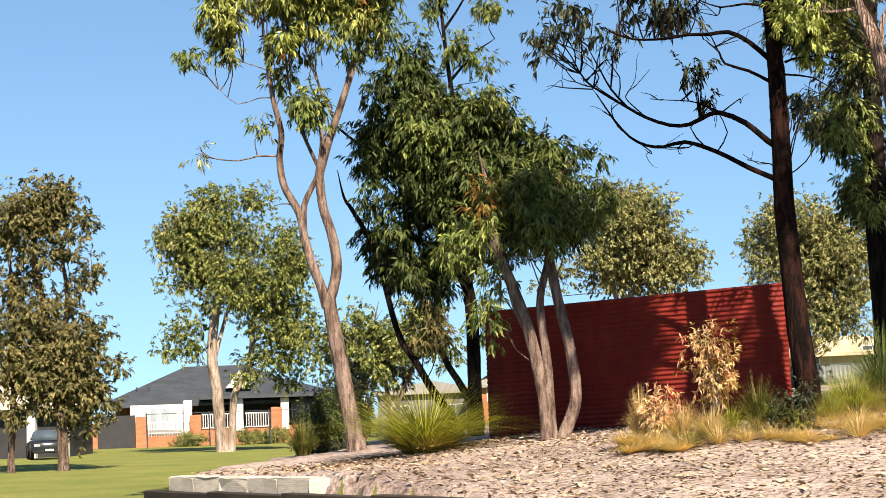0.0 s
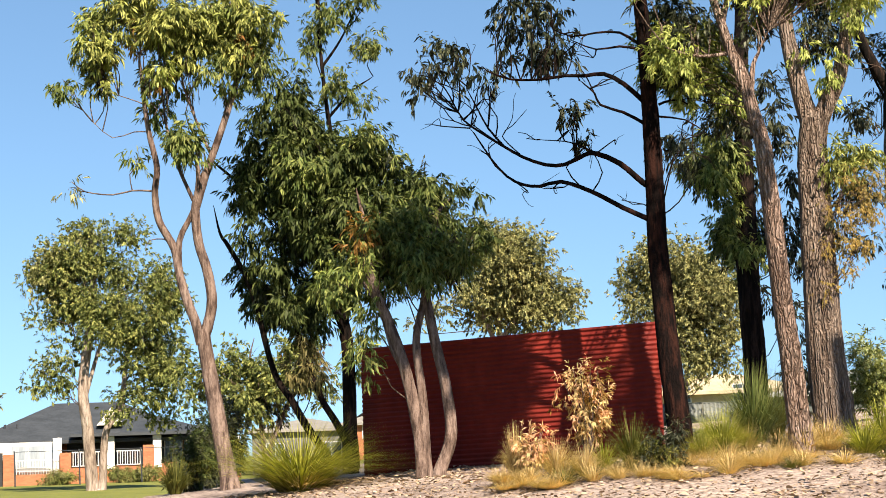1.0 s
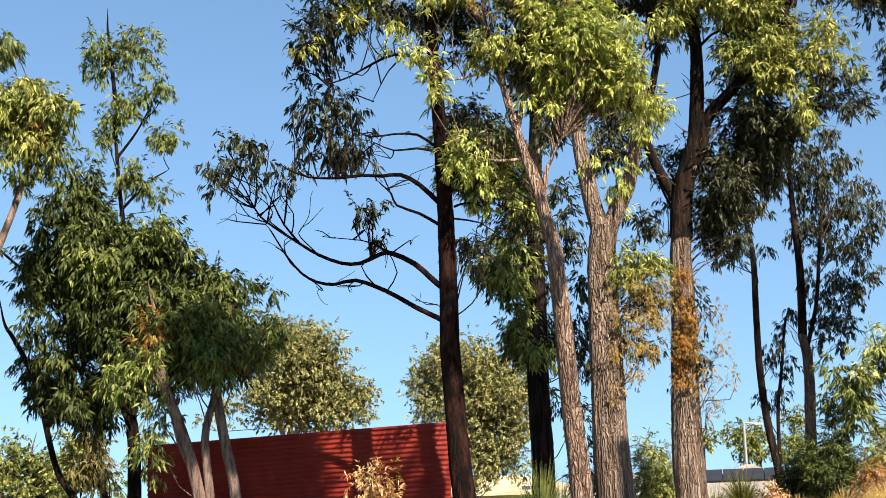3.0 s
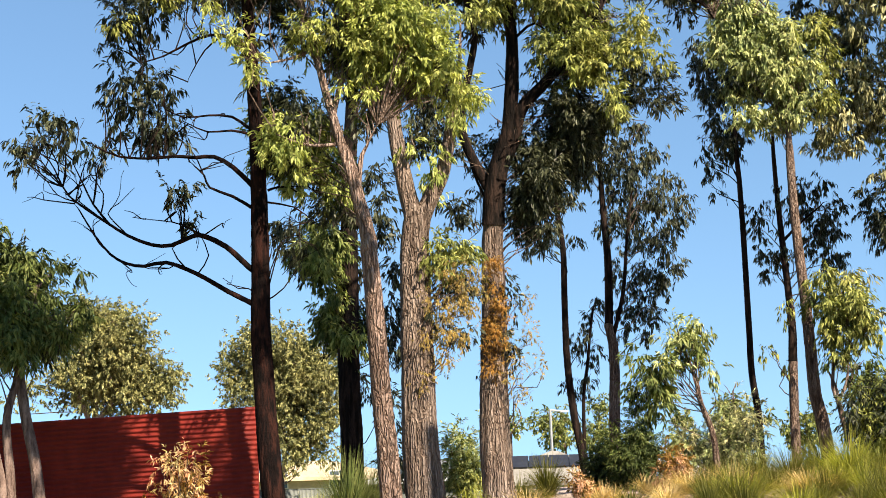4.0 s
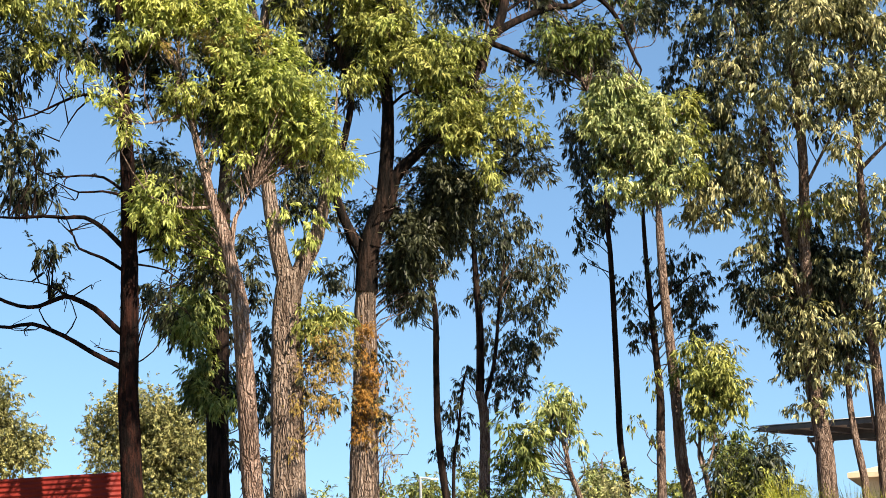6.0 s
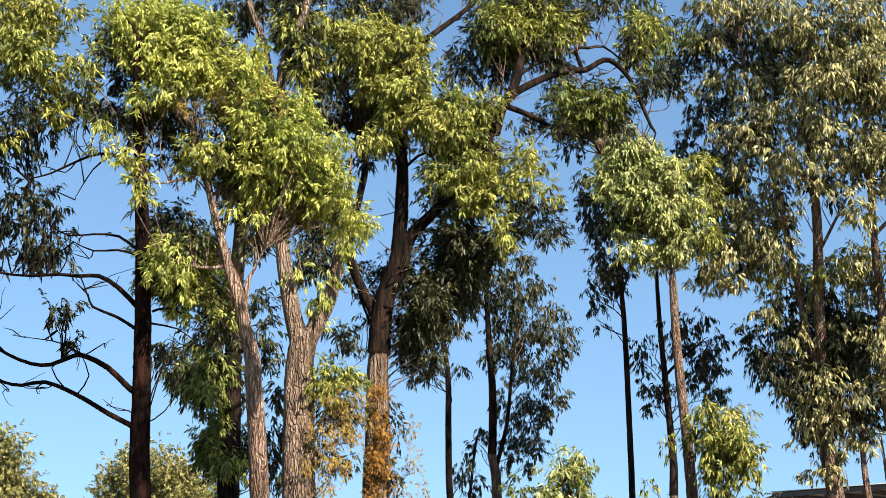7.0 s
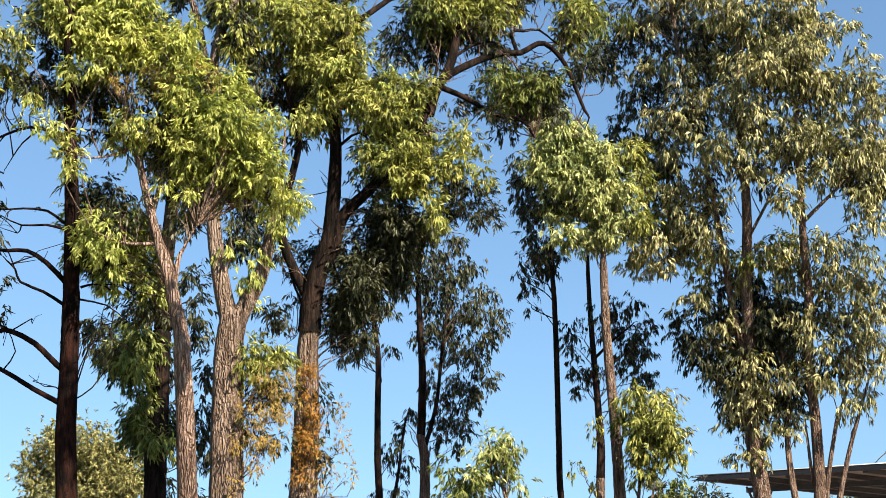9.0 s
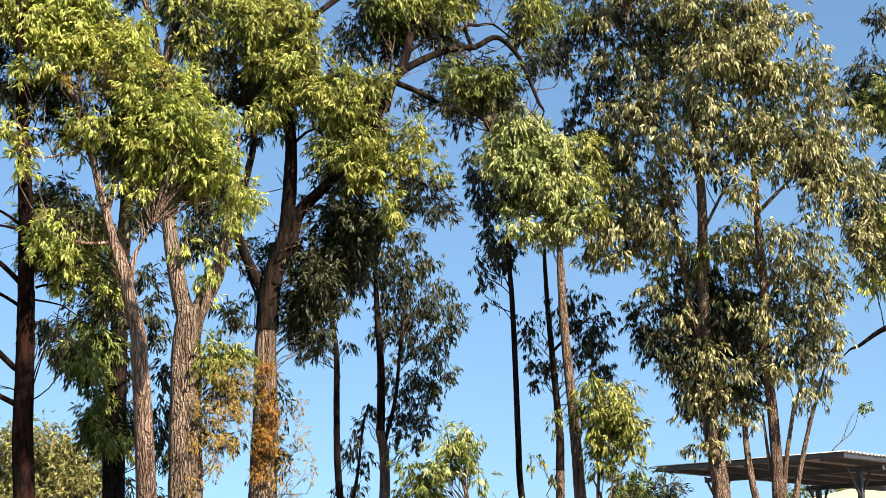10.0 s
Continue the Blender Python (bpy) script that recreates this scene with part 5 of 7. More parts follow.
t.leaves("green", (-0.60, 5.72, 0.23, 0.23), (-0.04, 5.46, 0.31, 0.23), (0.36, 5.44, 0.26, 0.23), (-0.26, 4.66, 0.18, 0.18), (0.30, 4.46, 0.29, 0.29), (0.50, 4.05, 0.23, 0.34), (0.21, 4.00, 0.23, 0.26))
t.done()

t = Tree("gum_sapling", "gum sapling with crooked stem and pale leaves", 28.25, 30, "rough", leaf_len=0.135, fill=0.4, cover=3.3)
t.limb(0.075, 0.026, (-0.02, 2.38), (-0.03, 2.61), (-0.08, 3.08), (-0.26, 3.63), (-0.32, 4.02), (-0.43, 4.38), (-0.54, 4.70))
t.limb(0.020, 0.010, (-0.40, 4.27), (-0.18, 4.48), (-0.08, 4.37))
t.leaves("pale", (-0.47, 5.02, 0.28, 0.19), (-0.15, 5.04, 0.17, 0.14), (-0.71, 4.81, 0.24, 0.17), (-0.81, 4.48, 0.21, 0.17), (-0.28, 4.48, 0.17, 0.14), (-0.03, 4.24, 0.19, 0.17))
t.leaves("green", (-0.43, 4.72, 0.24, 0.17), (-0.65, 4.49, 0.21, 0.17), (-0.22, 4.74, 0.17, 0.14))
t.leaves("green", (-1.24, 4.41, 0.28, 0.24), (-1.03, 4.17, 0.31, 0.26), (-1.38, 3.99, 0.21, 0.21), (-1.05, 3.79, 0.31, 0.26), (-1.32, 3.55, 0.19, 0.19))
t.done()

t = Tree("multi_stem_gum_tree", "multi-stemmed gum tree with grey-green hanging foliage", 36.65, 36, "rough", droop=1.0, leaf_len=0.142, cover=1.6, fill=0.25)
t.limb(0.230, 0.160, (-0.01, 3.64), (-0.01, 4.15), (-0.05, 4.75), (-0.13, 5.44), (-0.15, 6.47))
t.limb(0.150, 0.060, (-0.14, 6.38), (-0.12, 7.66), (-0.12, 8.96), (-0.04, 10.11), (-0.00, 11.21), (-0.05, 12.90), (-0.07, 13.47), (0.06, 14.92), (0.19, 16.04))
t.limb(0.090, 0.030, (-0.13, 7.15), (-0.40, 8.32), (-0.56, 9.65), (-0.69, 10.71), (-0.82, 11.65), (-1.05, 12.98), (-1.29, 14.15), (-1.42, 15.23), (-1.49, 15.92))
t.limb(0.050, 0.020, (0.02, 11.20), (0.09, 11.60), (0.40, 12.39), (0.77, 14.05), (0.92, 14.84))
t.limb(0.045, 0.020, (-0.04, 10.14), (0.08, 10.32), (0.47, 11.00), (0.77, 11.52), (1.08, 12.06))
t.limb(0.160, 0.090, (1.21, 3.59), (1.20, 4.10), (1.22, 4.94), (1.21, 5.97), (1.16, 6.83), (1.16, 7.71), (1.24, 8.78), (1.21, 9.92))
t.limb(0.090, 0.035, (1.21, 9.85), (1.21, 10.31), (1.22, 11.39), (1.21, 12.41), (1.25, 13.55), (1.41, 14.79))
t.limb(0.050, 0.020, (1.22, 10.47), (1.68, 10.90), (2.01, 11.20), (2.44, 11.62))
t.limb(0.100, 0.050, (0.77, 3.60), (0.65, 4.54), (0.59, 5.40), (0.63, 6.34), (0.61, 7.36))
t.limb(0.090, 0.030, (1.49, 3.58), (1.63, 4.32), (1.76, 4.82), (1.93, 5.41), (2.10, 5.92), (2.34, 6.62))
t.limb(0.070, 0.030, (1.31, 3.95), (1.43, 4.84), (1.59, 5.60), (1.70, 6.06), (1.90, 6.53), (2.03, 7.27))
t.limb(0.050, 0.020, (1.10, 4.57), (1.06, 4.86), (1.02, 5.54), (0.98, 6.07))
t.limb(0.020, 0.008, (-0.69, 10.71), (-1.18, 11.00), (-1.70, 10.97), (-2.22, 10.97))
t.leaves("grey", (0.15, 15.48, 0.63, 0.34), (0.93, 15.33, 0.63, 0.34), (1.64, 15.33, 0.54, 0.28), (2.22, 15.20, 0.48, 0.26), (0.37, 14.82, 0.54, 0.31), (1.14, 14.67, 0.60, 0.34), (1.80, 14.75, 0.54, 0.31), (0.97, 14.13, 0.40, 0.31))
t.leaves("grey", (1.48, 13.95, 0.54, 0.37), (2.11, 13.75, 0.46, 0.37), (2.69, 14.67, 0.26, 0.31), (2.84, 14.10, 0.31, 0.46), (2.48, 13.58, 0.40, 0.40), (2.98, 13.53, 0.31, 0.40), (3.20, 13.11, 0.37, 0.31), (2.67, 12.88, 0.46, 0.37))
t.leaves("grey", (1.93, 13.08, 0.51, 0.37), (1.30, 13.27, 0.37, 0.28))
t.leaves("grey", (2.37, 12.23, 0.51, 0.40), (3.00, 12.31, 0.51, 0.40), (3.65, 12.46, 0.40, 0.31), (3.73, 11.98, 0.28, 0.40), (2.57, 11.67, 0.46, 0.40), (3.20, 11.62, 0.51, 0.40), (3.55, 11.33, 0.31, 0.37), (2.64, 11.00, 0.46, 0.37))
t.leaves("grey", (3.13, 10.83, 0.37, 0.31), (2.84, 10.39, 0.31, 0.20), (2.35, 10.49, 0.31, 0.23), (2.08, 11.85, 0.28, 0.28))
t.leaves("deep", (2.73, 12.00, 0.48, 0.37), (3.16, 11.22, 0.40, 0.31), (1.96, 13.49, 0.48, 0.34), (1.29, 14.94, 0.48, 0.28), (2.30, 11.43, 0.31, 0.28))
t.leaves("grey", (0.71, 12.23, 0.23, 0.17), (0.42, 11.82, 0.17, 0.17), (-1.16, 11.27, 0.37, 0.23), (-1.54, 11.49, 0.28, 0.23), (-0.99, 11.94, 0.23, 0.17), (-0.39, 11.24, 0.17, 0.28), (-0.38, 12.32, 0.17, 0.28), (0.26, 13.23, 0.20, 0.20))
t.leaves("deep", (-2.96, 14.64, 0.54, 0.54), (-2.40, 15.16, 0.54, 0.46), (-1.89, 14.68, 0.54, 0.46), (-2.60, 13.76, 0.60, 0.46), (-1.94, 13.70, 0.54, 0.46), (-2.91, 12.95, 0.46, 0.46), (-2.26, 12.76, 0.54, 0.46), (-1.20, 15.04, 0.46, 0.46))
t.leaves("deep", (-0.86, 14.16, 0.46, 0.40), (-1.41, 13.79, 0.46, 0.40), (-3.22, 12.14, 0.31, 0.40), (-2.56, 11.95, 0.51, 0.40), (-1.90, 12.04, 0.37, 0.37), (-0.67, 14.99, 0.31, 0.40), (-0.64, 15.55, 0.43, 0.28), (-1.43, 15.63, 0.43, 0.28))
t.leaves("grey", (-2.24, 15.57, 0.46, 0.26), (-2.17, 14.43, 0.46, 0.31), (-1.64, 14.38, 0.40, 0.31), (-1.83, 13.27, 0.46, 0.26), (-2.29, 12.21, 0.37, 0.26), (-1.73, 12.85, 0.40, 0.28), (-2.20, 11.38, 0.46, 0.31), (-1.69, 11.07, 0.37, 0.23))
t.leaves("grey", (-1.05, 13.20, 0.31, 0.26), (-1.23, 14.48, 0.34, 0.28), (-0.88, 13.75, 0.28, 0.20))
t.leaves("grey", (-0.15, 14.94, 0.48, 0.37), (0.59, 14.31, 0.48, 0.37), (-0.45, 14.41, 0.40, 0.37), (-0.15, 13.96, 0.37, 0.31), (-0.64, 13.45, 0.37, 0.31), (-1.32, 13.09, 0.40, 0.28), (-1.63, 12.29, 0.37, 0.28), (1.63, 12.56, 0.48, 0.34))
t.leaves("grey", (1.64, 14.35, 0.54, 0.43))
t.leaves("grey", (-1.86, 16.66, 0.63, 0.43), (-1.08, 16.42, 0.63, 0.43), (-0.30, 16.40, 0.63, 0.43), (0.47, 16.25, 0.63, 0.43), (1.24, 16.23, 0.63, 0.43), (1.58, 15.70, 0.43, 0.57), (-1.64, 15.91, 0.57, 0.43), (-0.60, 15.80, 0.57, 0.43))
t.leaves("grey", (0.30, 15.63, 0.57, 0.43))
t.leaves("green", (-3.61, 16.57, 0.57, 0.43), (-3.91, 16.02, 0.51, 0.43))
t.leaves("deep", (-4.83, 17.00, 0.63, 0.31), (-5.65, 17.17, 0.57, 0.28), (-3.11, 15.79, 0.43, 0.43), (-2.42, 16.14, 0.43, 0.37), (-4.01, 16.90, 0.51, 0.34))
t.leaves("green", (-3.47, 15.40, 0.46, 0.40), (-3.76, 15.00, 0.40, 0.31), (-3.18, 15.73, 0.40, 0.31), (-2.77, 15.77, 0.37, 0.26))
t.leaves("grey", (-1.60, 10.52, 0.54, 0.28), (-2.12, 10.43, 0.46, 0.28), (-0.96, 10.34, 0.46, 0.28), (-2.40, 10.04, 0.46, 0.26), (-1.50, 9.98, 0.51, 0.28), (-0.74, 9.79, 0.46, 0.26), (-0.26, 9.36, 0.37, 0.31), (0.03, 9.87, 0.28, 0.26))
t.leaves("grey", (0.80, 9.95, 0.54, 0.28), (1.44, 10.03, 0.54, 0.28), (2.05, 9.86, 0.54, 0.31), (2.53, 9.56, 0.46, 0.31), (1.01, 9.40, 0.54, 0.37), (1.75, 9.22, 0.60, 0.40), (2.47, 8.91, 0.46, 0.40), (2.81, 8.50, 0.26, 0.40))
t.leaves("grey", (1.58, 8.58, 0.51, 0.40), (2.29, 8.15, 0.51, 0.40), (2.74, 7.74, 0.31, 0.40), (1.76, 7.80, 0.57, 0.40), (1.17, 8.09, 0.34, 0.37), (2.09, 7.27, 0.51, 0.40), (2.68, 6.98, 0.26, 0.28), (1.69, 6.91, 0.51, 0.31))
t.leaves("grey", (2.27, 6.50, 0.37, 0.28), (1.89, 6.25, 0.31, 0.23), (1.09, 7.07, 0.28, 0.31))
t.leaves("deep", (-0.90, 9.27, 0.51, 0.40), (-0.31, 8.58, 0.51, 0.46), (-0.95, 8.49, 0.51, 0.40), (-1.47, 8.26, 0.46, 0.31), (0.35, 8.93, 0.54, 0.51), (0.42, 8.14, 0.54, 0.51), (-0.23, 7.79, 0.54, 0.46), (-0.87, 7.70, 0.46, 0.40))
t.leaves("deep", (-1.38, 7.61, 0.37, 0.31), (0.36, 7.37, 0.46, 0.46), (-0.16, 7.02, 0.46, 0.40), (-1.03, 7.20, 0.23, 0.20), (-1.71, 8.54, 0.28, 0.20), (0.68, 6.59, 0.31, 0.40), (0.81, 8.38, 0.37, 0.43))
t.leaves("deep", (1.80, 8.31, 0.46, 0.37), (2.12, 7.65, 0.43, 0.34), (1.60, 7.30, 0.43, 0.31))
t.leaves("grey", (-0.44, 6.53, 0.31, 0.26), (-0.09, 6.25, 0.40, 0.31), (-0.60, 6.03, 0.26, 0.31), (-0.25, 5.76, 0.40, 0.31), (0.28, 6.23, 0.31, 0.31), (-0.46, 5.39, 0.23, 0.26), (-0.03, 5.31, 0.31, 0.23), (0.38, 5.85, 0.31, 0.26))
t.leaves("grey", (0.76, 5.96, 0.23, 0.37))
t.leaves("grey", (-1.01, 11.47, 0.43, 0.40), (-0.45, 12.38, 0.31, 0.34), (0.22, 12.88, 0.34, 0.28), (-0.96, 12.55, 0.37, 0.37), (0.71, 12.57, 0.43, 0.34), (1.59, 12.37, 0.57, 0.48), (2.76, 11.22, 0.43, 0.57), (2.33, 12.18, 0.57, 0.48))
t.leaves("grey", (1.78, 11.55, 0.43, 0.37), (-0.29, 12.98, 0.34, 0.34))
t.leaves("grey", (-2.48, 10.35, 0.48, 0.37), (-1.99, 9.79, 0.43, 0.34), (-1.32, 10.42, 0.51, 0.37), (-0.70, 10.11, 0.48, 0.34), (-2.64, 9.69, 0.37, 0.31), (-1.56, 10.83, 0.43, 0.26), (-2.21, 10.67, 0.37, 0.26), (-2.00, 6.67, 0.34, 0.26))
t.leaves("grey", (-1.60, 5.77, 0.17, 0.26), (-0.92, 10.79, 0.43, 0.28))
t.leaves("grey", (-0.41, 14.65, 0.63, 0.48), (0.32, 14.16, 0.63, 0.48), (-0.24, 13.39, 0.57, 0.48), (0.87, 14.66, 0.63, 0.48), (1.30, 13.79, 0.51, 0.57), (0.48, 12.91, 0.63, 0.48), (-0.56, 12.46, 0.57, 0.43), (1.20, 12.44, 0.48, 0.57))
t.leaves("grey", (-1.25, 13.76, 0.48, 0.43), (-1.44, 12.68, 0.48, 0.43), (-1.99, 12.18, 0.43, 0.34), (0.03, 11.87, 0.57, 0.43), (0.98, 11.26, 0.48, 0.48))
t.leaves("deep", (-1.09, 7.92, 0.51, 0.43), (-0.37, 7.61, 0.57, 0.46), (0.38, 7.81, 0.57, 0.46), (0.94, 7.26, 0.48, 0.51), (-0.78, 7.00, 0.51, 0.43), (0.06, 6.82, 0.57, 0.46), (0.75, 6.27, 0.48, 0.48), (-0.34, 6.22, 0.51, 0.40))
t.leaves("deep", (-0.80, 8.55, 0.51, 0.40), (0.06, 8.61, 0.57, 0.40), (0.90, 8.41, 0.51, 0.43))
t.leaves("grey", (-0.71, 8.02, 0.46, 0.37), (-0.15, 7.22, 0.46, 0.37), (0.55, 6.91, 0.46, 0.37), (-0.33, 8.25, 0.46, 0.37), (0.55, 8.57, 0.48, 0.37), (-1.28, 8.84, 0.46, 0.34), (-0.56, 6.61, 0.46, 0.34))
t.leaves("olive", (-1.80, 11.25, 0.48, 0.40), (-1.22, 9.75, 0.43, 0.31), (0.17, 9.80, 0.48, 0.34), (0.93, 9.89, 0.48, 0.37))
t.done()

t = Tree("dense_gum_tree", "dense dark green gum tree", 42.75, 45, "black", leaf_len=0.18)
t.limb(0.222, 0.127, (0.06, 4.38), (0.25, 7.25), (0.47, 10.37), (0.69, 13.58), (0.92, 16.89))
t.limb(0.095, 0.048, (0.44, 9.27), (-0.18, 9.08), (-0.81, 8.70))
t.leaves("deep", (0.21, 16.82, 0.60, 0.54), (-0.16, 16.18, 0.38, 0.38), (0.26, 15.29, 0.54, 0.67), (-0.03, 12.02, 0.38, 0.51), (0.57, 18.14, 0.41, 0.32), (0.69, 13.58, 0.64, 0.64))
t.leaves("grey", (-0.26, 13.19, 0.54, 0.73), (-0.13, 11.55, 0.54, 0.64), (-0.67, 12.09, 0.48, 0.64))
t.leaves("lime", (-0.28, 10.44, 0.54, 0.38), (0.66, 11.63, 0.64, 0.64), (1.03, 15.53, 0.79, 0.79))
t.done()

t = Tree("park_tree", "broad brownish green tree on the lawn", -13.53, 60, "rough", leaf_len=0.16, cover=1.0, fill=0.6, droop=0.4)
t.limb(0.233, 0.106, (0.04, 0.72), (-0.08, 2.80), (-0.55, 5.69), (-0.93, 7.97), (-0.72, 9.43))
t.limb(0.127, 0.064, (-0.17, 3.83), (0.25, 6.09), (0.07, 7.75))
t.limb(0.148, 0.085, (-1.78, 0.83), (-1.66, 3.87), (-1.74, 6.95))
t.leaves("brown", (-0.92, 10.05, 1.36, 0.89), (0.09, 10.22, 0.89, 0.70), (0.49, 8.96, 0.85, 1.10), (-1.33, 8.97, 1.10, 0.85), (0.87, 7.49, 0.70, 0.70), (-0.95, 6.01, 1.29, 0.85), (0.45, 5.63, 1.29, 1.06), (-0.36, 4.41, 1.76, 1.06))
t.leaves("brown", (1.25, 4.78, 0.74, 0.81), (1.48, 3.54, 1.06, 0.81), (0.02, 2.96, 1.50, 1.00), (-1.36, 3.82, 1.06, 1.29), (0.65, 1.92, 0.81, 0.81), (-1.77, 2.41, 0.59, 0.66), (-1.92, 9.43, 1.06, 1.06), (-1.54, 7.36, 0.93, 0.76))
t.leaves("brown", (-2.14, 5.72, 1.06, 1.06), (-2.15, 4.09, 1.06, 1.27), (-0.53, 8.17, 1.06, 0.76))
t.done()

t = Tree("lawn_gum_tree", "round-crowned gum tree on the lawn before the house", -7.91, 85, "pale", leaf_len=0.165, cover=0.85, droop=0.3)
t.limb(0.360, 0.180, (-0.12, 0.13), (-0.38, 3.05), (-0.63, 5.42), (-0.27, 8.39), (-0.07, 11.08))
t.limb(0.240, 0.120, (0.24, 0.32), (0.50, 3.02), (1.27, 4.47), (1.62, 7.14))
t.limb(0.120, 0.060, (-0.55, 4.82), (0.14, 7.18), (0.77, 8.96))
t.leaves("bggreen", (-0.91, 13.81, 1.26, 0.78), (0.56, 13.12, 1.92, 1.14), (2.06, 13.46, 0.93, 0.63), (-1.82, 12.26, 1.56, 1.20), (-2.96, 11.08, 1.05, 1.05), (-0.07, 11.02, 2.13, 1.56), (2.31, 11.28, 1.62, 1.20), (3.56, 10.95, 0.99, 1.20))
t.leaves("bggreen", (-2.76, 8.98, 0.99, 0.72), (1.36, 8.89, 1.83, 1.50), (3.14, 8.55, 1.26, 1.83), (2.55, 6.16, 1.77, 1.50), (-1.32, 7.76, 1.14, 0.84), (-2.52, 6.01, 1.35, 0.99), (1.27, 4.41, 1.14, 1.14), (3.40, 4.35, 1.14, 1.14))
t.leaves("bggreen", (-1.65, 5.39, 0.84, 0.84), (-1.57, 9.91, 1.20, 1.20), (0.17, 8.38, 1.20, 1.20), (4.36, 9.48, 0.78, 1.20), (4.00, 7.08, 0.90, 1.20), (3.67, 5.89, 1.08, 1.20), (1.93, 7.73, 1.20, 1.20))
t.leaves("bgolive", (-2.71, 12.04, 1.20, 0.90), (-0.93, 12.61, 1.20, 0.90), (-2.45, 10.23, 0.90, 0.90))
t.done()

t = Tree("background_gum_tree", "round-crowned olive gum tree behind the red wall", 6.41, 70, "pale", leaf_len=0.135, cover=0.52, droop=0.3)
t.limb(0.222, 0.099, (-0.02, 3.15), (-0.03, 5.61), (0.03, 9.57))
t.limb(0.124, 0.074, (-0.01, 6.10), (1.44, 8.26))
t.limb(0.124, 0.074, (-0.01, 5.61), (-1.02, 8.12))
t.leaves("bgolive", (0.22, 10.89, 1.24, 0.99), (1.45, 10.34, 1.24, 1.09), (0.64, 8.87, 1.48, 1.24), (2.37, 8.56, 1.24, 1.09), (3.33, 7.77, 0.99, 0.89), (1.82, 7.33, 1.48, 0.89), (0.09, 7.40, 1.24, 0.99), (-0.85, 8.68, 1.24, 1.24))
t.leaves("bgolive", (-0.78, 10.68, 1.24, 0.99))
t.leaves("bgolive", (0.32, 10.55, 1.29, 0.94), (1.53, 10.19, 0.87, 0.87), (-0.49, 9.04, 1.51, 1.29), (1.20, 8.47, 1.51, 1.29), (2.87, 7.65, 1.24, 0.87), (-1.53, 7.85, 1.24, 0.99), (1.87, 7.20, 1.51, 0.77), (-3.04, 7.17, 1.16, 0.59))
t.leaves("bgolive", (-0.08, 7.29, 2.05, 1.04))
t.done()

t = Tree("background_gum_tree", "round-crowned olive gum tree beyond the bank", 12.79, 75, "pale", leaf_len=0.135, cover=0.52, droop=0.3)
t.limb(0.159, 0.079, (-0.00, 2.93), (0.25, 5.21), (-0.03, 7.32))
t.limb(0.106, 0.053, (0.21, 4.95), (1.26, 7.26))
t.leaves("bgolive", (-1.51, 10.19, 1.32, 1.06), (-0.18, 10.39, 1.32, 1.06), (1.07, 9.27, 1.32, 1.32), (-1.86, 8.61, 1.17, 1.17), (-0.03, 8.26, 1.59, 1.32), (2.08, 8.69, 1.32, 1.32), (2.77, 7.07, 1.06, 1.32), (0.67, 6.64, 1.59, 1.32))
t.leaves("bgolive", (1.89, 5.28, 1.32, 1.17), (0.31, 4.82, 1.32, 0.95), (-1.40, 7.26, 1.06, 1.06))
t.leaves("bgolive", (-0.40, 10.20, 1.43, 0.87), (-1.76, 9.21, 1.32, 1.01), (0.31, 8.84, 1.62, 1.32), (1.69, 9.30, 1.01, 0.82), (-2.21, 8.09, 1.01, 0.74), (0.73, 6.97, 1.62, 1.32), (2.11, 7.70, 1.01, 1.62), (-0.35, 6.23, 1.19, 1.24))
t.leaves("bgolive", (1.15, 5.12, 1.24, 0.93))
t.done()

t = Tree("background_shrub_tree", "low olive tree in the distance", -2.09, 62, "rough", leaf_len=0.16, cover=0.8, droop=0.3)
t.limb(0.131, 0.066, (-0.00, 1.67), (-0.17, 3.31), (-0.44, 5.07))
t.limb(0.109, 0.066, (0.22, 1.78), (0.93, 3.49), (1.63, 4.78))
t.leaves("bggreen", (-1.88, 4.68, 0.96, 0.88), (-0.57, 4.63, 1.01, 0.88), (0.74, 4.59, 1.01, 0.88), (1.65, 5.44, 0.88, 0.88), (0.99, 5.46, 0.79, 0.79), (-2.29, 5.35, 0.74, 0.79), (2.26, 4.10, 0.74, 0.88), (-2.75, 4.70, 0.66, 0.79))
t.leaves("bggreen", (-1.05, 3.12, 0.88, 0.57), (-0.76, 5.47, 0.88, 0.77), (-1.02, 4.17, 1.14, 0.88), (0.06, 3.69, 1.09, 0.88), (-2.55, 3.78, 0.61, 0.77))
t.leaves("rust", (1.86, 5.21, 0.88, 0.77))
t.leaves("deep", (0.70, 3.28, 0.77, 0.77))
t.done()

t = Tree("distant_tree", "small distant olive tree", 22.91, 110, "rough", leaf_len=0.22, cover=1.2, droop=0.3)
t.limb(0.117, 0.058, (0.00, 6.37), (-0.72, 8.24))
t.leaves("bggreen", (-0.72, 8.24, 1.63, 1.01), (0.41, 7.13, 2.02, 1.01))
t.done()

t = Tree("distant_tree", "small distant olive tree", 24.12, 120, "rough", leaf_len=0.22, cover=1.2, droop=0.3)
t.limb(0.127, 0.064, (0.00, 6.73), (0.08, 9.16))
t.leaves("bggreen", (0.08, 9.16, 1.19, 1.19), (-0.18, 7.65, 1.40, 1.02))
t.done()

t = Tree("distant_tree", "small distant olive tree", 27.11, 90, "rough", leaf_len=0.22, cover=1.2, droop=0.3)
t.limb(0.095, 0.048, (0.00, 4.67), (-0.39, 6.50))
t.leaves("bggreen", (-0.39, 6.50, 0.89, 1.11), (-0.13, 5.30, 0.89, 0.89))
t.done()

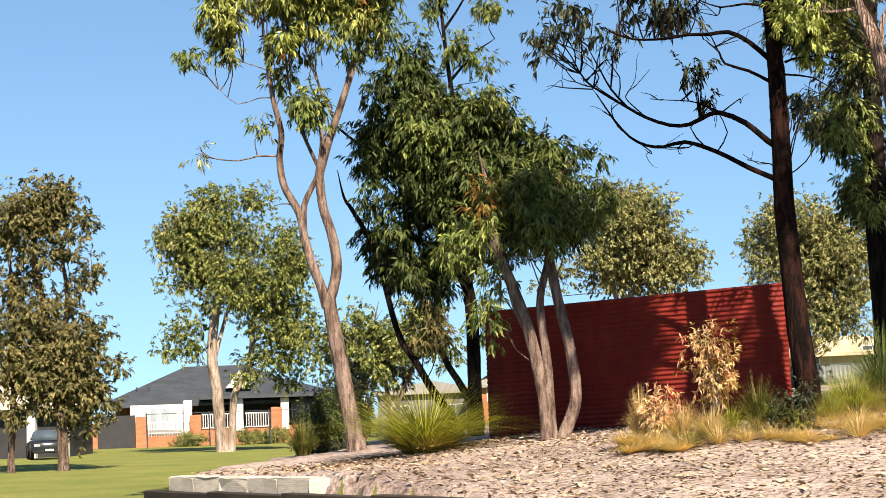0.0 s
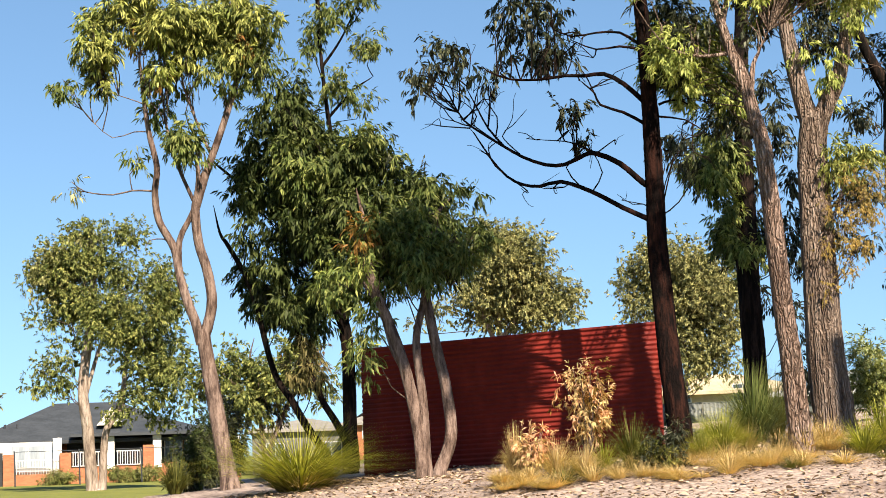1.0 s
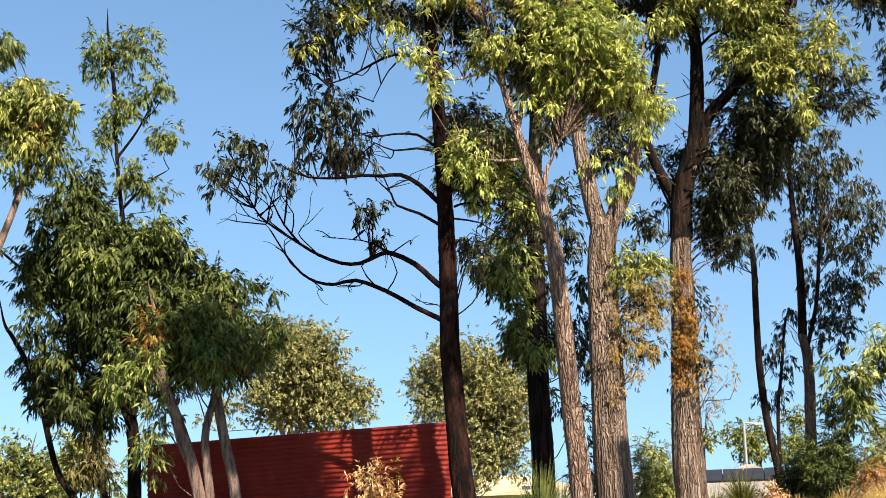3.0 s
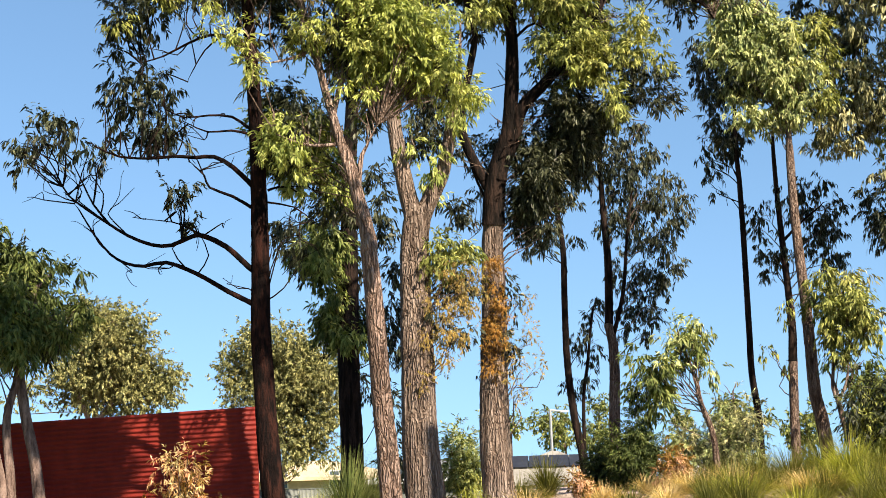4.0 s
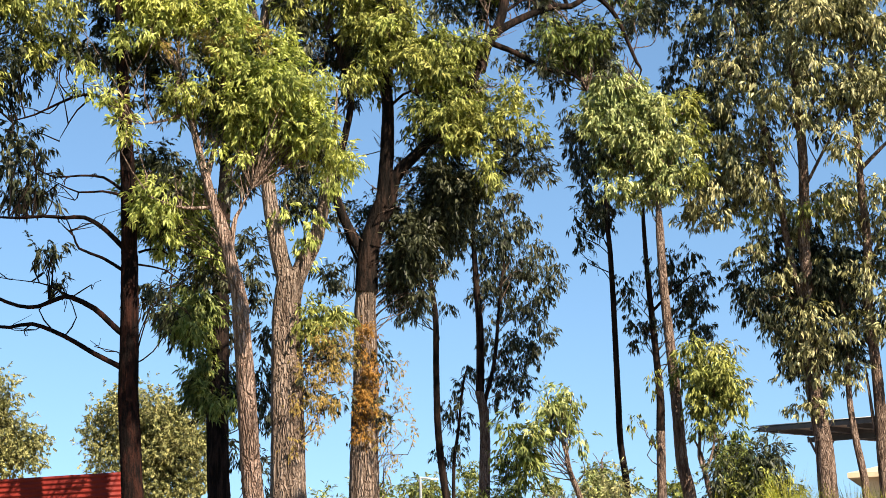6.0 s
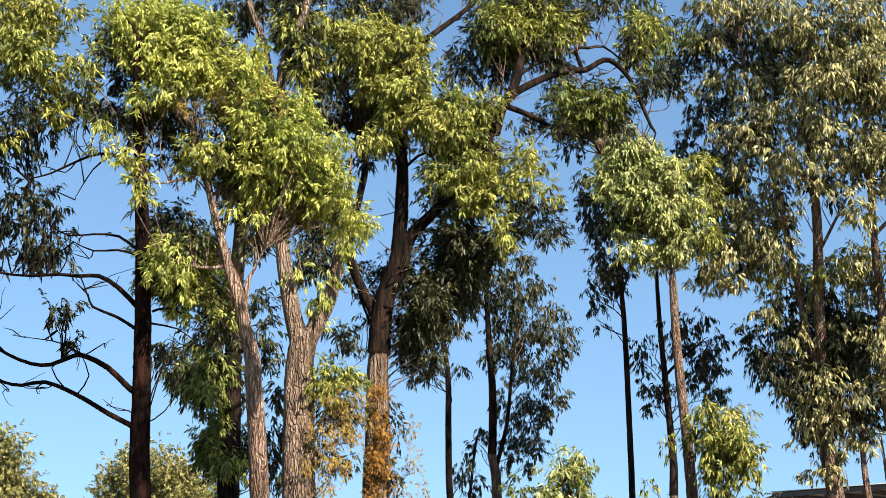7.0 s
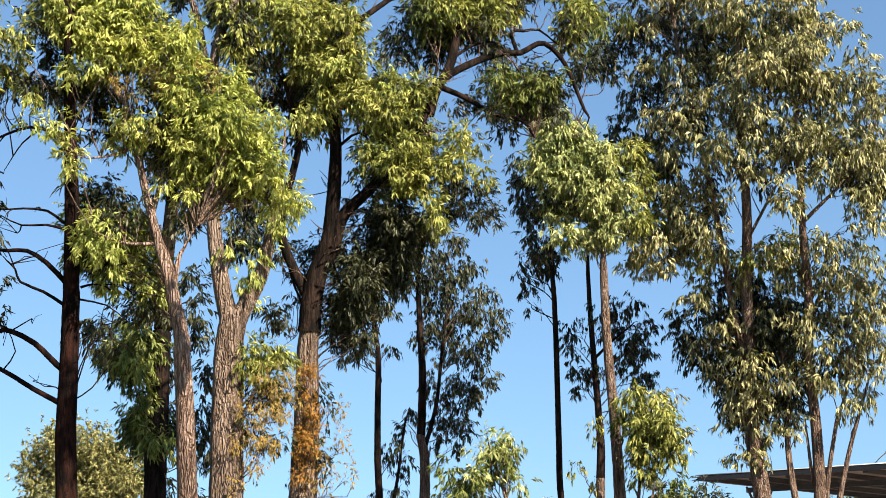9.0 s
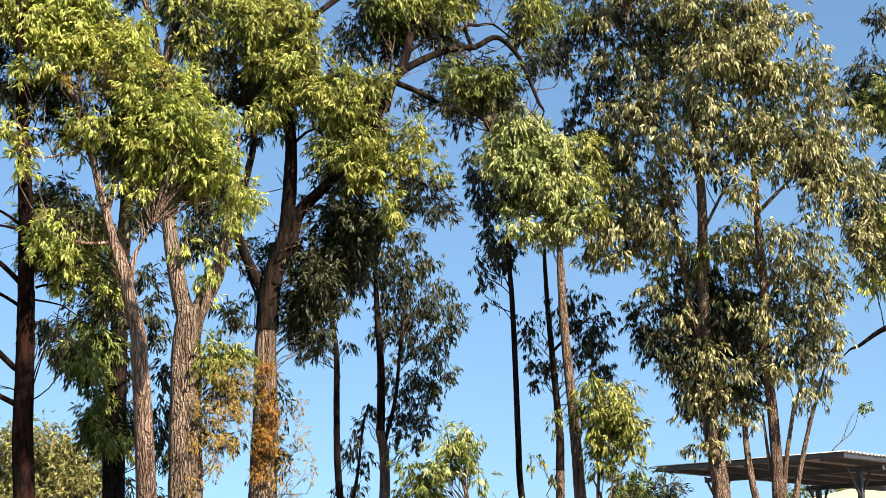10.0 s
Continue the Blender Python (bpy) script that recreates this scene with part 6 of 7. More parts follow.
t = Tree("distant_tree", "small distant olive tree", 29.01, 85, "rough", leaf_len=0.22, cover=1.2, droop=0.3)
t.limb(0.090, 0.045, (0.00, 4.99), (-0.17, 7.60))
t.leaves("bggreen", (-0.17, 7.60, 1.20, 0.93), (0.22, 6.40, 1.50, 1.14), (-0.28, 5.29, 1.05, 0.84))
t.done()

t = Tree("distant_tree", "small distant olive tree", 31.38, 90, "rough", leaf_len=0.22, cover=1.2, droop=0.3)
t.limb(0.095, 0.048, (0.00, 5.05), (-0.09, 6.24))
t.leaves("bggreen", (-0.09, 6.24, 1.27, 1.21), (-0.60, 5.39, 0.89, 0.67))
t.done()

t = Tree("distant_tree", "small distant olive tree", 21.01, 95, "rough", leaf_len=0.22, cover=1.2, droop=0.3)
t.limb(0.101, 0.050, (0.00, 6.15), (0.13, 7.14))
t.leaves("bggreen", (0.13, 7.14, 0.57, 0.94))
t.done()

t = Tree("distant_tree", "small distant olive tree", 39.73, 130, "rough", leaf_len=0.22, cover=1.2, droop=0.3)
t.limb(0.138, 0.069, (0.00, 9.97), (0.08, 10.93))
t.leaves("bggreen", (0.08, 10.93, 2.71, 0.64), (4.51, 17.26, 0.55, 0.55))
t.done()

# ---- plain materials ----
M_RED = surface("red_oxide_iron", (0.125, 0.010, 0.008), (0.22, 0.026, 0.016), 1.6, (1, 1, 0.4), 0.6, 0.0, 0.15, 0.1, 0.003)
M_STEEL = surface("galvanised_steel", (0.30, 0.31, 0.32), (0.45, 0.46, 0.46), 3, None, 0.5, 0.6, 0.5, 0.1)
M_DARKSTEEL = surface("dark_painted_steel", (0.028, 0.032, 0.042), (0.05, 0.055, 0.066), 3, None, 0.5, 0.1, 0.4, 0.1)
M_STONE = surface("limestone", (0.46, 0.41, 0.34), (0.60, 0.54, 0.46), 3, (1, 1, 4), 0.95, 0, 0.15, 0.4, 0.02)
M_SLEEPER = surface("weathered_sleeper", (0.018, 0.014, 0.012), (0.05, 0.04, 0.034), 3, (0.2, 1, 1), 0.9, 0, 0.2, 0.5, 0.01)
M_ROOF = surface("dark_roof_tiles", (0.03, 0.036, 0.044), (0.052, 0.06, 0.072), 1.2, (1, 1, 3), 0.7, 0, 0.3, 0.6, 0.03)
M_WHITE = surface("white_render", (0.66, 0.65, 0.62), (0.80, 0.79, 0.76), 0.9, None, 0.85, 0, 0.2, 0.2)
M_CREAM = surface("cream_render", (0.46, 0.38, 0.25), (0.58, 0.49, 0.34), 0.7, None, 0.85, 0, 0.2, 0.2)
M_BRICK = surface("orange_brick", (0.30, 0.115, 0.06), (0.46, 0.19, 0.10), 2.5, (1, 1, 3), 0.9, 0, 0.2, 0.5, 0.02)
M_DARK = surface("dark_door_and_shade", (0.012, 0.013, 0.016), (0.03, 0.03, 0.034), 1.0, None, 0.6, 0, 0.3, 0.1)
M_GLASS = surface("window_glass", (0.05, 0.07, 0.09), (0.09, 0.12, 0.15), 0.5, None, 0.08, 0, 0.6, 0.0)
M_GREYROOF = surface("pale_metal_roof", (0.40, 0.41, 0.41), (0.54, 0.55, 0.54), 0.8, None, 0.5, 0.2, 0.4, 0.1)
M_TILEPALE = surface("pale_tile_roof", (0.42, 0.36, 0.29), (0.55, 0.48, 0.40), 1.0, (1, 1, 3), 0.8, 0, 0.2, 0.4)
M_FENCE = surface("grey_green_fence", (0.10, 0.112, 0.105), (0.145, 0.157, 0.148), 0.8, (1, 1, 0.2), 0.6, 0.1, 0.3, 0.1)
M_SOLAR = surface("solar_cells", (0.014, 0.017, 0.026), (0.026, 0.03, 0.042), 2, None, 0.55, 0, 0.3, 0.0)
M_CAR = surface("black_car_paint", (0.012, 0.014, 0.018), (0.02, 0.023, 0.028), 1, None, 0.25, 0, 0.5, 0.0)
M_TYRE = surface("tyre_rubber", (0.012, 0.012, 0.012), (0.025, 0.025, 0.025), 8, None, 0.9, 0, 0.2, 0.3)
M_SOFFIT = surface("pale_roof_lining", (0.26, 0.23, 0.20), (0.36, 0.325, 0.29), 2.0, (0.3, 1, 1), 0.7, 0, 0.3, 0.2)
M_CURTAIN = surface("curtained_glass", (0.20, 0.24, 0.28), (0.42, 0.46, 0.50), 2.0, (1, 1, 0.15), 0.25, 0, 0.5, 0.0)
M_GREYTILE = surface("grey_tile_roof", (0.20, 0.19, 0.17), (0.30, 0.285, 0.26), 1.0, (1, 1, 3), 0.8, 0, 0.2, 0.4)
M_DULL = surface("dull_grey_wall", (0.120, 0.120, 0.114), (0.180, 0.180, 0.171), 0.8, None, 0.85, 0, 0.2, 0.2)


# ---- the red corrugated wall ----
def red_wall():
    a, b = Vector((0.66, 26.39, 0)), Vector((5.17, 24.24, 0))
    ln = (b - a).length
    ang = math.degrees(math.atan2(b.y - a.y, b.x - a.x))
    w = thing("corrugated_wall", (a.x, a.y, 0), "red corrugated iron wall standing on the mulched bank", "wall", "", ang)
    rise = 0.15 / ln
    pitch, amp, z0, sheets = 0.076, 0.0125, 1.0, 3
    top = 3.28
    hs = (top - z0) / sheets
    for k in range(sheets):
        lo, hi = z0 + k * hs - (0.03 if k else 0), z0 + (k + 1) * hs
        h = np.arange(lo, hi, pitch / 8)
        off = -0.002 * k + amp * np.sin(2 * np.pi * h / pitch)
        xs = np.linspace(0, ln, 12)
        v = [(x, -0.02 + o + 0.004 * math.sin(2.2 * x + k), z + rise * x) for z, o in zip(h, off) for x in xs]
        n = len(xs)
        f = [(i * n + j, i * n + j + 1, (i + 1) * n + j + 1, (i + 1) * n + j) for i in range(len(h) - 1) for j in range(n - 1)]
        ob = part_mesh("sheet", mesh_of("sheet", v, f, M_RED, True), w)
        sol = ob.modifiers.new("thick", "SOLIDIFY")
        sol.thickness, sol.offset = 0.002, -1
    for x in (0.05, ln * 0.34, ln * 0.67, ln - 0.05):
        boxed("post", (x - 0.04, x + 0.04, 0.012, 0.092, z0 - 0.2, top + rise * x - 0.03), M_RED, w, "", 0.006)
    for z in (z0 + 0.3, top - 0.25):
        bm = box(bmesh.new(), 0.1, ln - 0.1, 0.0, 0.011, 0, 0.08)
        for vv in bm.verts:
            vv.co.z += z + rise * vv.co.x
        part("rail", bm, M_RED, w)


red_wall()


# ---- edging of the bank ----
def edging():
    rng = random.Random(3)
    a, b = Vector((-4.4, 25.8, 0)), Vector((4.4, 12.3, 0))
    d = (b - a).normalized()
    ang = math.degrees(math.atan2(d.y, d.x))
    wall = thing("limestone_edging", (a.x, a.y, 0), "low edging of rough pale limestone blocks holding the bank", "edging", "", ang)
    x, shared = 0.12, []
    for k in range(5):
        bm = box(bmesh.new(), 0, 0.936, -0.16, 0.16, -0.3, 0.0, 0.012)
        bmesh.ops.subdivide_edges(bm, edges=bm.edges[:], cuts=1)
        for v in bm.verts:
            v.co += Vector((rng.uniform(-1, 1), rng.uniform(-1, 1), rng.uniform(-1, 1))) * 0.018
        me = bpy.data.meshes.new("block")
        bm.to_mesh(me)
        bm.free()
        me.materials.append(M_STONE)
        shared.append(me)
    while x < 4.6:
        p = a + d * (x + 0.46)
        ob = part_mesh("block", rng.choice(shared), wall)
        ob.location = (x, 0.0, float(bank(p.x, p.y)) + rng.uniform(-0.01, 0.015))
        x += 0.94
    sl = thing("timber_edging", (a.x - 0.25, a.y - 0.165, 0), "dark weathered timber sleepers laid before the limestone edging", "edging", "", ang)
    x = -0.36
    while x < 13:
        z = 0.557 + 0.11 * min(1.0, (x + 1.2) / 8.6)
        boxed("sleeper", (x, x + 2.38, -0.1, 0.1, z - 0.5, z), M_SLEEPER, sl, "", 0.012)
        x += 2.4


edging()


# ---- low plants ----
def tuft(name, label, az, d, height, spread, n, mat, stiff=0.5, width=0.012, category="grass tuft", group="grass tufts", into=None, part_name="blade_clump"):
    """A tussock of arching blades."""
    x, y = place(az, d)
    rng = np.random.default_rng(int(abs(az) * 100 + d * 10))
    ob = into or thing(name, (x, y, gz(x, y) - 0.02), label, category, group)
    a = rng.uniform(0, 2 * np.pi, n)
    out = np.stack([np.cos(a), np.sin(a), np.zeros(n)], 1)
    side = np.stack([-np.sin(a), np.cos(a), np.zeros(n)], 1)
    lean = rng.uniform(0.05, 1, n)[:, None] ** (0.25 + stiff)
    h = height * rng.uniform(0.55, 1.08, n)[:, None]
    base = out * spread * 0.16 * rng.uniform(0, 1, n)[:, None]
    rows = []
    for s in (0.0, 0.35, 0.7, 1.0):
        c = base + out * spread * lean * (s ** 1.25) + np.array([0, 0, 1.0]) * h * (s - (0.1 * lean + 0.62 * lean ** 2) * s ** 2.2)
        wd = width * (1 - 0.93 * s) * rng.uniform(0.8, 1.2, n)[:, None]
        rows += [c - side * wd, c + side * wd]
    v = np.stack(rows, 1).reshape(-1, 3)
    i = np.arange(n)[:, None] * 8
    f = np.concatenate([np.stack([i + 0, i + 1, i + 3, i + 2], -1), np.stack([i + 2, i + 3, i + 5, i + 4], -1), np.stack([i + 4, i + 5, i + 7, i + 6], -1)], 1).reshape(-1, 4)
    # no blade sinks under the ground
    v[:, 2] = np.maximum(v[:, 2], 0.005)
    tagged(part_mesh(part_name, mesh_of(part_name, v, f, LEAF[mat]), ob), kind="stuff")
    return ob


def shrub(name, label, az, d, height, wide, mats, leaf_len=0.07, cover=3.0, stems=6, low=0.35, droop=0.2, category="shrub", group="shrubs"):
    """A shrub: thin stems that fan out from the foot, and leaf clumps round their ends."""
    x, y = place(az, d)
    rng = np.random.default_rng(int(abs(az) * 77 + d * 13))
    ob = thing(name, (x, y, gz(x, y) - 0.02), label, category, group)
    ends = []
    for k in range(stems):
        a = 2 * math.pi * (k + rng.uniform(-0.3, 0.3)) / stems
        e = np.array([math.cos(a) * wide * rng.uniform(0.25, 0.75), math.sin(a) * wide * rng.uniform(0.25, 0.75), height * rng.uniform(low + 0.15, 0.9)])
        p = spline([(0.02 * math.cos(a), 0.02 * math.sin(a), -0.05, 0.016), (*(e * np.array([0.4, 0.4, 0.55])), 0.011), (*e, 0.005)], 0.12)
        v, q = tube(p, 6, rng)
        part_mesh("stem", mesh_of("stem", v, q, BARK["rough"], True), ob)
        ends.append(e)
    for j, mat in enumerate(mats):
        cs = [(*(e * rng.uniform(0.85, 1.02) + np.array([0, 0, 0.02])), wide * 0.34, wide * 0.34, height * (1 - low) * 0.32) for k, e in enumerate(ends) if k % len(mats) == j]
        cs += [(*(e * np.array([0.6, 0.6, 0.62])), wide * 0.3, wide * 0.3, height * 0.2) for k, e in enumerate(ends) if k % len(mats) == j]
        v, q = sprays(cs, rng, leaf_len, cover, droop)
        v[:, 2] = np.maximum(v[:, 2], 0.01)
        tagged(part_mesh("foliage", mesh_of("foliage", v, q, LEAF[mat]), ob), kind="stuff")


_gt = tuft("grass_tree", "large green grass tree tussock with arching blades", -0.85, 24.9, 1.35, 2.1, 1300, "blade", 0.25, 0.008)
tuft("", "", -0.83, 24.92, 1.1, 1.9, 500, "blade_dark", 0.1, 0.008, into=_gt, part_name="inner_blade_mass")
tuft("", "", -0.84, 24.91, 0.45, 1.5, 320, "straw", 0.1, 0.007, into=_gt, part_name="dry_skirt")
tuft("spiky_tussock", "dark spiky tussock beside the gum trunk", -5.2, 29.0, 0.9, 0.55, 300, "blade_dark", 0.3)
tuft("dry_grass", "straw-coloured dry grass at the foot of the red wall", 6.75, 22.3, 0.8, 0.34, 420, "straw", 0.6, 0.006)
tuft("dry_grass", "straw-coloured dry grass at the foot of the red wall", 7.3, 22.4, 0.6, 0.45, 420, "straw", 0.6, 0.006)
tuft("dry_grass", "straw-coloured dry grass at the foot of the red wall", 8.2, 21.9, 0.6, 0.5, 460, "straw", 0.6, 0.006)
tuft("dry_grass", "straw-coloured dry grass before the pink shrub", 9.2, 21.6, 0.5, 0.5, 420, "straw", 0.6, 0.006)
tuft("green_grass", "green and straw grass before the red wall", 9.9, 22.0, 0.5, 0.55, 260, "blade", 0.5, 0.007)
tuft("strap_tussock", "dark strappy tussock beside the red wall", 10.9, 22.3, 0.85, 0.55, 260, "blade_dark", 0.35, 0.011)
tuft("strap_tussock", "grey-green strappy tussock beside the red wall", 11.5, 21.8, 0.6, 0.45, 200, "blade_dark", 0.35, 0.010)
tuft("dry_grass", "straw-coloured dry grass among the trunks", 14.9, 22.6, 0.5, 0.5, 300, "straw", 0.5, 0.006)
tuft("dry_grass", "straw-coloured dry grass among the trunks", 16.9, 22.0, 0.55, 0.5, 320, "straw", 0.5, 0.006)
tuft("dry_grass", "straw-coloured dry grass among the trunks", 15.9, 21.6, 0.3, 0.5, 260, "straw", 0.5, 0.006)
tuft("dry_grass", "straw-coloured dry grass among the trunks", 17.6, 22.6, 0.5, 0.6, 320, "straw", 0.5, 0.006)
tuft("dry_grass", "low dry grass on the bank", 12.9, 21.6, 0.22, 0.5, 240, "straw", 0.5, 0.005)
tuft("dry_grass", "low dry grass on the bank", 18.2, 21.0, 0.25, 0.6, 260, "straw", 0.5, 0.005)
tuft("tall_feather_grass", "tall feathery green tussock at the foot of dark trunk", 15.2, 24.4, 1.5, 0.85, 1100, "green", 0.2, 0.006)
tuft("tall_feather_grass", "tall feathery green tussock behind thin trunk", 15.9, 25.2, 1.2, 0.6, 420, "blade_dark", 0.35, 0.008)
tuft("green_tussock", "green tussock between the trunks", 18.9, 21.6, 0.6, 0.6, 360, "blade", 0.45, 0.008)
tuft("green_tussock", "green tussock between the trunks", 19.6, 22.3, 0.7, 0.6, 360, "blade", 0.45, 0.008)
tuft("dark_tussock", "dark green spiky tussock beyond the old gum", 22.2, 30.0, 1.0, 0.7, 420, "blade_dark", 0.3, 0.010)
tuft("dark_tussock", "dark green spiky tussock", 21.2, 27.0, 0.7, 0.6, 320, "blade_dark", 0.3, 0.010)
_r = random.Random(8)
for _az, _d, _h, _s, _m in ((29.6, 27.0, 0.6, 0.7, "blade_dark"), (30.7, 26.4, 0.6, 0.8, "blade_dark"), (31.8, 27.6, 0.75, 0.8, "blade_dark"), (32.75, 26.4, 0.8, 0.7, "blade"),
                            (33.9, 25.8, 0.6, 0.8, "blade_dark"), (35.3, 28.4, 1.1, 0.8, "blade"), (36.3, 26.5, 0.8, 0.9, "blade"), (37.4, 28.0, 0.8, 0.9, "blade_dark"),
                            (34.6, 24.5, 0.5, 0.7, "blade"), (31.3, 24.6, 0.4, 0.7, "straw"), (28.6, 26.0, 0.45, 0.7, "straw"), (27.2, 26.8, 0.4, 0.6, "straw"), (38.6, 27.0, 0.8, 0.9, "blade")):
    _kind = {"blade": ("lime_tussock", "lime green arching tussock on the bank"), "blade_dark": ("dark_tussock", "dull olive arching tussock on the bank"), "straw": ("straw_tussock", "dry straw tussock on the bank")}[_m]
    tuft(*_kind, _az, _d, _h * 1.25, _s * 1.4, 700, _m, 0.35, 0.007)
for _k in range(26):
    _az, _d = _r.uniform(27.0, 40.5), _r.uniform(22.0, 25.5)
    _m = _r.choice(("blade", "blade_dark", "blade_dark", "blade_dark"))
    _kind = {"blade": ("lime_tussock", "lime green arching tussock on the bank"), "blade_dark": ("dark_tussock", "dull olive arching tussock on the bank"), "straw": ("straw_tussock", "dry straw tussock on the bank")}[_m]
    tuft(*_kind, _az, _d, _r.uniform(0.4, 0.75), _r.uniform(0.7, 1.1), 420, _m, 0.4, 0.007)

shrub("pink_leaved_shrub", "upright shrub with pinkish dry leaves before the red wall", 9.4, 22.0, 1.6, 0.42, ("pink", "rust", "straw"), 0.085, 0.6, 12, 0.45)
shrub("low_pink_shrub", "low shrub with pale pink leaves in dry grass", 7.35, 22.0, 0.75, 0.3, ("pink", "straw"), 0.085, 1.6, 7, 0.4)
tuft("feathery_shrub", "low feathery lime shrub beside the dark trunk", 14.1, 22.6, 0.75, 0.75, 2600, "feather", 0.3, 0.005, "shrub", "shrubs")
tuft("feathery_shrub", "low feathery lime shrub beside the dark trunk", 13.3, 22.2, 0.5, 0.55, 1600, "feather", 0.3, 0.005, "shrub", "shrubs")
shrub("green_shrub", "broad-leaved green shrub behind the furrowed trunks", 19.35, 28.5, 1.5, 0.55, ("pale", "olive"), 0.1, 2.6, 7, 0.25)
shrub("dark_bush", "dark green fine-leaved bush", 25.4, 30.0, 1.2, 0.7, ("rich", "green"), 0.09, 3.0, 10, 0.05)
shrub("dark_bush", "dark green fine-leaved bush", 24.4, 31.0, 1.0, 0.6, ("rich", "green"), 0.09, 3.0, 9, 0.05)
shrub("rust_shrub", "low rust-leaved shrub on the bank", 26.7, 28.0, 0.75, 0.4, ("rust", "pink"), 0.08, 2.4, 7, 0.2)
shrub("pink_leaved_shrub", "low pink-leaved shrub on the bank", 23.5, 27.0, 0.5, 0.3, ("pink", "rust"), 0.08, 2.4, 6, 0.2)
shrub("leafy_bush", "leafy dark bush with hanging leaves", 33.9, 29.5, 1.7, 0.8, ("olive", "deep"), 0.13, 2.8, 10, 0.1, 0.6)
shrub("leafy_bush", "leafy dark bush with hanging leaves", 34.7, 30.5, 1.2, 0.7, ("olive", "deep"), 0.13, 2.6, 9, 0.1, 0.6)
shrub("grey_bush", "grey-green bush beyond the sapling", 28.9, 34.0, 1.5, 0.8, ("pale", "grey"), 0.1, 1.8, 9, 0.1)
shrub("grey_bush", "grey-green bush beyond the sapling", 27.8, 40.0, 1.5, 0.8, ("pale", "grey"), 0.1, 1.8, 9, 0.1)
shrub("shade_bush", "dark bush beside the forked gum", -4.6, 30.0, 1.2, 0.5, ("deep", "rich"), 0.09, 3.2, 8, 0.05)
shrub("shade_bush", "dark bush behind the forked gum", -3.6, 33.0, 2.0, 0.6, ("deep", "rich"), 0.1, 3.2, 9, 0.1)
shrub("dark_bush", "dark bush at the foot of the tall dark gum", 12.0, 21.5, 0.6, 0.35, ("deep", "blade_dark"), 0.07, 3.2, 7, 0.05)

for _k in range(84):
    _az, _d = _r.uniform(6.0, 22.0), _r.uniform(20.6, 22.8)
    if _az < 12.5:
        _d = _r.uniform(20.8, 21.8)
    tuft("bank_grass", "short dry straw grass on the bank", _az, _d, _r.uniform(0.12, 0.36), _r.uniform(0.35, 0.7), 260, _r.choice(("straw", "straw", "straw", "straw", "blade_dark")), 0.5, 0.004)
for _k in range(46):
    _az, _d = _r.uniform(21.0, 40.5), _r.uniform(17.0, 30.0)
    _low = _az < 27
    tuft("bank_grass", "straw and green grass on the bank", _az, _d, _r.uniform(0.25, 0.5) if _low else _r.uniform(0.4, 0.75), _r.uniform(0.5, 0.9), 240, _r.choice(("blade", "blade_dark", "blade_dark", "blade_dark")) if not _low else _r.choice(("straw", "blade_dark", "blade")), 0.5, 0.007)

# ---- houses and things beyond ----
def hip_roof(bm, x0, x1, y0, y1, z, top, over=0.5, inset=None):
    """A hipped roof with a short ridge, closed underneath, and a fascia."""
    x0, x1, y0, y1 = x0 - over, x1 + over, y0 - over, y1 + over
    k = (y1 - y0) / 2 if inset is None else inset
    c = [(x0, y0), (x1, y0), (x1, y1), (x0, y1)]
    lo = [bm.verts.new((*p, z - 0.18)) for p in c]
    hi = [bm.verts.new((*p, z)) for p in c]
    ra, rb = bm.verts.new((x0 + k, (y0 + y1) / 2, top)), bm.verts.new((x1 - k, (y0 + y1) / 2, top))
    for i in range(4):
        bm.faces.new((lo[i], lo[(i + 1) % 4], hi[(i + 1) % 4], hi[i]))
    bm.faces.new(lo[::-1])
    bm.faces.new((hi[0], hi[1], rb, ra)), bm.faces.new((hi[2], hi[3], ra, rb))
    bm.faces.new((hi[1], hi[2], rb)), bm.faces.new((hi[3], hi[0], ra))
    return bm


def window_part(parent, x0, x1, z0, z1, y, frame_mat, pane_mat=None):
    w = boxed("window", (x0, x1, y - 0.05, y + 0.03, z0, z1), frame_mat, parent)
    boxed("pane", (x0 + 0.06, (x0 + x1) / 2 - 0.03, y - 0.07, y - 0.052, z0 + 0.06, z1 - 0.06), pane_mat or M_GLASS, w)
    boxed("pane", ((x0 + x1) / 2 + 0.03, x1 - 0.06, y - 0.07, y - 0.052, z0 + 0.06, z1 - 0.06), pane_mat or M_GLASS, w)


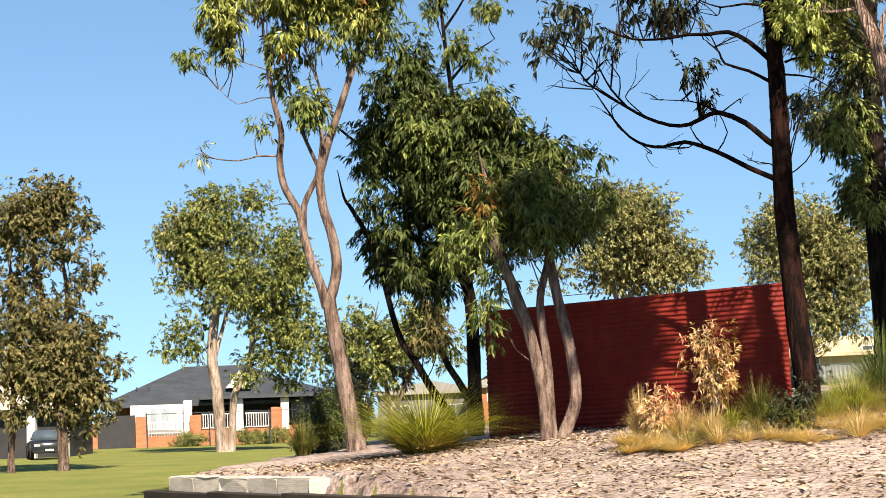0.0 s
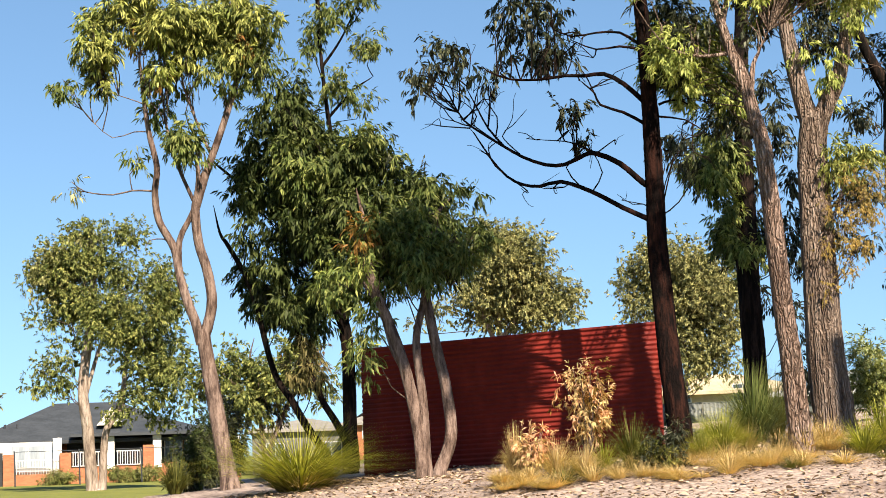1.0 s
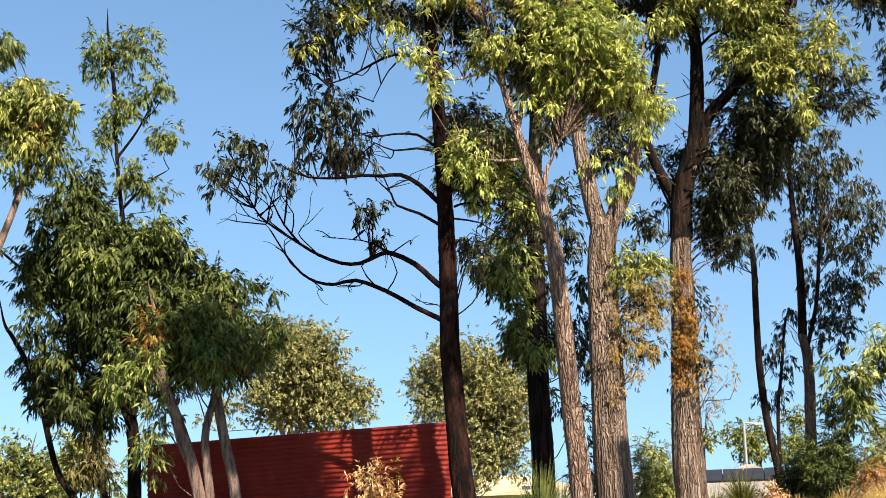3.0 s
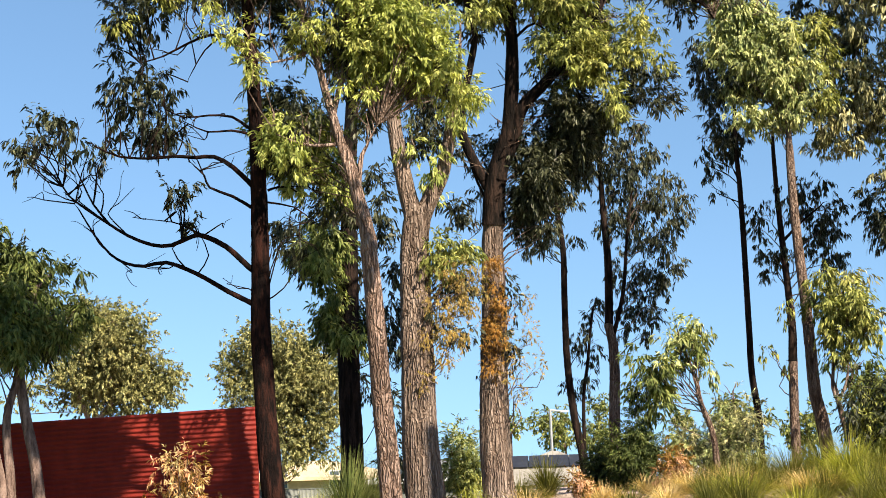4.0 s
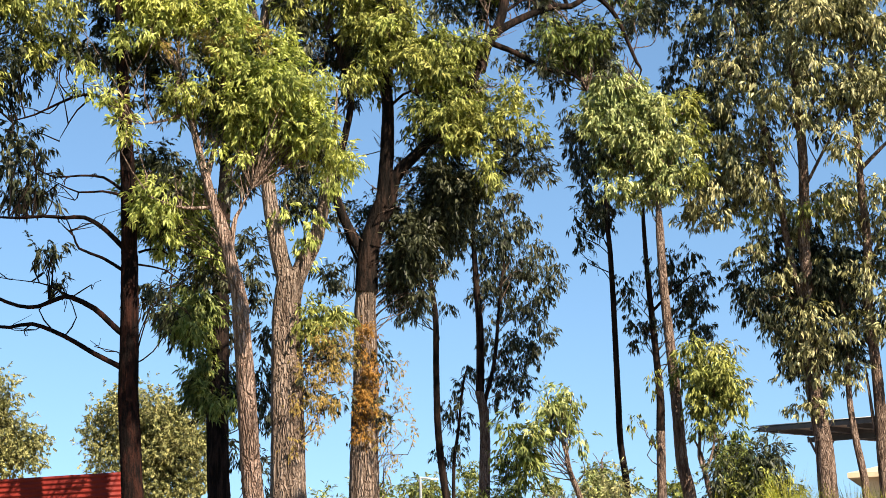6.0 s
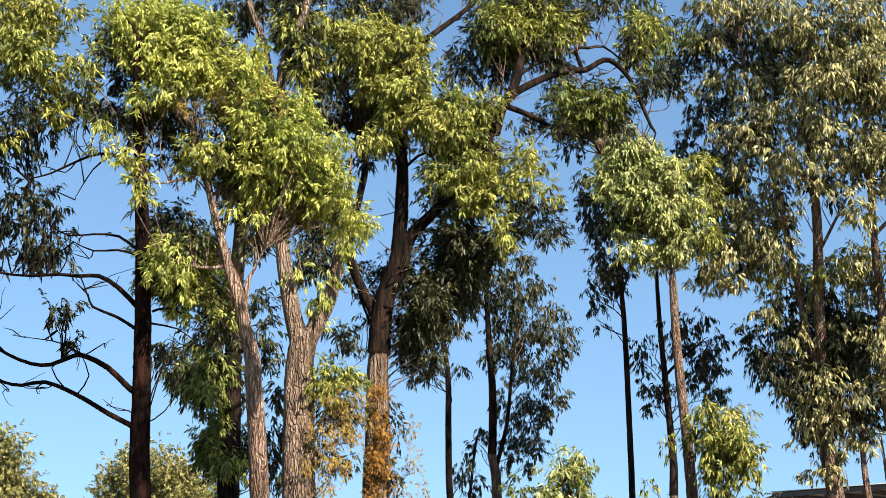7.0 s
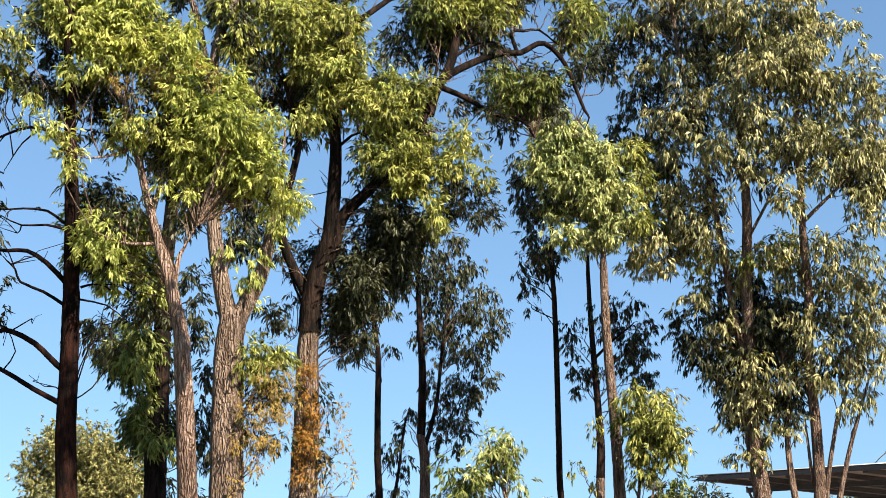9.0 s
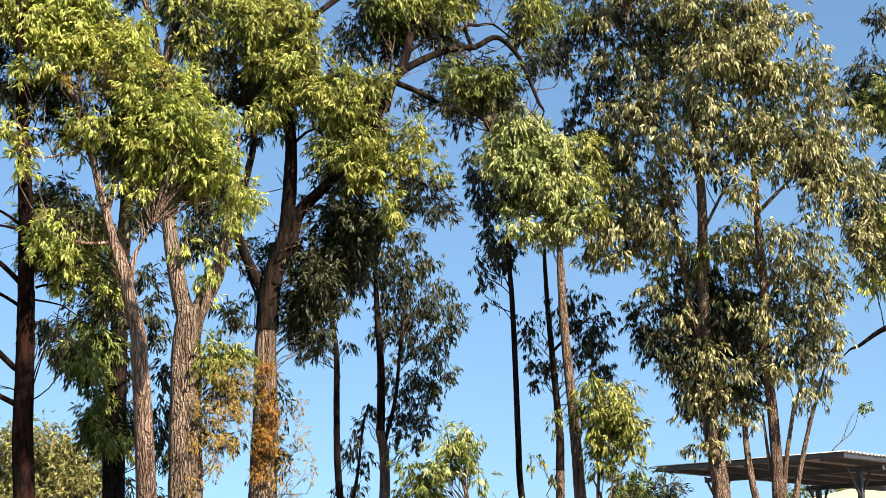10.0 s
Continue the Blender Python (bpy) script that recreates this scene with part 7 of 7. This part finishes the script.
def brick_house():
    az, d = -8.0, 112.0
    x, y = place(az, d)
    h = thing("brick_house", (x, y, -0.15), "single-storey white and brick house with dark tiled hip roof", "house", "houses", -az)
    boxed("wall", (-6.3, 8.5, 2.2, 8.9, -0.5, 2.7), M_BRICK, h)
    part("roof", hip_roof(bmesh.new(), -6.6, 6.0, 0.4, 9.2, 2.72, 5.0, 0.5), M_ROOF, h, "dark tiled hip roof")
    part("porch_roof", hip_roof(bmesh.new(), -0.9, 6.4, -0.6, 8, 3.05, 4.1, 0.4, 3.2), M_ROOF, h, "dark tiled porch roof")
    bm = bmesh.new()
    vs = [bm.verts.new(p) for p in ((0.2, -0.2, 3.5), (1.7, -0.2, 3.55), (1.0, -0.2, 4.5), (0.2, 3, 3.5), (1.7, 3, 3.55), (1.0, 3, 4.5))]
    for f in ((0, 1, 2), (5, 4, 3), (0, 2, 5, 3), (1, 4, 5, 2), (0, 3, 4, 1)):
        bm.faces.new([vs[i] for i in f])
    part("gable", bm, M_WHITE, h, "small white gable")
    boxed("bay_wall", (-5.3, -1.9, -0.12, 2.1, 1.0, 2.66), M_WHITE, h, "white rendered bay")
    window_part(h, -4.6, -2.6, 1.2, 2.5, -0.14, M_WHITE, M_CURTAIN)
    # near-black colour stands in for the shade under the porch roof
    boxed("porch_recess", (-1.5, 4.9, 1.9, 2.1, 1.2, 2.9), M_DARK, h, "porch back wall coloured near-black for shade")
    for c in (-2.0, 0.95, 3.6):
        boxed("column", (c - 0.24, c + 0.24, -0.62, -0.14, 1.0, 2.86), M_WHITE, h, "white rendered column", 0.02)
    boxed("terrace_wall", (-1.6, 3.3, -0.5, -0.25, -0.5, 1.12), M_BRICK, h)
    boxed("terrace_wall", (3.3, 8.4, -0.5, -0.25, -0.5, 1.25), M_BRICK, h)
    boxed("side_wall", (5.3, 8.4, 0.2, 2.15, 1.2, 2.7), M_WHITE, h, "white rendered wall")
    window_part(h, 4.1, 5.2, 1.3, 2.7, 1.78, M_WHITE)
    for b0, b1 in ((-1.2, 0.6), (1.3, 3.2)):
        rail = boxed("balustrade", (b0, b1, -0.42, -0.36, 1.98, 2.04), M_WHITE, h, "white balustrade")
        boxed("rail", (b0, b1, -0.42, -0.36, 1.2, 1.25), M_WHITE, rail)
        for k in range(int((b1 - b0) / 0.14)):
            boxed("baluster", (b0 + 0.05 + 0.14 * k, b0 + 0.09 + 0.14 * k, -0.41, -0.37, 1.25, 1.98), M_WHITE, rail)
    for c in (-4.65, -1.55, 3.1):
        boxed("pier", (c - 0.32, c + 0.32, -1.0, -0.45, -0.5, 2.0 if c < 2 else 2.3), M_BRICK, h, "orange brick pier", 0.02)
    boxed("front_wall", (-4.4, -1.9, -0.9, -0.66, -0.5, 0.85), M_BRICK, h)
    rail = boxed("balustrade", (-4.3, -1.9, -0.78, -0.74, 1.62, 1.68), M_WHITE, h, "white balustrade")
    for k in range(16):
        boxed("baluster", (-4.25 + 0.148 * k, -4.21 + 0.148 * k, -0.78, -0.74, 0.85, 1.62), M_WHITE, rail)
    boxed("garage_door", (-7.1, -5.0, -0.75, -0.6, -0.3, 2.1), M_DARK, h, "dark garage door")
    boxed("garage_pier", (-7.75, -7.12, -0.8, -0.3, -0.3, 1.7), M_BRICK, h, "orange brick pier")
    for c in (-6.2, -5.5):
        part("vent", rod(bmesh.new(), (c + 1.2, 1.6, 3.3), (c + 1.2, 1.6, 3.75), 0.06), M_DARKSTEEL, h)
    h.scale = (1.18, 1.18, 1.18)


def black_fence():
    az, d = -8.0, 106.0
    x, y = place(az, d)
    z = -0.15
    f = thing("black_fence", (x, y, z), "thin black post and wire fence before the house", "fence", "", -az)
    posts = (-4.1, -0.7, 2.6, 6.0)
    for c in posts:
        part("post", rod(bmesh.new(), (c, 0, -0.3), (c - 0.06, 0, 2.15), 0.04), M_DARKSTEEL, f)
    f.scale = (1.18, 1.18, 1.18)
    for k in range(3):
        for zz in (2.1, 0.12):
            part("rail", rod(bmesh.new(), (posts[k], 0, zz), (posts[k + 1], 0, zz), 0.018, None, 6), M_DARKSTEEL, f)


def garage_house():
    az, d = -15.2, 88.0
    x, y = place(az, d)
    h = thing("garage_house", (x, y, gz(x, y)), "house with pale tiled roof and dark open garage", "house", "houses", -az - 12)
    # near-black wall stands in for the shade inside the open garage
    boxed("wall", (-6.5, 2.9, 0.6, 8, -0.3, 2.7), M_DARK, h, "wall coloured near-black for shade")
    for c in (-2.0, 1.0, 2.7):
        boxed("pier", (c - 0.22, c + 0.22, -0.1, 0.55, -0.3, 2.6), M_WHITE, h, "pale rendered pier", 0.02)
    part("roof", hip_roof(bmesh.new(), -6.5, 3.0, 0, 8, 2.75, 4.6, 0.5), M_TILEPALE, h, "pale brown tiled roof")


def parked_car():
    az, d = -14.05, 84.0
    x, y = place(az, d)
    c = thing("car", (x, y, gz(x, y)), "black hatchback parked before a garage", "car", "", -az + 4)
    bm = box(bmesh.new(), -0.86, 0.86, -2.0, 2.0, 0.32, 0.92, 0.12)
    part("body", bm, M_CAR, c, "", True)
    bm = bmesh.new()
    r = bmesh.ops.create_cube(bm, size=1.0, matrix=Matrix.Translation((0, 0.2, 1.18)) @ Matrix.Diagonal((1.55, 2.6, 0.56, 1)))
    for v in bm.verts:
        if v.co.z > 1.2:
            v.co.x *= 0.8
            v.co.y = 0.2 + (v.co.y - 0.2) * 0.68
    bmesh.ops.bevel(bm, geom=bm.edges[:], offset=0.06, segments=2, affect="EDGES")
    part("cabin", bm, M_GLASS, c, "dark glazed cabin", True)
    for sx in (-0.8, 0.8):
        for sy in (-1.25, 1.3):
            part("wheel", rod(bmesh.new(), (sx - 0.1, sy, 0.31), (sx + 0.1, sy, 0.31), 0.31, None, 18), M_TYRE, c)
    for sx in (-0.6, 0.6):
        boxed("headlight", (sx - 0.15, sx + 0.15, -2.03, -1.97, 0.66, 0.78), M_STEEL, c)
    boxed("bumper", (-0.8, 0.8, -2.07, -1.96, 0.36, 0.5), M_CAR, c)
    boxed("number_plate", (-0.2, 0.2, -2.085, -2.072, 0.44, 0.52), M_WHITE, c, "white number plate")


def plain_house(name, label, az, d, base, wide, deep_m, eave, top, wall_mat, roof_mat, wins=(), turn_z=0.0):
    x, y = place(az, d)
    h = thing(name, (x, y, gz(x, y)), label, "house", "houses", -az + turn_z)
    e, t = eave - gz(x, y), top - gz(x, y)
    boxed("wall", (-wide / 2, wide / 2, 0, deep_m, -0.6, e - 0.02), wall_mat, h)
    part("roof", hip_roof(bmesh.new(), -wide / 2, wide / 2, 0, deep_m, e, t, 0.5), roof_mat, h)
    for x0, x1, z0, z1 in wins:
        window_part(h, x0, x1, z0, z1, 0.0, M_WHITE)
    return h, e, t


def steel_fence():
    a, b = place(11.9, 80), place(16.6, 80)
    ang = math.degrees(math.atan2(b[1] - a[1], b[0] - a[0]))
    n = math.hypot(b[0] - a[0], b[1] - a[1])
    f = thing("steel_fence", (*a, 0), "grey-green steel panel fence", "fence", "", ang)
    z0, z1 = gz(*a) - 0.3, 1.6 + 80 * math.tan(radians(1.27))
    k = int(n / 2.36) + 1
    for i in range(k):
        x0 = i * n / k
        x1 = x0 + n / k
        xs = np.arange(x0, x1 + 0.01, 0.05)
        ys = 0.012 * np.sign(np.sin(2 * np.pi * xs / 0.2))
        v = [(x, yy, z) for z in (z0, z1) for x, yy in zip(xs, ys)]
        m = len(xs)
        fc = [(j, j + 1, m + j + 1, m + j) for j in range(m - 1)]
        ob = part_mesh("panel", mesh_of("panel", v, fc, M_FENCE), f)
        ob.modifiers.new("thick", "SOLIDIFY").thickness = 0.004
        boxed("post", (x0 - 0.03, x0 + 0.03, -0.03, 0.03, z0, z1 + 0.03), M_FENCE, f)
        boxed("rail", (x0 + 0.03, x1 - 0.03, -0.025, 0.025, z1, z1 + 0.045), M_FENCE, f)


def shelter():
    x, y = place(34.4, 44.0)
    g = gz(x, y)
    s = thing("picnic_shelter", (x, y, g), "open steel picnic shelter with flat roof and dark beams", "shelter", "", 21.7)
    z = 1.6 + 44.0 * math.tan(radians(5.1)) - g
    wide, dp, drop = 12.4, 5.6, 0.1

    def lid(bm, x0, x1, y0, y1, z0, z1):
        for v in box(bm, x0, x1, y0, y1, z0, z1).verts:
            v.co.z += drop * v.co.y / dp
        return bm
    part("soffit", lid(bmesh.new(), 0.05, wide - 0.05, -dp + 0.05, -0.05, z - 0.02, z + 0.0), M_SOFFIT, s, "pale ribbed roof lining")
    # roof sheet with square ribs that show along its near edge
    xs = np.arange(0, wide, 0.05)
    up = 0.022 * np.sign(np.sin(2 * np.pi * xs / 0.2))
    v = [(xx, yy, z + 0.05 + u + drop * yy / dp) for yy in (0.06, -dp - 0.06) for xx, u in zip(xs, up)]
    m = len(xs)
    ob = part_mesh("roof", mesh_of("roof", v, [(j, j + 1, m + j + 1, m + j) for j in range(m - 1)], M_GREYROOF), s, "pale ribbed metal roof sheet")
    ob.modifiers.new("thick", "SOLIDIFY").thickness = 0.006
    part("fascia", lid(bmesh.new(), 0.0, 0.05, -dp, 0.0, z - 0.09, z + 0.02), M_DARKSTEEL, s)
    part("fascia", lid(bmesh.new(), 0.05, wide, -0.05, 0.0, z - 0.09, z + 0.02), M_DARKSTEEL, s)
    part("fascia", lid(bmesh.new(), 0.05, wide, -dp, -dp + 0.05, z - 0.09, z + 0.02), M_DARKSTEEL, s)
    for k in range(5):
        yy = -0.55 - k * 1.1
        part("purlin", lid(bmesh.new(), 0.05, wide - 0.1, yy - 0.06, yy + 0.06, z - 0.15, z - 0.024), M_DARKSTEEL, s)
    for px in (2.3, 8.0):
        part("rafter", lid(bmesh.new(), px - 0.06, px + 0.06, -dp + 0.1, -0.1, z - 0.29, z - 0.154), M_DARKSTEEL, s)
        for py in (-0.5, -4.8):
            zt = z - 0.29 + drop * py / dp
            p = boxed("post", (px - 0.07, px + 0.07, py - 0.07, py + 0.07, -0.6, zt), M_DARKSTEEL, s, "", 0.008)
            for sg in (-1, 1):
                part("brace", rod(bmesh.new(), (px, py, zt - 0.7), (px + sg * 0.65, py, zt + 0.1), 0.035), M_DARKSTEEL, p)


def street_lamp():
    x, y = place(22.46, 95)
    z = gz(x, y)
    l = thing("street_lamp", (x, y, z), "pale steel street lamp with short arm", "street lamp")
    top = 1.6 + 95 * math.tan(radians(3.83)) - z
    part("pole", rod(bmesh.new(), (0, 0, -0.2), (-0.05, 0, top), 0.11, 0.075, 10), M_STEEL, l)
    part("arm", rod(bmesh.new(), (-0.05, 0, top - 0.05), (0.55, -0.2, top - 0.12), 0.06, 0.05), M_STEEL, l)
    part("lamp_head", box(bmesh.new(), 0.5, 1.0, -0.32, -0.1, top - 0.2, top - 0.08, 0.03), M_WHITE, l)


brick_house()
black_fence()
garage_house()
parked_car()
plain_house("far_house", "far pale house with grey roof", -0.6, 120, 0, 8, 8, 3.4, 4.3, M_DULL, M_GREYTILE, ((-3, -1.6, 1.0, 2.2), (1, 2.6, 1.0, 2.2)))
plain_house("far_house", "far brick house with pale roof", 2.4, 112, 0, 6, 8, 3.6, 5.0, M_BRICK, M_GREYTILE, ((-2, -0.8, 1.0, 2.2),))
plain_house("cream_house", "cream house with pale roof behind steel fence", 14.2, 92, 0, 9, 8, 4.3, 5.4, M_CREAM, M_CREAM, ((-3, -1.8, 1.0, 2.0), (0.5, 1.7, 1.0, 2.0)))
plain_house("grey_house", "grey house with pale metal roof", 17.9, 80, 0, 5, 8, 3.7, 4.8, M_FENCE, M_GREYROOF, ((-1.6, -0.4, 0.8, 1.8),))
_h, _e, _t = plain_house("solar_house", "house with pale roof and solar panels", 22.5, 85, 0, 7.4, 7, 3.5, 5.25, M_WHITE, M_GREYTILE)
for _k in range(5):
    _s = boxed("solar_panel", (-0.52, 0.52, -0.8, 0.8, 0.0, 0.04), M_SOLAR, _h, "black solar panel")
    _s.matrix_basis = pose(-1.9 + 1.08 * _k, 1.9, _e + 1.14, math.degrees(math.atan2(_t - _e, 4.0)), 0, 0)
plain_house("low_house", "low house with cream roof beside the shelter", 41.5, 62, 0, 8, 7, 5.3, 6.3, M_CREAM, M_CREAM)
plain_house("far_house", "far house with pale roof", 28.3, 95, 0, 6, 6, 4.0, 4.9, M_BRICK, M_GREYROOF)
steel_fence()
shelter()
street_lamp()
for _az, _d in ((-9.2, 108.0), (-7.0, 108.0), (-6.3, 108.5)):
    shrub("house_hedge", "low green hedge before the brick terrace wall", _az, _d, 0.95, 1.5, ("bggreen", "bgolive"), 0.16, 2.5, 9, 0.05)

# ---- bark chips and litter on the bank ----
def chips(n, seed, x0, x1, y0, y1, small, large):
    rng = np.random.default_rng(seed)
    x, y = rng.uniform(x0, x1, n), rng.uniform(y0, y1, n)
    ok = (x - edge_x(y) > 0.25)
    x, y = x[ok], y[ok]
    n = len(x)
    ln = rng.uniform(small, large, n) * rng.uniform(0.5, 1, n)
    a = rng.uniform(0, np.pi * 2, n)
    way = unit(np.stack([np.cos(a), np.sin(a), rng.normal(0, 0.22, n)], 1))
    side = unit(np.stack([-np.sin(a), np.cos(a), rng.normal(0, 0.35, n)], 1))
    nor = np.cross(way, side)
    c = np.stack([x, y, ground_z(x, y) + 0.05 * np.sin(x * 0.9 + 0.7 * np.sin(y * 0.6)) * np.sin(y * 0.8) + rng.uniform(0.008, 0.03, n)], 1)
    L, w = ln[:, None] * 0.5, (ln * rng.uniform(0.1, 0.32, n))[:, None]
    curl = nor * (ln * rng.uniform(-0.1, 0.16, n))[:, None]
    v = np.stack([c - way * L, c - way * L * 0.2 + side * w + curl, c + way * L * 0.5 + side * w * 0.8 + curl, c + way * L, c + way * L * 0.3 - side * w + curl, c - way * L * 0.6 - side * w * 0.9 + curl], 1).reshape(-1, 3)
    i = np.arange(n)[:, None] * 6
    f = np.concatenate([np.stack([i, i + 1, i + 4, i + 5], -1), np.stack([i + 1, i + 2, i + 3, i + 4], -1)], 1).reshape(-1, 4)
    return v, f


M_CHIP = leaf("bark_chips", [(0.46, 0.385, 0.36), (0.24, 0.185, 0.17), (0.40, 0.33, 0.305), (0.12, 0.092, 0.086), (0.31, 0.245, 0.225), (0.58, 0.51, 0.485)], 0.05, 0.85)
_v, _f = chips(40000, 21, -5, 14, 11, 26, 0.035, 0.14)
tagged(new("bark_mulch", mesh_of("bark_mulch", _v, _f, M_CHIP)), "sun-bleached bark chips and leaf litter on the bank", "mulch", kind="stuff")
